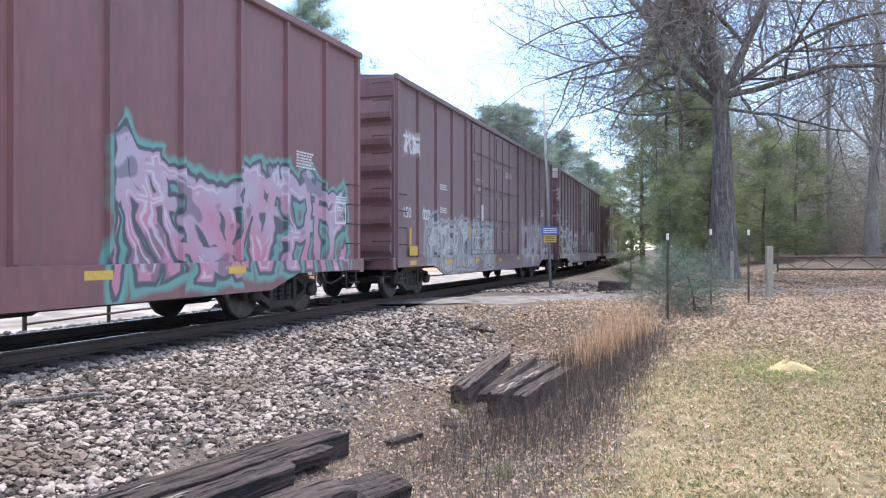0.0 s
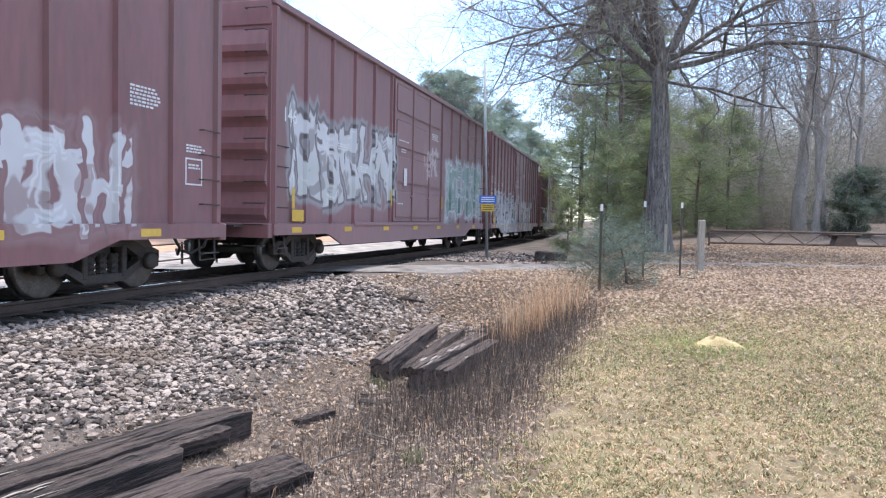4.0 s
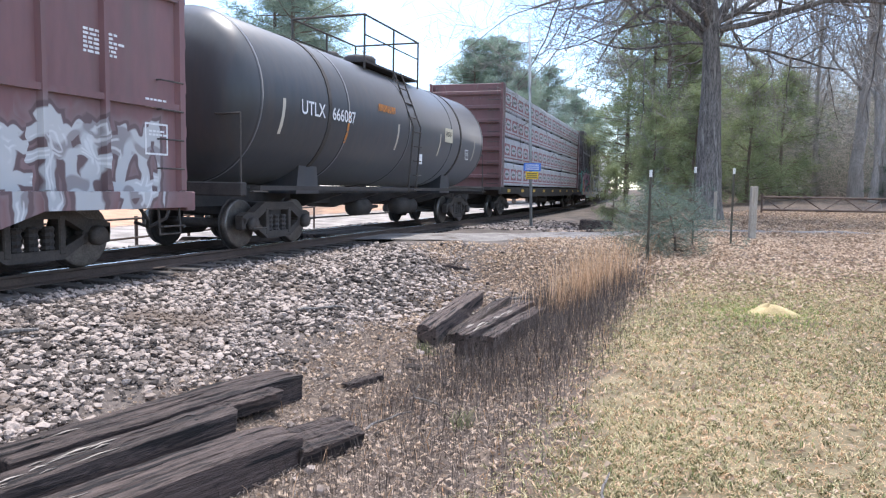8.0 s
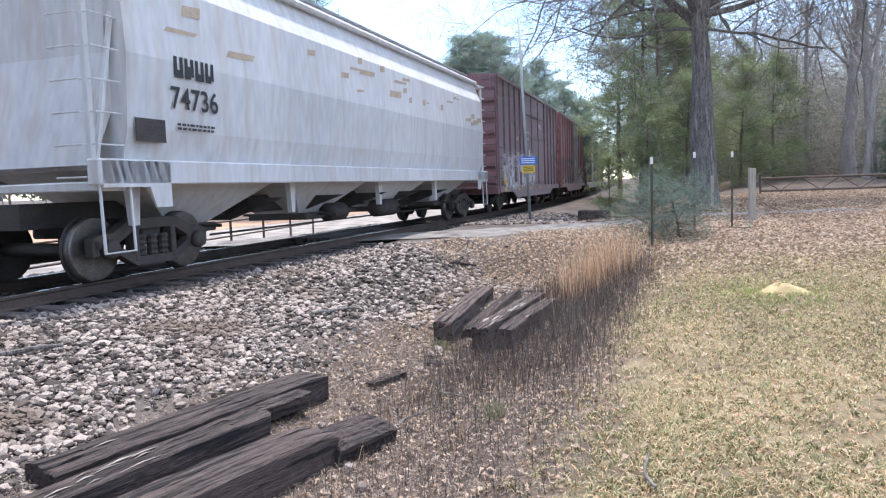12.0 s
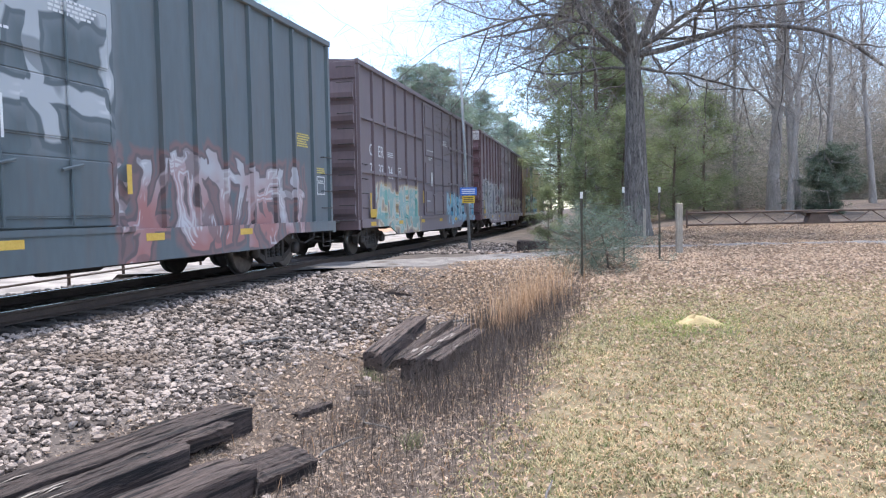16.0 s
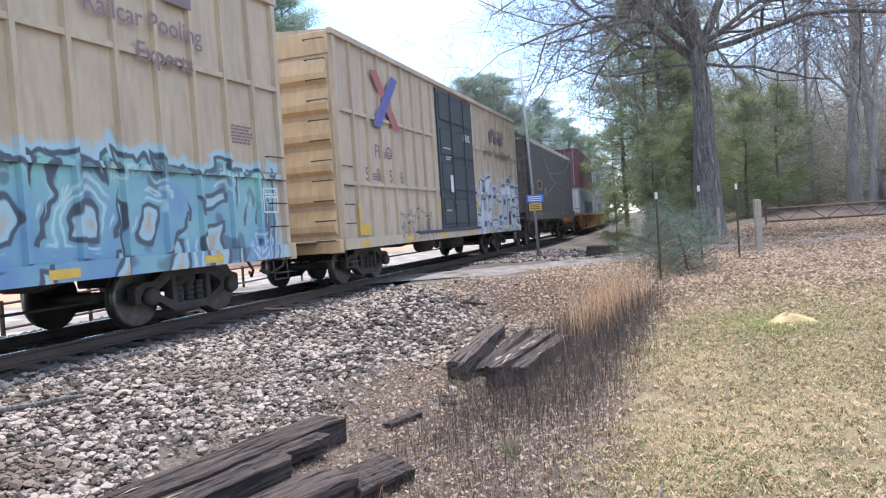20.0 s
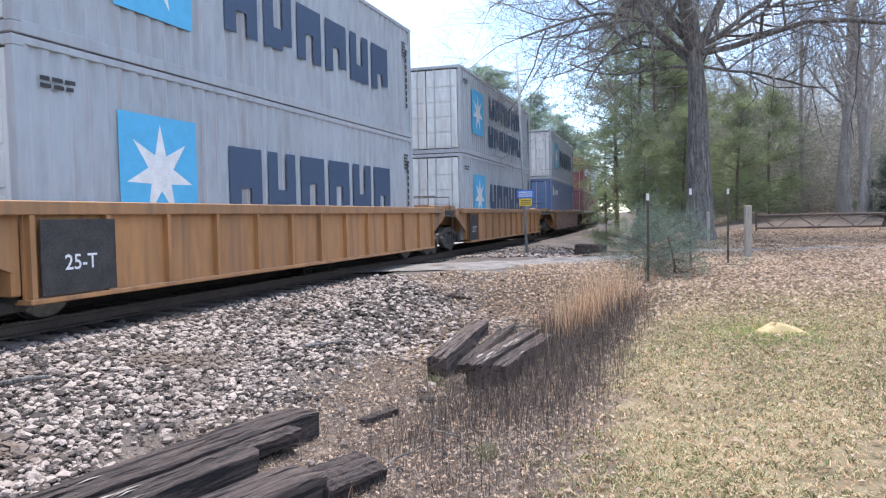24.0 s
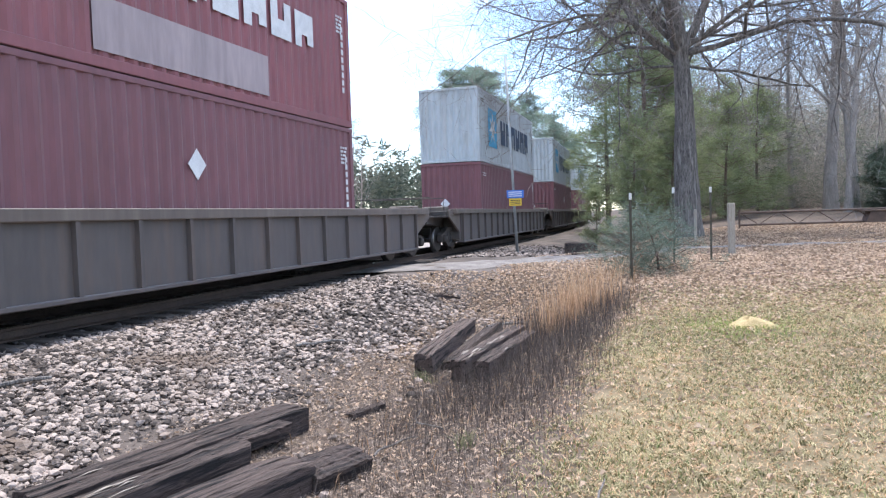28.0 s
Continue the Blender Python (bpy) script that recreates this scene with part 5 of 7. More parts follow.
c = red_car(9, 174.1, 189.4, (0.05, 0.043, 0.05), [(-7.4, -1.5, 0.70, 2.35, (0.48, 0.13, 0.19), (0.50, 0.24, 0.36), (0.06, 0.04, 0.05), TEAL, 12.0), (1.4, 7.2, 0.75, 2.1, (0.32, 0.36, 0.5), (0.5, 0.53, 0.62), (0.1, 0.1, 0.16), None, 13.0)], "black boxcar with pink graffiti and teal highlights", ribs=14, rails=(2.3, 3.75), door=(-1.4, 1.5), numbers=((1, 2.35, "16", 0.42), (2, 2.35, "10", 0.42), (1, 2.92, "ER", 0.42)))
GREY = paint("hopper_grey", (0.52, 0.52, 0.52), (0.36, 0.22, 0.11), 0.4)
c = couple(hopper_car("covered_hopper", 18.3, GREY, "pale grey covered hopper with rust stains", 4.75, low=1.47, bays=4), 191.2, 209.5)
words("74736", 0.42, BLACK, c, -7.0, 2.28, -1.575, "car_number")
lettering_blocks(c, -7.45, -6.55, 2.70, 2.98, -1.588, 4, BLACK, 4, label="black reporting mark drawn as blocks")
bars(c, -7.4, 2.05, -1.562, 0.8, 2, 0.06, IRON2, 3)
RUST_RUN = grain("rust_run", (0.36, 0.27, 0.19), (0.47, 0.39, 0.30), 0.9, 4.0)
rust_rng = random.Random(17)
for q in range(26):
    x, z, w, h = rust_rng.uniform(-8.0, 8.3), rust_rng.uniform(3.0, 3.75), rust_rng.uniform(0.2, 0.9), rust_rng.uniform(0.05, 0.2)
    lean = -1.58 + 0.06 * (z - 2.9)
    part("rust_patch", Shape().add([(x, lean - 0.003, z), (x + w * 0.9, lean - 0.003, z + 0.03), (x + w, lean + 0.06 * h - 0.003, z + h), (x + 0.1 * w, lean + 0.06 * h - 0.003, z + h * 0.8)], [(0, 1, 2, 3)]), RUST_RUN, c, "tan rust stain")
part("data_plate", Shape().box(-8.2, -7.65, -1.565, -1.556, 1.80, 2.10), IRON2, c, "black data plate")
c = red_car(11, 211.0, 226.0, (0.13, 0.05, 0.055), [(-6.5, 0.0, 0.9, 2.3, WHITE, (0.55, 0.45, 0.5), (0.15, 0.07, 0.07), None, 14.0)], "maroon boxcar with white graffiti", ribs=14)
c = red_car(12, 227.5, 242.2, (0.26, 0.07, 0.07), [(-7.0, -0.6, 0.9, 2.6, (0.04, 0.03, 0.04), (0.06, 0.04, 0.05), (0.2, 0.06, 0.06), None, 15.0), (3.2, 7.0, 0.9, 2.2, WHITE, (0.6, 0.45, 0.3), INK, None, 16.0)], "brick red boxcar with a corrugated sliding door", ribs=12, door=(-0.4, 3.0), door_style="ribbed", door_mat=paint("brown_door", (0.14, 0.075, 0.075), amount=0.4))
c = red_car(13, 244.2, 262.2, (0.055, 0.085, 0.095), [(-8.4, -1.4, 0.65, 1.65, (0.5, 0.48, 0.5), (0.42, 0.22, 0.2), (0.06, 0.07, 0.08), None, 17.0), (1.7, 7.4, 0.65, 2.1, (0.40, 0.14, 0.12), (0.50, 0.50, 0.52), (0.09, 0.06, 0.06), (0.20, 0.09, 0.08), 18.0), (-1.2, 1.4, 2.2, 4.2, (0.5, 0.53, 0.55), (0.45, 0.48, 0.5), (0.06, 0.09, 0.1), None, 18.5)], "dark blue-green boxcar with ragged graffiti", ribs=20, end_top=END_WHITE, door=(-1.3, 1.65), ink=YELLOW_INK, numbers=((1, 1.75, "12", 0.38), (2, 1.75, "95", 0.38), (3, 1.75, "76", 0.38)))
for q in (1, 2, 3):
    lettering_blocks(c, panel(18.0, 20, q) - 0.14, panel(18.0, 20, q) + 0.14, 2.35, 2.7, -1.484, 1, YELLOW_INK, q, label="yellow reporting mark drawn as blocks")
c = red_car(14, 264.0, 279.4, PURPLE, [(-6.2, -2.0, 0.65, 1.95, (0.12, 0.34, 0.30), (0.22, 0.45, 0.41), (0.62, 0.58, 0.45), (0.45, 0.33, 0.16), 19.0), (2.2, 7.6, 0.75, 1.85, (0.12, 0.38, 0.55), (0.3, 0.58, 0.68), (0.02, 0.07, 0.12), None, 20.0)], "dark brown boxcar with teal and sky blue graffiti", ribs=14, rails=(2.3, 3.75), door=(-1.2, 2.6))
for text, x, z in (("O", -6.57, 2.78), ("ER", -5.76, 2.78), ("7", -6.62, 2.25), ("33", -5.77, 2.25), ("24", -4.89, 2.25)):
    words(text, 0.45, STENCIL, c, x, z, -1.485, "reporting_mark" if text.isalpha() else "car_number")
frame_plate(c, -4.10, 2.24, 0.31, 0.33, -1.485)
c = red_car(15, 281.3, 300.7, (0.12, 0.05, 0.058), [(-8.4, -1.4, 0.7, 2.6, (0.10, 0.10, 0.12), (0.30, 0.30, 0.33), (0.55, 0.54, 0.55), None, 21.0), (0.0, 9.0, 0.75, 2.0, (0.40, 0.36, 0.40), (0.52, 0.46, 0.38), (0.10, 0.05, 0.06), None, 22.0)], "maroon boxcar with grey and black graffiti", ribs=18, end_top=END_WHITE)
CHALK, STEEL_BROWN = paint("chalky_patch", (0.50, 0.44, 0.44), amount=0.2), plain("brown_plate", (0.13, 0.08, 0.07))
for text, x0, x1, z0, z1 in (("34", -6.92, -6.38, 1.90, 2.29), ("8891", -8.12, -7.22, 1.90, 2.29), ("TOBX", -8.16, -7.20, 2.50, 2.88)):
    p = part("number_patch", Shape().box(x0, x1, -1.486, -1.482, z0, z1), CHALK, c, "pale painted patch behind a number")
    words(text, 0.36, BLACK, p, (x0 + x1) / 2, z0 + 0.06, -1.489, "car_number")
part("round_stencil", Shape().lathe([(-0.002, 0.15), (-0.002, 0.18), (0.002, 0.18), (0.002, 0.15)], 24, "x", Matrix.Rotation(radians(90), 4, "Z")), STENCIL, c, "white ring stencil", at=pose(-5.24, -1.486, 2.47))
bars(c, -5.34, 2.5, -1.486, 0.2, 2, 0.05, STENCIL, 6)
part("steel_plate", Shape().soft(-4.25, -3.72, -1.50, -1.482, 1.32, 1.72, 0.006), STEEL_BROWN, c, "bare brown steel plate")
part("placard", Shape().prism([(-2.98, 1.3), (-2.72, 1.0), (-2.46, 1.3), (-2.72, 1.6)], -1.487, -1.482), STENCIL, c, "white diamond placard")
part("placard", Shape().prism([(-2.9, 1.3), (-2.72, 1.16), (-2.56, 1.3)], -1.490, -1.4875), STRIPE, c, "yellow corner of the placard")
YEL, YEND = (0.44, 0.34, 0.22), (0.52, 0.36, 0.18)
GREEN_DOOR = paint("dark_green_door", (0.022, 0.035, 0.04), amount=0.3, veil=0.15)


def yellow_car(l, r, pieces, label, number, one_line=False):
    L, n, door = r - l, 22, (-1.74, 1.75)
    body = spray(paint("yellow_boxcar_paint", YEL, (0.20, 0.11, 0.06), 0.35), pieces)
    car = boxcar("yellow_boxcar", L, body, paint("yellow_boxcar_end", YEND, amount=0.3), label, ribs=n, rails=(2.15, 3.65), door=door, door_mat=GREEN_DOOR, slope_sill=False)
    dress(car, L, n, int(l), door=door, ink=PURPLE_INK)
    for x, mark in ((-5.82, "FB"), (-5.07, "OX")):
        words(mark, 0.42, PURPLE_INK, car, x, 2.78, -1.485, "reporting_mark")
    for x, text in number:
        words(text, 0.42, PURPLE_INK, car, x, 2.24, -1.485, "car_number")
    x = -5.38
    for k, ink in ((1, BLUE_INK), (-1, RED_INK)):
        part("emblem_bar", Shape().prism([(x - 0.80, 4.1 - k * 0.60), (x - 0.42, 4.1 - k * 0.66), (x + 0.80, 4.1 + k * 0.60), (x + 0.42, 4.1 + k * 0.66)][::k], -1.558 - 0.004 * (k > 0), -1.5545), ink, car, "coloured bar of a crossed emblem")
    if one_line:
        words("Railcar Pooling Experts", 0.40, PURPLE_INK, car, 4.95, 3.50, -1.5545, "painted_word")
    else:
        words("Railcar Pooling", 0.36, PURPLE_INK, car, 4.9, 3.98, -1.5545, "painted_word")
        words("Experts", 0.36, PURPLE_INK, car, 5.2, 3.55, -1.5545, "painted_word")
    lettering_blocks(car, 3.9, 5.85, 4.0 if one_line else 4.45, 4.48 if one_line else 4.9, -1.553, 3, PURPLE_INK, 9, label="purple brand mark drawn as blocks")
    return couple(car, l, r)


c = yellow_car(302.6, 318.7, [(-6.6, -1.3, 0.65, 2.5, (0.22, 0.44, 0.32), (0.55, 0.64, 0.6), (0.02, 0.02, 0.03), None, 23.0), (1.95, 7.5, 0.6, 2.2, (0.12, 0.24, 0.42), (0.22, 0.46, 0.42), (0.02, 0.03, 0.05), (0.3, 0.5, 0.58), 24.0)], "faded yellow boxcar with a dark green door and graffiti", ((-5.82, "502"), (-5.07, "120")))
c = yellow_car(320.6, 336.5, [(2.0, 7.8, 0.68, 2.5, (0.40, 0.43, 0.47), (0.60, 0.62, 0.64), (0.03, 0.04, 0.08), (0.46, 0.48, 0.50), 25.0), (-4.8, -2.6, 0.7, 1.5, (0.36, 0.27, 0.16), (0.40, 0.30, 0.18), (0.10, 0.07, 0.05), None, 26.0)], "faded yellow boxcar with a dark green door", ((-6.50, "5"), (-5.80, "05"), (-5.07, "52"), (-4.50, "6")), True)
SOOT_GREY = paint("hopper_dark", (0.06, 0.056, 0.055), (0.14, 0.09, 0.06), 0.35, veil=0.15)
c = couple(hopper_car("dark_hopper", 15.7, SOOT_GREY, "dark grey covered hopper", 5.0, low=1.35, boxy=True), 338.3, 354.0)
part("mark_plate", Shape().box(-5.5, -4.3, -1.585, -1.572, 2.52, 2.98), plain("tan_plate", (0.42, 0.30, 0.22)), c, "tan painted patch behind the reporting mark")
lettering_blocks(c, -5.25, -4.5, 2.6, 2.9, -1.587, 4, BLACK, 14, label="black reporting mark drawn as blocks")
frame_plate(c, -3.5, 2.3, 0.28, 0.32, -1.575)
for q in (-5.6, -4.9, -2.6, 0.0, 2.0, 4.0):
    part("reflector", Shape().box(q, q + 0.5, -1.566, -1.5605, 1.36, 1.47), RUST_LABEL, c, "orange reflector strip")

ORANGE = paint("well_orange", (0.38, 0.18, 0.06), (0.10, 0.06, 0.04), 0.7, veil=0.12)
WELL_GREY = paint("well_grey", (0.09, 0.076, 0.07), (0.2, 0.11, 0.06), 0.3, veil=0.15)
WELL_TOP = paint("well_top_brown", (0.13, 0.10, 0.08), (0.3, 0.26, 0.2), 0.35, veil=0.15)
FLANGE = paint("flange_yellow_brown", (0.32, 0.16, 0.06), (0.08, 0.06, 0.05), 0.6, veil=0.12)
C_GREY = paint("container_grey", (0.31, 0.335, 0.36), (0.20, 0.12, 0.08), 0.4)
C_PALE = paint("container_pale", (0.44, 0.49, 0.51), (0.3, 0.2, 0.12), 0.2)
C_BLUE = paint("container_blue", (0.06, 0.115, 0.25), (0.1, 0.1, 0.12), 0.2)
C_RED = paint("container_red", (0.24, 0.07, 0.08), (0.15, 0.06, 0.05), 0.3, veil=0.22)
C_MAROON = paint("container_maroon", (0.17, 0.06, 0.07), (0.15, 0.06, 0.05), 0.25, veil=0.22)
C_PATCH = paint("faded_patch", (0.36, 0.28, 0.28), amount=0.4)
ORANGE_TAG = spray(paint("well_orange_tagged", (0.38, 0.18, 0.065), (0.12, 0.07, 0.05), 0.55, veil=0.12), [(-6.5, 0.5, 0.3, 1.3, (0.20, 0.07, 0.07), (0.46, 0.34, 0.25), (0.10, 0.045, 0.04), None, 31.0), (1.5, 7.0, 0.3, 1.25, (0.20, 0.07, 0.07), (0.44, 0.32, 0.24), (0.10, 0.045, 0.04), None, 32.0)])
DOOR_WHITE = paint("door_white", (0.54, 0.55, 0.54), (0.26, 0.17, 0.12), 0.35)
MARK_BLUE, MARK_DARK = plain("logo_sky_blue", (0.10, 0.42, 0.68)), plain("mark_dark_blue", (0.05, 0.08, 0.14))


def star(parent, x, z, y, r):
    """The line's emblem as a plain white star on a blue square."""
    part("emblem_square", Shape().box(x - r * 1.15, x + r * 1.15, y - 0.004, y - 0.001, z - r * 1.15, z + r * 1.15), MARK_BLUE, parent, "sky blue square emblem")
    sh = Shape()
    out = [(x + r * (1.0 if i % 2 == 0 else 0.38) * math.sin(i * math.pi / 7), z + r * (1.0 if i % 2 == 0 else 0.38) * math.cos(i * math.pi / 7)) for i in range(14)]
    for i in range(14):
        a, b = out[i], out[(i + 1) % 14]
        sh.add([(x, y - 0.007, z), (a[0], y - 0.006, a[1]), (b[0], y - 0.006, b[1])], [(0, 2, 1)])
    part("emblem_star", sh, STENCIL, parent, "white star")


STACKS = [  # start of the containers, lower and upper paint, branded, girder paint, doors this way
    (360.6, C_GREY, C_MAROON, (2, 0), ORANGE, True), (375.6, C_GREY, C_GREY, (2, 2), ORANGE, True), (392.4, C_GREY, C_GREY, (1, 3), ORANGE, True), (411.9, C_BLUE, C_GREY, (0, 2), ORANGE_TAG, True),
    (434.0, C_MAROON, C_RED, (0, 4), WELL_GREY, True), (457.9, C_MAROON, C_PALE, (0, 1), WELL_GREY, False), (478.6, C_MAROON, C_PALE, (0, 1), WELL_GREY, False), (499.3, C_MAROON, C_PALE, (0, 1), WELL_GREY, False), (520.0, C_MAROON, C_PALE, (0, 1), WELL_GREY, False)]
wall_mark = 1.265
for i, (l, lower, upper, brand, girder, doors) in enumerate(STACKS):
    before = STACKS[i - 1][0] + 12.19 if i else l - 3.0
    after = STACKS[i + 1][0] if i + 1 < len(STACKS) else l + 12.19 + 4
    a, b = (before + l) / 2, (l + 12.19 + after) / 2
    wl_, mid = b - a, (a + b) / 2
    wagon = couple(well_car(wl_ - 0.3, girder, "rust-orange well wagon carrying two stacked containers" if girder in (ORANGE, ORANGE_TAG) else "grey well wagon carrying two stacked containers", well=13.3 if i < 4 else max(12.6, wl_ - 4.6), top_mat=FLANGE if i < 4 else WELL_TOP, ribbed=girder != ORANGE_TAG), a, b)
    if girder == ORANGE:
        dx = (0.0, -0.5, 0.35)[i]
        part("end_panel", Shape().box(-wl_ / 2 + 1.95 + dx, -wl_ / 2 + 3.05 + dx, -1.455, -1.44, 0.34, 1.2), IRON, wagon, "black painted end panel")
        words("25-T", 0.25, STENCIL, wagon, -wl_ / 2 + 2.5 + dx, 0.62, -1.462, "car_number")
    if girder == ORANGE_TAG:
        part("mark_patch", Shape().box(-3.2, -1.5, -1.464, -1.461, wall_mark, wall_mark + 0.13), IRON, wagon, "black patch behind the wagon's mark")
        words("DTTX", 0.15, STENCIL, wagon, -2.85, wall_mark + 0.015, -1.467, "reporting_mark")
        bars(wagon, -2.3, wall_mark + 0.03, -1.467, 0.5, 1, 0.12, STENCIL, 8)
    for k, (m, h0) in enumerate(((lower, 0.36), (upper, 0.36 + 2.92))):
        tone = {id(C_GREY): "weathered grey", id(C_PALE): "pale blue-grey", id(C_BLUE): "blue", id(C_RED): "red", id(C_MAROON): "dark red"}[id(m)]
        box = container("shipping_container", m, tone + (" corrugated shipping container riding on another one" if k else " corrugated shipping container in a well wagon"), door_end=doors, door_mat=DOOR_WHITE if m == C_GREY else None)
        box["rise"] = h0
        TRAIN.append((box, l + 6.096))
        n = brand[k]
        bars(box, 5.45, 2.4, -1.222, 0.3, 5, 0.09, STENCIL if m != C_GREY and m != C_PALE else BLACK, i)
        bars(box, -5.75, 2.45, -1.222, 0.6, 2, 0.09, STENCIL if m != C_GREY and m != C_PALE else BLACK, i + 4)
        if m == C_BLUE:
            lettering_blocks(box, -4.6, -3.2, 2.0, 2.3, -1.222, 5, STENCIL, 5, label="white brand mark drawn as blocks")
            part("emblem", Shape().prism([(-5.3 + 0.32 * math.cos(q * 0.785), 2.15 + 0.25 * math.sin(q * 0.785)) for q in range(8)], -1.226, -1.222), STENCIL, box, "white emblem drawn as a plain shape")
            part("hazard_label", Shape().prism([(5.60, 1.28), (5.92, 1.28), (5.76, 1.62)], -1.226, -1.2225), STRIPE, box, "yellow triangle label")
        if m == C_RED:
            for dy in (0.18, 0.52):
                for z in (1.62, 2.05):
                    part("door_label", Shape().box(-6.112, -6.105, -dy - 0.28, -dy, z, z + 0.3), C_PATCH, box, "pale label on the door")
        if m == C_MAROON and not k:
            part("placard", Shape().prism([(0.0, 0.0), (0.2, 0.2), (0.0, 0.4), (-0.2, 0.2)], -0.004, 0.0), STENCIL, box, "white diamond placard", at=pose(-6.118, 0.25, 1.1, 0, 0, -90))
        col = Shape()
        for q in range(9):
            col.box(5.66, 5.76, -1.2245, -1.2215, 0.75 + 0.17 * q, 0.75 + 0.17 * q + 0.12)
        tagged(part("stencil_block", col, STENCIL if m != C_GREY and m != C_PALE else BLACK, box, "upright column of painted marks"), kind="stuff")
        if m == C_MAROON:
            part("placard", Shape().prism([(0.4, 1.5), (0.62, 1.75), (0.4, 2.0), (0.18, 1.75)], -1.228, -1.222), STENCIL, box, "white diamond placard")
        if n in (1, 2):
            star(box, -3.8, 1.48, -1.222, 0.68)
            lettering_blocks(box, -2.3, 4.55, 0.95, 2.0, -1.222, 6, MARK_DARK, i)
        elif n == 3:
            star(box, -3.9, 1.55, -1.222, 0.68)
            lettering_blocks(box, -2.3, 3.7, 1.6, 2.45, -1.222, 6, MARK_DARK, i)
            lettering_blocks(box, -2.4, 3.8, 0.5, 1.3, -1.222, 7, MARK_DARK, i + 3)
        elif n == 4:
            lettering_blocks(box, -4.4, 4.45, 1.4, 2.1, -1.222, 10, STENCIL, i, label="white brand mark drawn as plain blocks")
            part("painted_patch", Shape().box(-1.6, 2.6, -1.2215, -1.2185, 0.22, 0.95), C_PATCH, box, "pale overpainted patch")


def motions():
    """The train rolls along the bend at a steady pace."""
    for car, middle in TRAIN:
        rise = car["rise"] if "rise" in car.keys() else 0.0
        walk(car, [(t, track_pose(middle - V_TRAIN * t, rise)) for t in range(0, 29, 2)])


# ---- trees and plants ----
PALE_BARK = grain("pale_grey_bark", (0.20, 0.18, 0.165), (0.42, 0.38, 0.345), 0.95, 2.0, (2.5, 2.5, 0.5), 0.5, 12.0)
BARK = grain("grey_bark", (0.07, 0.062, 0.057), (0.25, 0.225, 0.205), 0.95, 4.0, (3.0, 3.0, 0.45), 1.0, 16.0, c3=(0.33, 0.31, 0.28), c3_at=(0.60, 0.70), spot=2.0)
TWIG = grain("twig_bark", (0.17, 0.15, 0.135), (0.33, 0.295, 0.27), 0.95, 2.0)
PINE_BARK = grain("pine_bark", (0.09, 0.065, 0.05), (0.20, 0.15, 0.12), 0.95, 3.0, (2.5, 2.5, 0.6), 0.8, 10.0)
NEEDLES = leafy(grain("pine_needles", (0.17, 0.235, 0.19), (0.34, 0.41, 0.32), 0.8, 0.6, island=0.5), 0.6)
YOUNG = leafy(grain("young_needles", (0.16, 0.195, 0.10), (0.33, 0.37, 0.20), 0.8, 0.6, island=0.5))
CEDAR = leafy(grain("cedar_needles", (0.085, 0.115, 0.08), (0.20, 0.235, 0.165), 0.8, 0.9, island=0.5), 0.3)
SPRUCE = leafy(grain("blue_green_needles", (0.10, 0.14, 0.11), (0.23, 0.285, 0.225), 0.8, 0.9, island=0.5), 0.4)
BRUSH = leafy(grain("dry_brush", (0.25, 0.225, 0.195), (0.48, 0.43, 0.375), 0.95, 0.7, island=0.4))
FAR_WOOD = leafy(grain("far_foliage", (0.07, 0.095, 0.07), (0.16, 0.17, 0.13), 0.95, 0.15, island=0.5))


def grow(out, p, way, length, r, depth, rng, par):
    """A limb and its side branches; out: one Shape for each thickness class."""
    segs = par["segs"][min(depth, len(par["segs"]) - 1)]
    pts, rad, w = [p.copy()], [r], way.copy()
    for i in range(segs):
        bend = Vector((rng.gauss(0, 1), rng.gauss(0, 1), rng.gauss(0, 1))) * par["wild"]
        w = (w + bend + Vector((0, 0, par["lift"][min(depth, len(par["lift"]) - 1)]))).normalized()
        pts.append(pts[-1] + w * length / segs)
        rad.append(r * (1 - (i + 1) / segs * (1 - par["taper"])))
    sides = (10, 7, 5, 4, 3, 3, 3)[min(depth, 6)]
    out[0 if depth == 0 else 1 if depth < 3 else 2].tube(pts, rad, sides, cap=False)
    if depth >= par["depth"]:
        return
    n = par["kids"][depth]
    for k in range(n):
        f = par["from"][min(depth, len(par["from"]) - 1)]
        q = f + (1 - f) * (k + rng.random()) / n if k < n - 1 else 1.0
        i = min(int(q * segs), segs - 1)
        u = q * segs - i
        start = pts[i].lerp(pts[i + 1], u)
        here = (pts[i + 1] - pts[i]).normalized()
        side = here.orthogonal()
        side.rotate(Matrix.Rotation(rng.uniform(0, 6.283), 3, here))
        spread = radians(rng.uniform(*par["angle"]) * (0.55 if k == n - 1 else 1.0))
        nw = (here * math.cos(spread) + side.normalized() * math.sin(spread)).normalized()
        ratio = rng.uniform(0.50, 0.80)
        grow(out, start, nw, length * ratio * par["shrink"], max(par["min"], rad[i] * rng.uniform(0.42, 0.66)), depth + 1, rng, par)


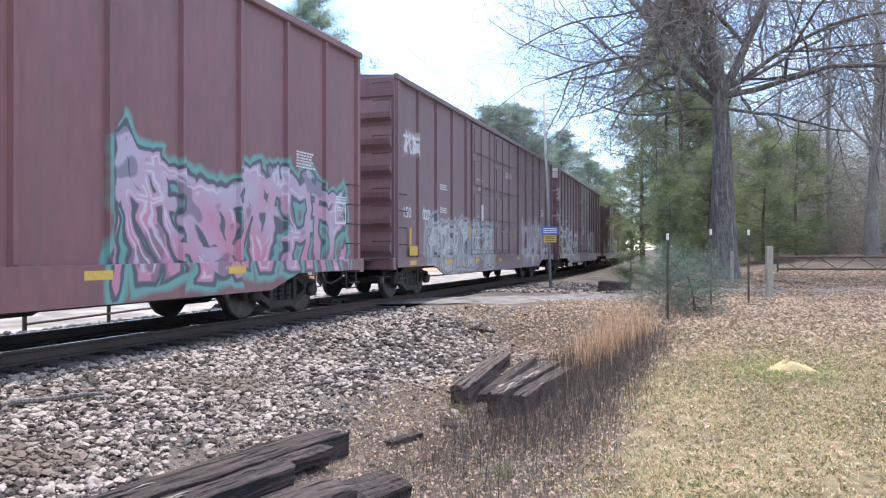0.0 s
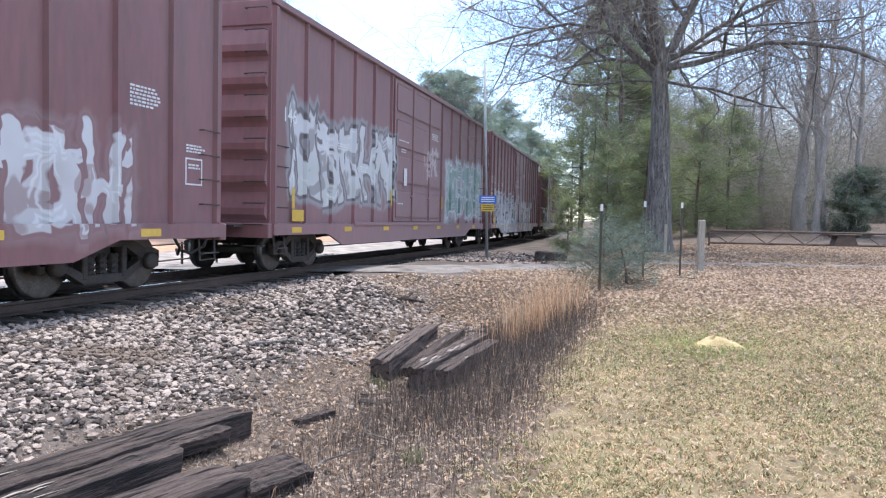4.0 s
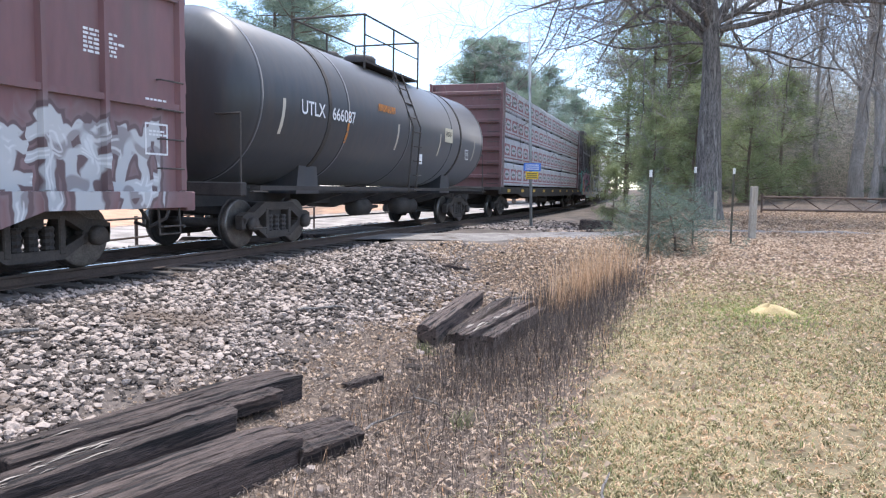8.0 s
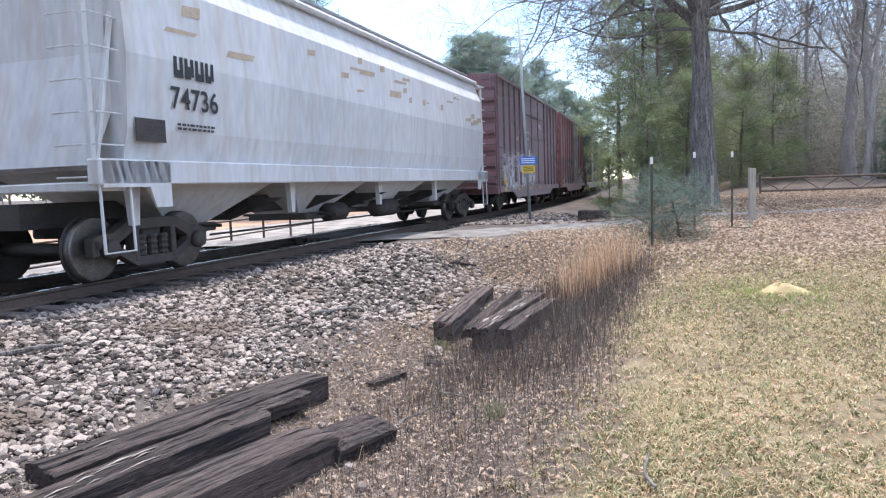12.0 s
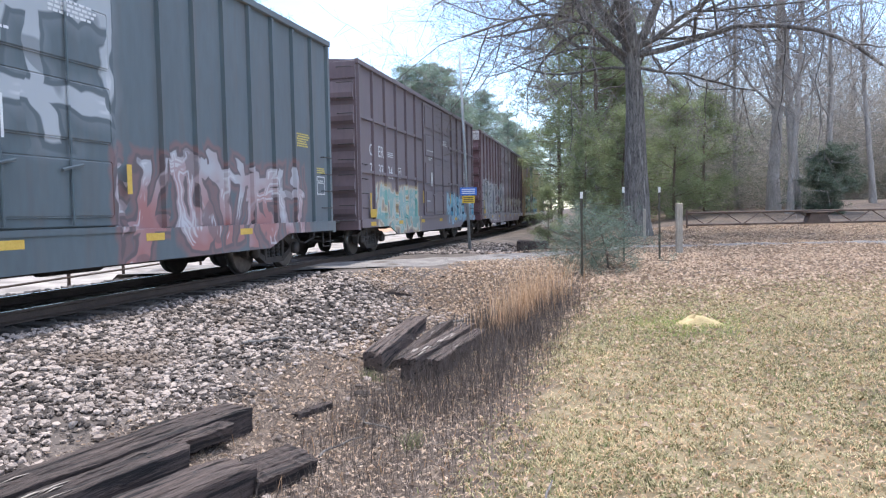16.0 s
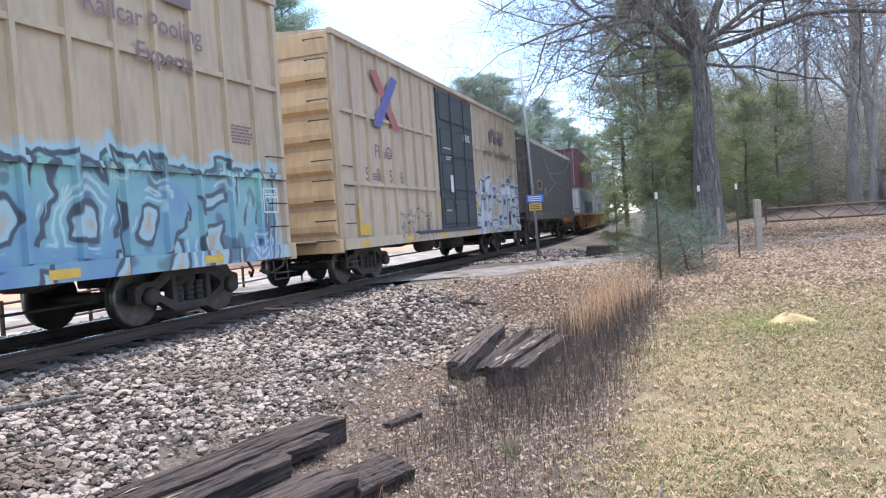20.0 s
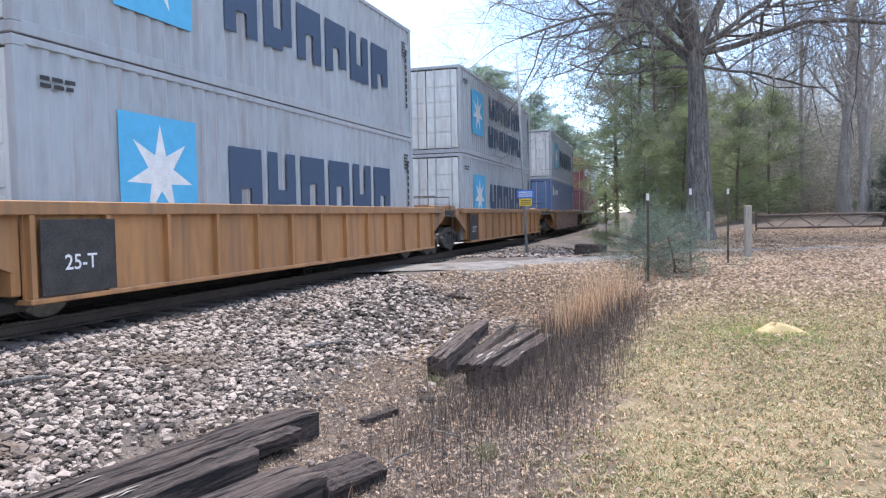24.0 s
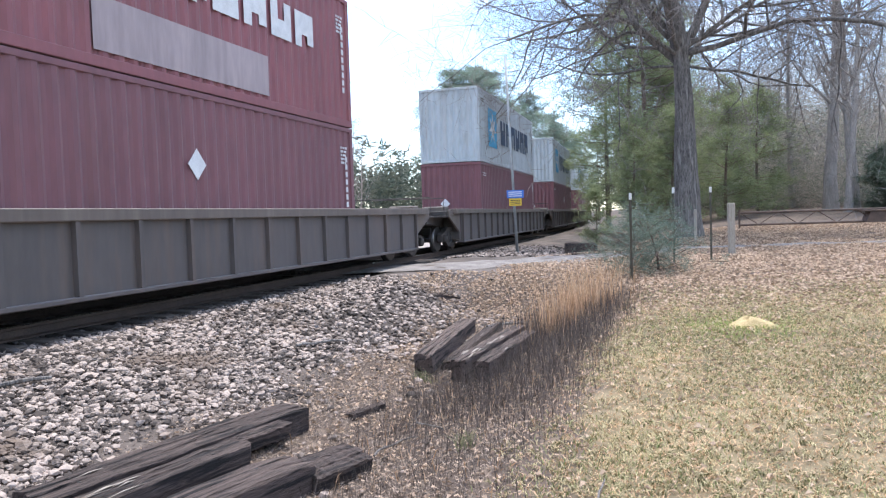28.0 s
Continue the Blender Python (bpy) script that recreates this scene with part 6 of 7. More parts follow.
def bare_tree(name, height, r, seed, par, label, at, group="", split=False, limbs=()):
    """A leafless tree: trunk, crown; a near one has each main limb as a part."""
    rng = random.Random(seed)
    t = thing(name, None, None, label, "tree", at, group)
    p, way, L = Vector((0, 0, -0.15)), Vector((rng.uniform(-0.03, 0.03), rng.uniform(-0.03, 0.03), 1)), height * par["bole"]
    segs = par["segs"][0]
    pts, rad = [p.copy()], [r * 1.25]
    for i in range(segs):
        way = (way + Vector((rng.gauss(0, 1), rng.gauss(0, 1), 0.3)) * par["stem"]).normalized()
        pts.append(pts[-1] + way * L / segs)
        rad.append(r * (1 - (i + 1) / segs * (1 - par["taper"])))
    part("trunk", Shape().tube(pts, rad, 14 if split else 8, cap=False), BARK if split else PALE_BARK, t, smooth=True)
    crown, n = Shape(), len(limbs) or par["kids"][0]
    for k in range(n):
        q = par["from"][0] + (1 - par["from"][0]) * (k + rng.random() * 0.8) / n if k < n - 2 else 1.0
        i = min(int(q * segs), segs - 1)
        start = pts[i].lerp(pts[i + 1], min(1, q * segs - i))
        turn = k * 2.4 + rng.uniform(-0.5, 0.5)
        tilt = radians(rng.uniform(*par["angle"]) * (0.4 if k >= n - 2 else 1.0))
        nw = Vector((math.cos(turn) * math.sin(tilt), math.sin(turn) * math.sin(tilt), math.cos(tilt)))
        if limbs:
            z, nw, reach, thick = limbs[k][0], Vector(limbs[k][1]).normalized(), limbs[k][2], limbs[k][3]
            i = min(segs - 1, max(0, int((z + 0.15) / L * segs)))
            limb = Shape()
            grow([limb, limb, crown], pts[i].lerp(pts[i + 1], min(1.0, (z + 0.15) / L * segs - i)), nw, reach, thick, 1, rng, dict(par, lift=[0, 0.02 if abs(nw.z) < 0.6 else 0.08, 0.05, 0.03, 0.02]))
            part("limb", limb, BARK, t, smooth=True)
            continue
        limb = Shape()
        grow([limb, limb, crown], start, nw, L * par["reach"] * rng.uniform(0.75, 1.15), rad[i] * (rng.uniform(0.24, 0.40) if k < n - 2 else 0.8), 1, rng, par)
        if split:
            part("limb", limb, BARK, t, smooth=True)
        else:
            crown.add(limb.v, limb.f)
    part("crown", crown, TWIG if split else PALE_BARK, t, "fine bare twigs" if split else "")
    return t


OAK = dict(depth=5, kids=[18, 9, 6, 5, 4], segs=[8, 7, 5, 4, 3, 2], wild=0.16, lift=[0.02, 0.10, 0.05, 0.03, 0.02], taper=0.5, angle=(46, 82), shrink=0.84, min=0.0075, bole=0.43, stem=0.02, reach=0.84)
OAK["from"] = [0.63, 0.2, 0.2, 0.15]
# height on the trunk, way, length, thickness
OAK_LIMBS = [(7.1, (0.05, -0.04, 1.0), 9.0, 0.33), (6.9, (-0.1, -0.62, 1.0), 8.5, 0.18), (7.0, (-0.25, -1.0, 0.28), 9.0, 0.12), (6.6, (0.1, 0.85, 0.75), 8.5, 0.15), (6.5, (-0.3, 1.0, 0.0), 4.8, 0.06),
             (6.6, (0.2, -1.0, -0.12), 5.0, 0.065), (7.0, (-1.0, 0.25, 0.45), 6.0, 0.10), (7.0, (1.0, -0.3, 0.5), 6.0, 0.10), (7.1, (0.4, 0.7, 1.0), 8.0, 0.13), (7.2, (-0.4, -0.9, 0.7), 7.5, 0.10), (6.9, (-0.6, 0.9, 0.30), 7.5, 0.08),
             (7.25, (0.5, -0.9, 0.5), 7.5, 0.09), (7.25, (-0.7, 0.5, 0.8), 7.0, 0.10), (7.25, (0.2, 1.0, 0.22), 7.5, 0.08), (7.2, (-0.2, 1.0, 0.55), 8.0, 0.09)]
SLIM = dict(depth=4, kids=[14, 5, 4, 4], segs=[8, 5, 4, 3, 2], wild=0.09, lift=[0.02, 0.10, 0.06, 0.03], taper=0.3, angle=(25, 62), shrink=0.74, min=0.008, bole=0.8, stem=0.03, reach=0.36)
SLIM["from"] = [0.32, 0.2, 0.15, 0.1]


def tuft(sh, c, size, n, rng, droop=0.0, wide=0.05):
    """A clump of narrow blades that point all ways."""
    for _ in range(n):
        d = Vector((rng.gauss(0, 1), rng.gauss(0, 1), rng.gauss(0.15, 0.7) - droop)).normalized()
        s = d.orthogonal().normalized()
        s.rotate(Matrix.Rotation(rng.uniform(0, 6.28), 3, d))
        a = c + Vector((rng.gauss(0, 1), rng.gauss(0, 1), rng.gauss(0, 1))) * size * 0.25
        w = size * wide * rng.uniform(0.7, 1.4)
        sh.add([a - s * w, a + s * w, a + d * size * rng.uniform(0.6, 1.1)], [(0, 1, 2)])


def pine(height, r, crown_from, spread, seed, clumps=9, blades=12, size=0.55, needle=None, wide=0.024, each=(2, 3, 3)):
    """Meshes of a conifer: trunk, boughs, needles."""
    rng = random.Random(seed)
    trunk, boughs, leaf = Shape(), Shape(), Shape()
    pts = [Vector((0.25 * math.sin(q * 2 + seed), 0.25 * math.cos(q * 1.7 + seed), 0)) * q + Vector((0, 0, height * q - 0.15 * (q == 0))) for q in np.linspace(0, 1, 9)]
    trunk.tube(pts, [r * (1 - 0.88 * q) for q in np.linspace(0, 1, 9)], 9, cap=False)
    z = height * crown_from
    while z < height * 0.99:
        q = (z - height * crown_from) / (height * (1 - crown_from))
        reach = spread * (1 - q) ** 0.5 * (0.45 + 0.55 * min(1, q * 3 + 0.3)) + 0.25
        for _ in range(rng.choice(each)):
            a, L = rng.uniform(0, 6.283), reach * rng.uniform(0.55, 1.1)
            base = Vector((0, 0, z + rng.uniform(-0.3, 0.3)))
            i = min(7, int(base.z / height * 8))
            base.xy = pts[i].lerp(pts[i + 1], base.z / height * 8 - i).xy
            tip = base + Vector((math.cos(a), math.sin(a), rng.uniform(0.0, 0.45) - 0.1)) * L
            mid = base.lerp(tip, 0.5) + Vector((0, 0, rng.uniform(-0.2, 0.15)))
            boughs.tube([base, mid, tip], [0.05 * r / 0.25, 0.035 * r / 0.25, 0.01], 4, cap=False)
            for k in range(clumps):
                f = rng.uniform(0.3, 1.05)
                c = base.lerp(mid, f * 2) if f < 0.5 else mid.lerp(tip, f * 2 - 1)
                tuft(leaf, c + Vector((rng.gauss(0, 0.3), rng.gauss(0, 0.3), rng.gauss(0.05, 0.22))) * (0.45 + L * 0.20), size, blades, rng, wide=wide)
        z += height * (1 - crown_from) / 16 * rng.uniform(0.6, 1.2)
    return trunk.mesh("trunk", PINE_BARK, True), boughs.mesh("branching", PINE_BARK), leaf.mesh("needles", needle or NEEDLES)


def plant_pine(name, meshes, at, label, group=""):
    t = thing(name, None, None, label, "tree", at, group)
    for nm, me in zip(("trunk", "branching", "needles"), meshes):
        part(nm, me, None, t)
    return t


def gz(x, y):
    return float(ground_z(x, y))


def build_trees():
    bare_tree("oak_tree", 17.0, 0.54, 12, OAK, "large leafless oak with rough grey bark and spreading limbs", pose(29.0, 0.05, gz(29, 0)), split=True, limbs=OAK_LIMBS)
    # tall loblolly pines by the far curve and across the track
    tall = [pine(22, 0.28, 0.46, 5.8, 31, 17, 17, 0.70, wide=0.03, each=(3, 4, 4)), pine(25, 0.32, 0.50, 6.2, 32, 17, 17, 0.70, wide=0.03, each=(3, 4, 4)), pine(19, 0.25, 0.38, 5.4, 33, 17, 17, 0.68, wide=0.03, each=(3, 4, 4))]
    for i, (x, y, k, sc) in enumerate(((89, 24.5, 0, 0.92), (94, 20.5, 2, 0.92), (102, 18.0, 2, 0.82), (110, 19.5, 0, 0.7), (88, 28.6, 2, 1.05), (96, 30.6, 0, 0.9), (72, 2.5, 1, 0.62), (92, 26.5, 1, 0.84), (97, 23.5, 2, 0.9), (106, 16.0, 2, 0.66), (84, 22.0, 2, 0.8),
                                       (40, 24.8, 1, 0.72), (43, 28.4, 0, 0.8), (50, 31, 2, 0.9), (60, 42, 2, 0.8), (118, 14, 1, 0.6))):
        plant_pine("pine_tree", tall[k], pose(x, y, gz(x, y), 0, 0, 77 * i) @ Matrix.Diagonal((sc * 1.3, sc * 1.3, sc, 1)), "tall pine with an open crown of blue-green needles", "tall pines")
    young = [pine(9, 0.12, 0.10, 3.0, 41, 11, 20, 0.5, YOUNG), pine(14, 0.17, 0.16, 4.3, 42, 10, 20, 0.55, YOUNG, each=(3, 4, 4)), pine(6, 0.10, 0.03, 2.6, 43, 12, 20, 0.42, YOUNG)]
    for i, (x, y, k, sc) in enumerate(((46, 2.5, 1, 1.25), (40, 2.9, 0, 0.7), (54, 2.0, 1, 1.3), (60, 3.4, 1, 1.0), (39, 0.9, 2, 1.0), (40, -1.8, 2, 1.0), (43, -3.6, 2, 1.1), (48, 1.4, 0, 1.1), (60, 0.5, 1, 0.9), (50, -2.2, 0, 0.9), (36, 4.4, 2, 0.5), (47, 3.6, 1, 1.2), (57, 6.0, 1, 1.25))):
        plant_pine("young_pine", young[k], pose(x, y, gz(x, y), 0, 0, 50 * i) @ Matrix.Scale(sc, 4), "young pine with soft yellow-green foliage", "young pines")
    # bare woods on the rise
    kinds = [bare_tree("bare_tree", 17, 0.20, 50 + i, SLIM, "slim leafless hardwood at the edge of the woods", pose(*p), "bare hardwoods") for i, p in enumerate(((44, -10.0, gz(44, -10)), (50, -14.0, gz(50, -14)), (41.0, -7.6, gz(41.0, -7.6))))]
    bare_tree("bare_tree", 19, 0.36, 71, SLIM, "stout leafless hardwood at the edge of the woods", pose(43.5, -7.25, gz(43.5, -7.25)), "bare hardwoods")
    bare_tree("bare_tree", 18, 0.29, 74, SLIM, "pale leafless hardwood beside the stout one", pose(42.5, -8.15, gz(42.5, -8.15)), "bare hardwoods")
    rng = random.Random(8)
    for i in range(52):
        x = rng.uniform(46, 95)
        y = -x * rng.uniform(0.03, 0.62) + rng.uniform(-2, 2)
        if y < -0.22 * x and x < 66:
            x, y = x + 22, y - 5
        copy_thing(kinds[i % 3], pose(x, y, gz(x, y) - 0.1, 0, 0, rng.uniform(0, 360)) @ Matrix.Scale(rng.uniform(0.6, 1.0), 4))
    for i in range(10):
        x, y = rng.uniform(70, 110), rng.uniform(-4, 8)
        copy_thing(kinds[i % 3], pose(x, y, gz(x, y) - 0.1, 0, 0, rng.uniform(0, 360)) @ Matrix.Scale(rng.uniform(0.5, 0.8), 4))
    for i in range(18):
        a, d = radians(rng.uniform(24, 75)), rng.uniform(85, 125)
        x, y = d * math.cos(a), d * math.sin(a)
        if i % 2:
            copy_thing(kinds[i % 3], pose(x, y, gz(x, y) - 0.1, 0, 0, rng.uniform(0, 360)) @ Matrix.Scale(rng.uniform(0.6, 0.9), 4))
        else:
            plant_pine("pine_tree", tall[i % 3], pose(x, y, gz(x, y), 0, 0, 31 * i) @ Matrix.Scale(rng.uniform(0.55, 0.75), 4), "tall pine with an open crown of blue-green needles", "tall pines")
    holly = pine(3.7, 0.08, 0.03, 2.0, 44, 30, 16, 0.28, CEDAR, 0.05)
    plant_pine("holly_bush", holly, pose(41, -9.6, gz(41, -9.6)) @ Matrix.Scale(0.86, 4), "dark evergreen holly at the wood's edge")
    # undergrowth at the foot of the woods
    brush, leafy = Shape(), Shape()
    for i in range(22000):
        x = rng.uniform(45, 90)
        y = -x * rng.uniform(-0.05, 0.66) + rng.uniform(-1, 1)
        if abs(float(track_y(x)) - y) < 4 or (y < -0.22 * x and x < 66):
            continue
        c = Vector((x, y, gz(x, y) + rng.random() ** 1.6 * (5.2 + 0.07 * (x - 45))))
        tuft(brush if i % 3 else leafy, c, rng.uniform(0.9, 1.9), 12, rng, wide=0.008)
    for i in range(10000):
        x = rng.uniform(58, 98)
        y = -x * rng.uniform(-0.02, 0.64)
        tuft(brush, Vector((x, y, gz(x, y) + rng.uniform(2.5, 12.5))), rng.uniform(1.4, 2.6), 10, rng, wide=0.005)
    thing("undergrowth", brush, BRUSH, "tangle of dry brown brush at the wood's edge", "undergrowth", kind="stuff")
    thing("evergreen_undergrowth", leafy, CEDAR, "dark evergreen thicket at the wood's edge", "undergrowth", kind="stuff")
    # far woods all round
    far = Shape()
    for i in range(15000):
        a = rng.uniform(-0.9, 1.4) if i % 4 else rng.uniform(0, 6.283)
        d = rng.uniform(125, 230)
        x, y = d * math.cos(a), d * math.sin(a)
        if abs(float(track_y(x)) - y) < 9 and d < 185:
            continue
        tuft(far, Vector((x, y, rng.uniform(0, 1) ** 0.7 * rng.uniform(7, 15) + 1.2)), rng.uniform(1.2, 2.4), 11, rng, wide=0.10)
    thing("far_woods", far, FAR_WOOD, "distant mixed woods round the clearing", "woods", kind="stuff")


build_trees()


# ---- ground cover ----
STRAW = leafy(grain("straw_grass", (0.12, 0.11, 0.045), (0.63, 0.55, 0.33), 0.85, 1.0, island=0.9), 0.35)
GREEN_GRASS = leafy(grain("green_grass", (0.15, 0.19, 0.06), (0.36, 0.40, 0.17), 0.8, 2.0, island=0.6), 0.35)
WEED = leafy(grain("grey_weed_stems", (0.048, 0.039, 0.033), (0.18, 0.145, 0.122), 0.9, 2.0, island=0.7), 0.12)
SEDGE = leafy(grain("broomsedge", (0.42, 0.25, 0.13), (0.80, 0.56, 0.36), 0.85, 2.0, island=0.8), 0.35)
LITTER = leafy(grain("stem_litter", (0.06, 0.043, 0.034), (0.46, 0.37, 0.30), 0.9, 2.0, island=0.9), 0.2)
LEAF = leafy(grain("fallen_leaf", (0.24, 0.17, 0.12), (0.60, 0.46, 0.34), 0.85, 3.0, island=0.9), 0.35)


def blades(spots, height, width, lean, seed):
    """Bent blades, each of two pieces, one mesh."""
    rng = np.random.default_rng(seed)
    p = np.asarray(spots, float)
    n = len(p)
    a, b = rng.uniform(0, 6.283, n), rng.uniform(0, 6.283, n)
    h = height * rng.uniform(0.55, 1.15, n) if np.isscalar(height) else height
    tip = np.stack([np.cos(a), np.sin(a), np.zeros(n)], -1) * (h * rng.uniform(0.2, 1.0, n) * lean)[:, None]
    s = np.stack([np.cos(b), np.sin(b), np.zeros(n)], -1) * width * rng.uniform(0.7, 1.3, n)[:, None] / 2
    up = np.zeros((n, 3))
    up[:, 2] = h
    v = np.stack([p - s, p + s, p + up * 0.6 + tip * 0.35 + s * 0.7, p + up * 0.6 + tip * 0.35 - s * 0.7, p + up * np.sqrt(np.clip(1 - lean * lean * 0.3, 0.2, 1)) + tip], 1).reshape(-1, 3)
    k = 5 * np.arange(n)
    f = [(int(q), int(q) + 1, int(q) + 2, int(q) + 3) for q in k] + [(int(q) + 3, int(q) + 2, int(q) + 4) for q in k]
    sh = Shape()
    sh.v, sh.f = v.tolist(), f
    return sh


def scatter(n, x0, x1, y0, y1, keep, seed, near=0.0):
    """Random places on the earth, thinner with distance where near is set, kept by a chance."""
    rng = np.random.default_rng(seed)
    edge = x0 - (1.7 if near else 0.0)
    n = int(n * (1.14 if near else 1.0))
    q = rng.uniform(0, 1, n)
    x = edge + (x1 - edge) * q ** (1 + near)
    y = rng.uniform(y0, y1, n)
    ok = rng.uniform(0, 1, n) < keep(x, y)
    if near:
        ok &= rng.uniform(0, 1, n) < smooth_step(edge, x0 + 0.2, x)
    x, y = x[ok], y[ok]
    return np.stack([x, y, ground_z(x, y)], -1)


def build_cover():
    w_of = lambda x, y: track_y(x) - y
    # ballast: a packed skin of stones on the shoulder, thinning towards the ditch
    rng = np.random.default_rng(21)
    for nm, x0, x1, step, lo, hi, seed in (("ballast", -9.0, 2.0, 0.10, 0.08, 0.13, 7), ("ballast", 2.0, 9.0, 0.050, 0.045, 0.105, 1), ("ballast", 2.0, 7.5, 0.040, 0.022, 0.045, 9), ("ballast", 9.0, 14.0, 0.07, 0.06, 0.11, 4), ("ballast", 14.0, 30.0, 0.11, 0.09, 0.15, 2)):
        gx, gw = np.meshgrid(np.arange(x0, x1, step), np.arange(1.25, 6.6, step))
        x = gx.ravel() + rng.uniform(-0.5, 0.5, gx.size) * step
        w = gw.ravel() + rng.uniform(-0.5, 0.5, gx.size) * step
        edge = 4.0 + 1.0 * smooth_step(8.0, 10.5, x) + 0.25 * np.sin(x * 2.3) + 0.15 * np.sin(x * 5.1 + w * 3)
        ok = rng.uniform(0, 1, x.size) < np.where(w < edge, 1.0, np.clip(0.40 - (w - edge) * 0.42, 0.035, 1))
        ok &= ~((x > 14.6 + 0.1 * w) & (x < 21.0))
        ok &= ~((x > 13.7 - 0.5 * (w - 3) + 0.2 * np.sin(w * 5)) & (x < 16) & (w > 2.5) & (rng.uniform(0, 1, x.size) < 0.93))
        x, w = x[ok], w[ok]
        y = track_y(x) - w
        z = ground_z(x, y) + rng.uniform(-0.01, 0.035, x.size)
        stones(np.stack([x, y, z], -1), lo, hi, BALLAST, nm, "pale crushed stone ballast on the track shoulder", seed)
    gx, gw = np.meshgrid(np.arange(1.5, 24, 0.11), np.arange(-2.6, 1.35, 0.11))
    x, w = gx.ravel() + rng.uniform(-0.04, 0.04, gx.size), gw.ravel() + rng.uniform(-0.04, 0.04, gx.size)
    y = track_y(x) - w
    stones(np.stack([x, y, np.full(x.size, -0.215) + rng.uniform(-0.02, 0.02, x.size)], -1), 0.08, 0.13, GRIME, "grimy_ballast", "oil-darkened ballast between the ties", 3)
    # lawn
    lawn = lambda x, y: np.clip(smooth_step(7.0, 8.3, w_of(x, y)) * (1 - smooth_step(9.5, 14.5, x + 0.45 * y)), 0, 1)
    patchy = lambda x, y: 0.55 + 0.45 * np.sin(x * 1.7 + np.sin(y * 2.3)) * np.sin(y * 1.9 + 0.5)
    rng3 = np.random.default_rng(31)
    heart = scatter(52000, 2.2, 15, -8, 2, lambda x, y: lawn(x, y) * (0.3 + 0.7 * patchy(x, y)), 31, 0.7)
    heart = np.concatenate([heart, scatter(16000, -7, 2.2, -8, 2, lambda x, y: lawn(x, y), 39), scatter(9000, 2.2, 22, -16, -8, lambda x, y: lawn(x, y), 40)])
    p = np.repeat(heart, 9, 0)
    p[:, :2] += rng3.normal(0, 0.016, (len(p), 2))
    thing("lawn_grass", blades(p, 0.045, 0.0080, 2.2, 41), STRAW, "short straw-coloured winter lawn grass in small tufts", "grass", kind="stuff")
    dead = scatter(150000, 2.2, 15, -8, 2, lambda x, y: lawn(x, y), 37, 0.8)
    thing("dead_grass", blades(dead + [0, 0, 0.012], 0.026, 0.0066, 3.6, 47), SEDGE, "pale dead grass stems lying in the lawn", "grass", kind="stuff")
    ring = lambda x, y: np.exp(-(((x - 9.05) / 0.9) ** 2 + ((y + 0.75) / 0.65) ** 2))
    thing("green_grass", blades(scatter(110000, 2.2, 15, -8, 2, lambda x, y: lawn(x, y) * np.clip(0.45 * patchy(x, y) + 0.9 * ring(x, y), 0, 1), 32, 0.45), 0.055, 0.007, 1.1, 42), GREEN_GRASS, "fresh green blades in the winter lawn", "grass", kind="stuff")
    fresh = leafy(grain("fresh_grass", (0.20, 0.28, 0.06), (0.42, 0.50, 0.17), 0.8, 2.0, island=0.6), 0.35)
    beside = lambda x, y: np.exp(-(((x - 9.0) / 0.65) ** 2 + ((y + 0.55) / 0.55) ** 2))
    thing("fresh_grass", blades(scatter(9000, 7.5, 10.6, -2.2, 0.9, beside, 51), 0.06, 0.008, 1.0, 52), fresh, "bright green grass round the sand mound", "grass", kind="stuff")
    # fallen leaves
    rng2 = np.random.default_rng(5)
    litter = lambda x, y: np.clip(0.10 * lawn(x, y) + smooth_step(6.6, 7.6, w_of(x, y)) * smooth_step(8.5, 13.5, x + 0.45 * y) + 0.44 * smooth_step(4.0, 4.8, w_of(x, y)) * (1 - smooth_step(7, 8, w_of(x, y))) + 0.45 * smooth_step(2.3, 3.0, w_of(x, y)) * (1 - smooth_step(7, 8, w_of(x, y))) * (x > 12.4) * (x < 15.5), 0, 1) * ~((np.abs(y + 2.05 * x - 44.5) < 2.6) & (y > 0.5))
    p = scatter(230000, 2.2, 34, -11, 6.0, litter, 33, 0.25)
    n = len(p)
    a, s = rng2.uniform(0, 6.283, n), rng2.uniform(0.015, 0.038, n) * (0.60 + 0.045 * np.clip(p[:, 0], 4, 16))
    d = np.stack([np.cos(a), np.sin(a), rng2.uniform(-0.5, 0.5, n)], -1) * s[:, None]
    e = np.stack([-np.sin(a), np.cos(a), rng2.uniform(-0.5, 0.5, n)], -1) * (s * 0.6)[:, None]
    c = p + np.array([0, 0, 0.02])
    lift = np.zeros((n, 3))
    lift[:, 2] = s * rng2.uniform(0.1, 0.7, n)
    v = np.stack([c - d, c - e + lift, c + d, c + e + lift], 1).reshape(-1, 3)
    sh = Shape()
    sh.v, sh.f = v.tolist(), [q for k in range(n) for q in ((4 * k, 4 * k + 1, 4 * k + 2), (4 * k, 4 * k + 2, 4 * k + 3))]
    thing("leaf_litter", sh, LEAF, "brown curled leaves strewn over the ground", "fallen leaves", kind="stuff")
    # straw and stem litter on the dirt between ballast and ditch
    dirt = lambda x, y: np.clip(smooth_step(3.8 - 1.3 * (x > 12.3), 4.6 - 1.3 * (x > 12.3), w_of(x, y)) * (1 - smooth_step(6.9, 7.6, w_of(x, y))), 0, 1)
    p = np.concatenate([scatter(140000, 2.6, 14.5, 0.8, 5.6, dirt, 38, 0.3), scatter(9000, -7, 2.6, 0.8, 5.0, dirt, 49)])
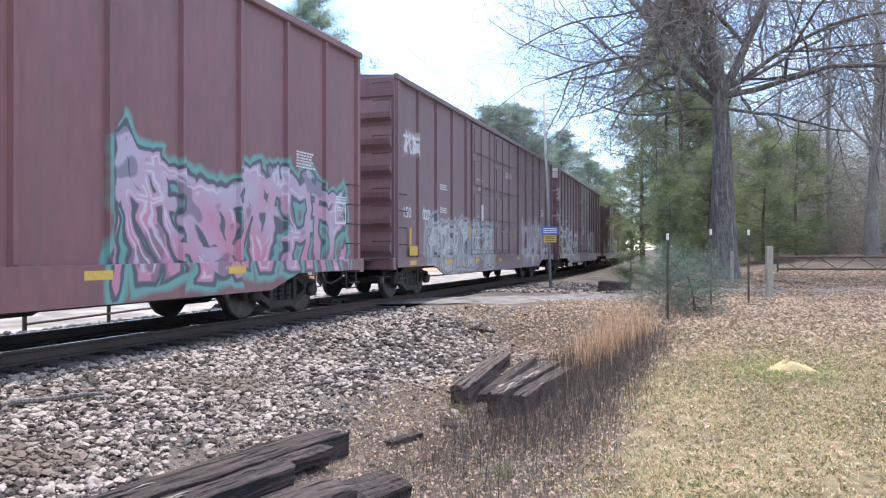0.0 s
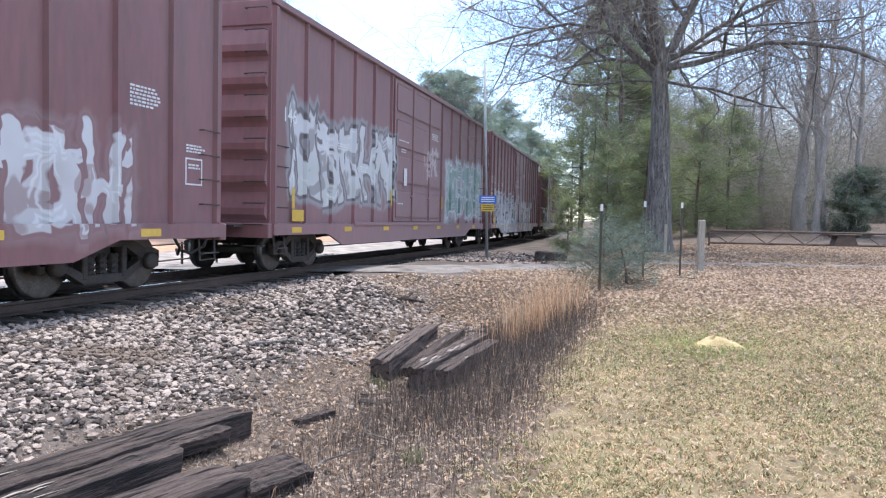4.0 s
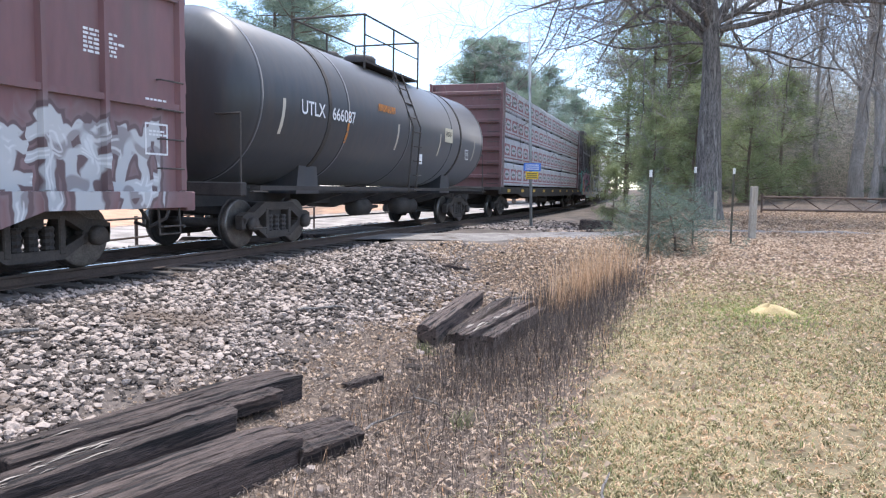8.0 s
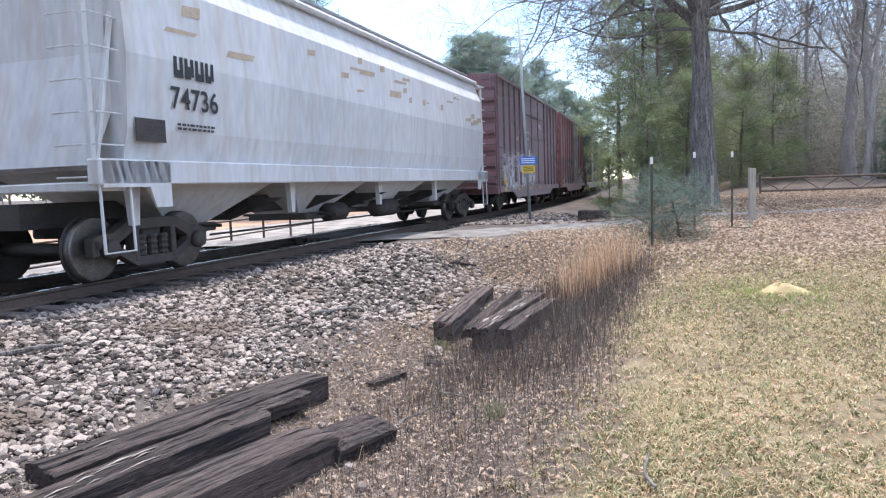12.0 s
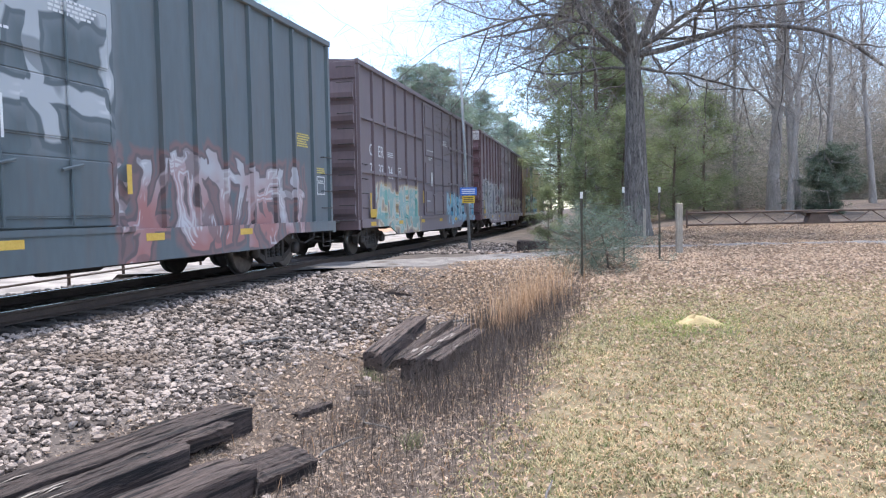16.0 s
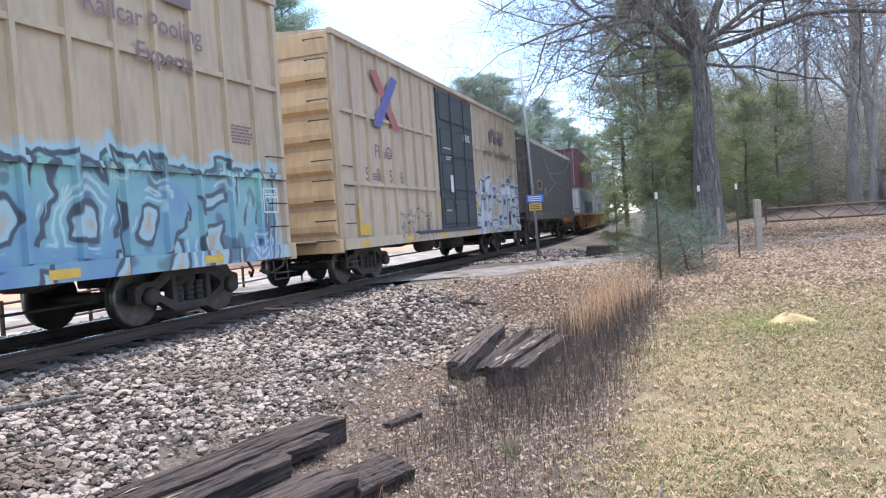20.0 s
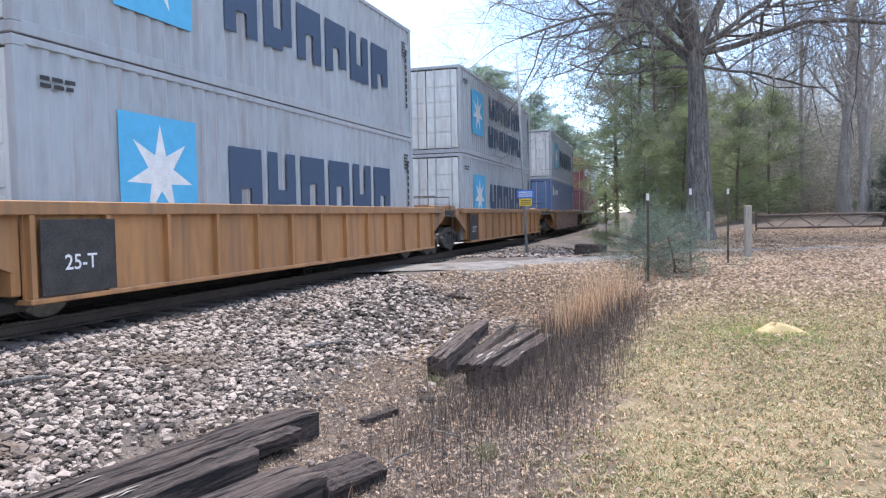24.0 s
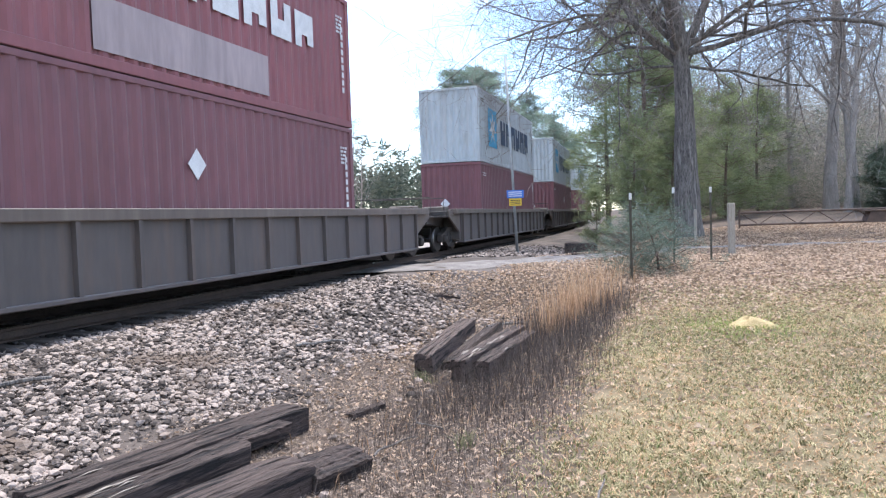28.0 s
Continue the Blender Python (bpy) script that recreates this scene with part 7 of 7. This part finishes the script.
    thing("stem_litter", blades(p + [0, 0, 0.015], 0.022, 0.006, 3.8, 48), LITTER, "broken straw and stems strewn over the dirt", "litter", kind="stuff")
    # weeds in the ditch and broomsedge at its head
    ditch = lambda x, y: np.clip(smooth_step(5.3, 6.2, w_of(x, y) - 0.05 * (x - 6)) * (1 - smooth_step(7.1, 7.9, w_of(x, y) - 0.02 * (x - 6))), 0, 1) * (0.30 + 0.70 * smooth_step(4.4, 6.8, x))
    p = scatter(46000, 3.0, 12.0, 0.0, 4.0, ditch, 34, 0.15)
    h = np.random.default_rng(6).uniform(0.10, 0.44, len(p)) * (0.55 + 0.45 * smooth_step(4, 8, p[:, 0]))
    thing("ditch_weeds", blades(p, h, 0.0034, 0.5, 43), WEED, "dry grey-brown weed stems in the ditch", "weeds", kind="stuff")
    p = scatter(3500, 3.2, 16.0, 0.0, 4.5, lambda x, y: 0.5 * ditch(x, y) + 0.15 * (w_of(x, y) > 5), 36, 0.1)
    thing("low_weeds", blades(p, 0.16, 0.006, 0.8, 46), SEDGE, "short dry grass stems round the ditch", "weeds", kind="stuff")
    sedge = lambda x, y: np.clip(np.exp(-(((x - 11.0) / 0.95) ** 2 + ((y - 1.62 + 0.15 * (x - 11)) / 0.42) ** 2)) * (0.5 + 0.5 * np.sin(x * 5 + y * 7)) * (0.5 + 0.5 * np.sin(x * 11 - y * 9)) * 1.6, 0, 1)
    p = scatter(26000, 8.5, 14.5, 0.3, 3.2, sedge, 35)
    h = np.random.default_rng(7).uniform(0.30, 1.02, len(p))
    thing("broomsedge", blades(p, h, 0.006, 0.38, 44), SEDGE, "tall orange-tan broomsedge in dry tufts", "tall grass", kind="stuff")


def build_road():
    line = [(13.2, 15.0), (15.3, 11.0), (16.6, 7.6), (17.9, 5.3), (19.2, 3.6), (20.6, 2.2), (22.0, 0.0), (23.0, -3.0), (23.8, -6.5), (24.6, -14), (25, -24), (25.4, -40)]
    pts = []
    for i in range(len(line) - 1):
        for q in np.linspace(0, 1, 8, endpoint=False):
            a, b = line[i], line[i + 1]
            pts.append((a[0] + (b[0] - a[0]) * q, a[1] + (b[1] - a[1]) * q))
    sh, n = Shape(), 7
    rng = random.Random(2)
    for i, (x, y) in enumerate(pts):
        a, b = pts[max(0, i - 1)], pts[min(len(pts) - 1, i + 1)]
        d = Vector((b[0] - a[0], b[1] - a[1], 0)).normalized()
        s = Vector((-d.y, d.x, 0))
        for k in range(n):
            q = (k / (n - 1) - 0.5) * 2
            o = q * ((1.25 if y > 1.5 else 0.8) + rng.uniform(-0.12, 0.12) * abs(q))
            px, py = x + s.x * o, y + s.y * o
            w = abs(float(track_y(px)) - py)
            z = gz(px, py) + 0.05 * (1 - abs(q) ** 3) - 0.012
            sh.v.append((px, py, max(z, -0.12 + 0.02 * (1 - q * q)) if w < 3 else z + 0.01))
    for i in range(len(pts) - 1):
        for k in range(n - 1):
            a = i * n + k
            sh.f.append((a, a + 1, a + n + 1, a + n))
    thing("road", sh, ROAD, "narrow pale gravel lane that crosses the track", "road", kind="structure", smooth=True)
    for y in (-0.52, -0.17, 0.17, 0.52):
        part("crossing_plank", Shape().soft(-1.9, 1.9, y - 0.14, y + 0.14, -0.16, -0.012, 0.01), TIMBER, bpy.data.objects["railway_track"], at=track_pose(16.7))


build_road()
build_cover()


# ---- fence, gate, sign and timbers ----
DULL_GREEN = leafy(grain("dull_green_weed", (0.12, 0.135, 0.06), (0.27, 0.27, 0.14), 0.8, 2.0, island=0.6), 0.3)
STEEL_POST = grain("green_brown_post", (0.05, 0.05, 0.035), (0.10, 0.085, 0.06), 0.7, 6.0)
POST_WOOD = grain("weathered_post", (0.28, 0.24, 0.19), (0.46, 0.41, 0.34), 0.9, 5.0, (6, 6, 0.6), 0.5, 30)
WHITE_TIP = plain("white_paint", (0.75, 0.75, 0.72))
GATE = grain("rusty_gate", (0.05, 0.035, 0.028), (0.12, 0.08, 0.06), 0.8, 6.0)
POLE_METAL = grain("dull_galvanised", (0.26, 0.27, 0.27), (0.38, 0.39, 0.39), 0.55, 5.0, metal=0.3)
SIGN_BLUE, SIGN_YELLOW = plain("sign_blue", (0.05, 0.16, 0.55)), plain("sign_yellow", (0.72, 0.48, 0.04))


def steel_post(x, y, h):
    t = thing("steel_fence_post", Shape().box(-0.022, 0.022, -0.004, 0.004, -0.2, h).box(-0.004, 0.004, -0.03, 0.0, -0.2, h), STEEL_POST, "thin steel fence post with a white painted tip", "fence post", pose(x, y, gz(x, y), 0, 0, 80), "steel fence posts")
    part("tip", Shape().box(-0.025, 0.025, -0.008, 0.006, h - 0.12, h + 0.003).box(-0.006, 0.006, -0.034, 0.0, h - 0.12, h + 0.003), WHITE_TIP, t, "white painted tip")
    return t


steel_post(16.78, -0.49, 1.64)
steel_post(13.42, 0.97, 1.62)
steel_post(15.75, 0.27, 1.62)
post = thing("wooden_gate_post", Shape().soft(-0.075, 0.075, -0.075, 0.075, -0.2, 1.25, 0.012), POST_WOOD, "weathered square timber gate post", "post", pose(18.82, -1.01, 0.02, 0, 0, 12))
thing("white_marker_post", Shape().soft(-0.09, 0.09, -0.05, 0.05, -0.3, 1.22, 0.015), POST_WOOD, "short pale timber post beside the oak", "post", pose(25.45, -0.21, -0.08, 0, 1, 0))


def build_gate():
    a, b = Vector((18.9, -1.2, 0)), Vector((20.6, -6.6, 0))
    L = (b - a).length
    turn = math.degrees(math.atan2(b.y - a.y, b.x - a.x))
    g = thing("pipe_gate", None, None, "rusty low pipe gate with a zigzag truss, closed", "gate", pose(a.x, a.y, 0.10, 0, 0, turn))
    for z, nm in ((0.92, "top_pipe"), (0.62, "bottom_pipe")):
        part(nm, Shape().tube([(0, 0, z), (L, 0, z)], 0.026, 8), GATE, g)
    n = 12
    for i in range(n):
        z0, z1 = (0.62, 0.92) if i % 2 else (0.92, 0.62)
        part("truss_bar", Shape().tube([(L * i / n, 0, z0), (L * (i + 1) / n, 0, z1)], 0.012, 6), GATE, g)
    for x in (0.0, L):
        part("end_bar", Shape().tube([(x, 0, 0.55), (x, 0, 1.0)], 0.026, 8), GATE, g)
    box = part("lock_plate", Shape().prism([(L * 0.53, 0.60), (L * 0.64, 0.60), (L * 0.62, 0.86), (L * 0.55, 0.86)][::-1], -0.12, 0.12), GATE, g, "rusty steel lock box")
    part("lock_hood", Shape().soft(L * 0.52, L * 0.65, -0.15, 0.15, 0.86, 0.90, 0.01), GATE, box)


def build_sign():
    s = thing("crossing_sign", None, None, "leaning steel pole with blue and yellow information plates", "sign", pose(25.05, 5.84, gz(25, 5.84)))
    lean = Vector((-0.05, 0.25, 7.0))
    part("pole", Shape().tube([Vector((0, 0, -0.3)), lean], [0.055, 0.045], 10), POLE_METAL, s, smooth=True)
    m = pose(0.0, 0.03, 0, 0, 0, -90 + 13)
    for nm, mat, z0, z1, w in (("blue_plate", SIGN_BLUE, 1.98, 2.26, 0.30), ("yellow_plate", SIGN_YELLOW, 1.70, 1.96, 0.22)):
        p = part(nm, Shape().soft(-w, w, -0.09, -0.075, z0, z1, 0.004, m), mat, s, nm.split("_")[0] + " enamelled plate")
        bar = Shape()
        for k in range(3):
            z = z0 + (z1 - z0) * (0.2 + 0.25 * k)
            bar.box(-w * 0.8, w * 0.8, -0.094, -0.0905, z, z + 0.03, m)
        part("sign_lines", bar, WHITE_TIP if mat == SIGN_BLUE else STEEL_POST, p)
    return s


PALE_WOOD = grain("pale_split_wood", (0.22, 0.19, 0.165), (0.40, 0.35, 0.31), 0.9, 5.0, (0.6, 8, 8), 0.5, 20)
HOLE = plain("spike_hole_black", (0.01, 0.009, 0.008))


def timber(x0, y0, x1, y1, z0, z1, w=0.24, h=0.19, seed=0, lean=0.0, name="old_railway_tie", label="old split railway tie dumped beside the track", worn=False):
    """A weathered squared timber from one end to the other, z at its underside."""
    rng = random.Random(seed)
    a, b = Vector((x0, y0, z0)), Vector((x1, y1, z1))
    L, n = (b - a).length, 14
    sec = [(-0.5, 0.04), (-0.46, 0.0), (0.46, 0.0), (0.5, 0.05), (0.5, 0.42), (0.49, 0.93), (0.45, 1.0), (0.22, 1.0), (0.19, 0.94), (0.15, 1.0), (-0.12, 1.0), (-0.16, 0.91), (-0.2, 1.0), (-0.45, 1.0), (-0.5, 0.95), (-0.49, 0.45)]
    k = len(sec)
    sh = Shape()
    for i in range(n + 1):
        q = i / n
        wear = 1 - 0.10 * max(0, abs(q - 0.5) * 2 - 0.8) * 5 * rng.random()
        for j, (u, v) in enumerate(sec):
            sh.v.append((L * q + (rng.uniform(-0.03, 0.03) if i in (0, n) else 0), u * w * wear + rng.gauss(0, 0.004), v * h * wear + rng.gauss(0, 0.004)))
    for i in range(n):
        for j in range(k):
            p, r = i * k + j, i * k + (j + 1) % k
            sh.f.append((p, p + k, r + k, r))
    sh.f.append(tuple(range(k)))
    sh.f.append(tuple(n * k + j for j in range(k))[::-1])
    d = b - a
    m = Matrix.Translation(a) @ d.to_track_quat("X", "Z").to_matrix().to_4x4() @ pose(0, 0, 0, lean)
    t = thing(name, sh, TIMBER, label, "railway tie", m, "dumped railway ties")
    if L < 1.5:
        return t
    for k in range(12 if worn else 4):
        q, u, ln = rng.uniform(0.03, 0.6), rng.uniform(-0.42, 0.36), rng.uniform(0.10, 0.40)
        b0, b1 = L * q, min(L * 0.97, L * q + ln)
        c, e = u * w, rng.uniform(0.006, 0.016)
        part("splinter", Shape().add([(b0, c, h), (b1, c + e, h), ((b0 + b1) / 2, c - e, h + 0.012), ((b0 + b1) / 2, c + 2 * e, h + 0.008)], [(0, 3, 2), (2, 3, 1), (0, 2, 1), (0, 1, 3)]), PALE_WOOD if worn or k == 0 else TIMBER, t, "pale raised splinter")
    for k in range(4):
        q, u = (0.12 if k < 2 else 0.86) * L + rng.uniform(-0.03, 0.03), (-0.2 if k % 2 else 0.15) * w
        part("spike_hole", Shape().lathe([(0.0, 0.0), (0.0, 0.013), (-0.02, 0.013)][::-1], 6, "z", pose(q, u, h + 0.003)), HOLE, t, "dark spike hole")
    return t


build_gate()
build_sign()
timber(3.28, 4.02, 5.60, 3.42, -0.80, -0.76, 0.34, 0.24, 1, 2)
timber(4.55, 3.50, 5.20, 3.28, -0.70, -0.68, 0.12, 0.12, 10, 12, name="split_timber", label="long splinter split from an old railway tie")
timber(2.50, 3.70, 4.50, 3.25, -0.83, -0.79, 0.27, 0.27, 2, -1, worn=True)
timber(2.10, 3.34, 4.42, 2.70, -0.90, -0.88, 0.34, 0.32, 3, 3)
timber(4.42, 2.66, 4.88, 2.44, -0.86, -0.84, 0.34, 0.21, 4, 10, label="short broken end of an old railway tie")
timber(8.00, 3.05, 10.75, 3.32, -0.75, -0.72, 0.25, 0.25, 5)
timber(8.45, 2.84, 11.2, 2.95, -0.84, -0.78, 0.26, 0.18, 6, -18)
timber(7.75, 2.52, 10.3, 2.37, -0.77, -0.74, 0.20, 0.26, 7, worn=True)
timber(7.84, 2.27, 9.95, 2.13, -0.78, -0.76, 0.19, 0.25, 9, 3)


def stick(x, y, L, r, turn, label, bend=0.06, up=0.03, name="dead_branch"):
    rng = random.Random(int(x * 100))
    pts = []
    for i in range(6):
        q = i / 5
        px, py = x + math.cos(radians(turn)) * L * q, y + math.sin(radians(turn)) * L * q
        pts.append((px, py + bend * math.sin(q * 4), gz(px, py) + up + r + 0.03 * rng.random()))
    thing(name, Shape().tube(pts, [r, r, r * 0.95, r * 0.9, r * 0.8, r * 0.6], 7), BARK, label, "branch")


stick(8.05, 4.85, 0.75, 0.022, -22, "dark dead branch lying on the ballast")
stick(4.2, 6.1, 0.9, 0.028, -20, "dark dead branch lying on the ballast")
stick(5.4, 1.9, 1.1, 0.008, 35, "thin pale stem bent over in the ditch", 0.12, 0.05)
stick(5.0, 2.35, 0.5, 0.010, -15, "pale splintered stick by the old ties", 0.05, 0.03)
stick(10.9, 3.05, 0.9, 0.025, -35, "grey stick behind the old ties", 0.05, 0.06)
stick(3.5, 0.35, 0.5, 0.008, 10, "thin dry stick on the lawn", 0.03, 0.02)
timber(6.85, 5.35, 7.6, 5.15, -0.62, -0.60, 0.14, 0.04, 11, name="broken_board", label="thin dark broken board on the ballast")
timber(6.05, 3.08, 6.45, 2.93, gz(6.2, 3) - 0.01, gz(6.4, 2.9), 0.10, 0.07, 13, name="wood_chunk", label="small dark chunk of rotten wood")
timber(12.4, 4.5, 13.0, 4.2, gz(12.4, 4.5), gz(13.0, 4.2), 0.09, 0.05, 15, name="broken_board", label="dark plank end at the edge of the ballast")


def build_small():
    rng = random.Random(5)
    sh, n = Shape(), 18
    for i in range(7):
        q = i / 6
        for j in range(n):
            a = 2 * math.pi * j / n
            k = (1 + 0.22 * math.sin(3 * a + 1) + 0.12 * math.sin(5 * a) + 0.10 * rng.random()) * (1 - q)
            x, y = 9.05 + 0.20 * k * math.cos(a), -0.72 + 0.30 * k * math.sin(a)
            sh.v.append((x, y, gz(x, y) - 0.02 + 0.10 * math.sin(q * math.pi / 2) * (1 + 0.3 * math.sin(2 * a + 0.5)) + 0.014 * rng.random()))
    for i in range(6):
        for j in range(n):
            a, b = i * n + j, i * n + (j + 1) % n
            sh.f.append((a, b, b + n, a + n))
    thing("sand_mound", sh, SAND, "small yellow sand mound in the lawn", "ant hill", smooth=True)
    cedar = pine(1.10, 0.03, 0.02, 1.2, 61, 9, 14, 0.16, SPRUCE, 0.02, each=(2, 3, 4))
    t = thing("cedar_bush", None, None, "low blue-green cedar bush by the fence line", "bush", pose(14.6, 0.55, gz(14.6, 0.55)))
    for nm, me in zip(("trunk", "branching", "needles"), cedar):
        part(nm, me, None, t)
    t2 = copy_thing(t, pose(15.3, 1.15, gz(15.3, 1.15), 0, 0, 120) @ Matrix.Scale(0.85, 4))
    thing("culvert_headwall", Shape().soft(-0.12, 0.12, -0.6, 0.6, -0.4, 0.13, 0.05, pose(27.2, 3.9, -0.12, 2, 0, 8)), TIMBER, "low dark headwall of a culvert under the lane", "headwall")
    thing("pale_stone", Shape().soft(-0.07, 0.07, -0.10, 0.10, -0.03, 0.05, 0.03, pose(6.95, 2.76, gz(6.95, 2.76), 5, 8, 20)), BALLAST, "flat pale stone in the ditch", "stone")

    for x, y, h in ((7.68, 2.96, 0.16), (7.55, 2.80, 0.12), (4.9, 1.53, 0.17)):
        tuft_at = np.array([[x, y, gz(x, y)]]) + np.random.default_rng(int(x * 10)).normal(0, 0.05, (45, 3)) * [1, 1, 0]
        thing("green_weed", blades(tuft_at, h, 0.008, 0.9, int(x * 7)), DULL_GREEN, "fresh green weed tuft beside the old ties", "weed", group="green weed tufts")


build_small()


def pipe_fence():
    a, b = Vector((9.0, 11.9, 0)), Vector((25.0, 14.6, 0))
    L = (b - a).length
    f = thing("pipe_fence", None, None, "rusty low pipe barrier beyond the track", "fence", pose(a.x, a.y, gz(a.x, a.y), 0, 0, math.degrees(math.atan2(b.y - a.y, b.x - a.x))))
    for i in range(8):
        part("post", Shape().tube([(L * i / 7, 0, -0.3), (L * i / 7, 0, 0.95)], 0.04, 8), GATE, f)
    for z in (0.45, 0.9):
        part("rail", Shape().tube([(0, -0.05, z), (L, -0.05, z)], 0.025, 6), GATE, f)


pipe_fence()


motions()
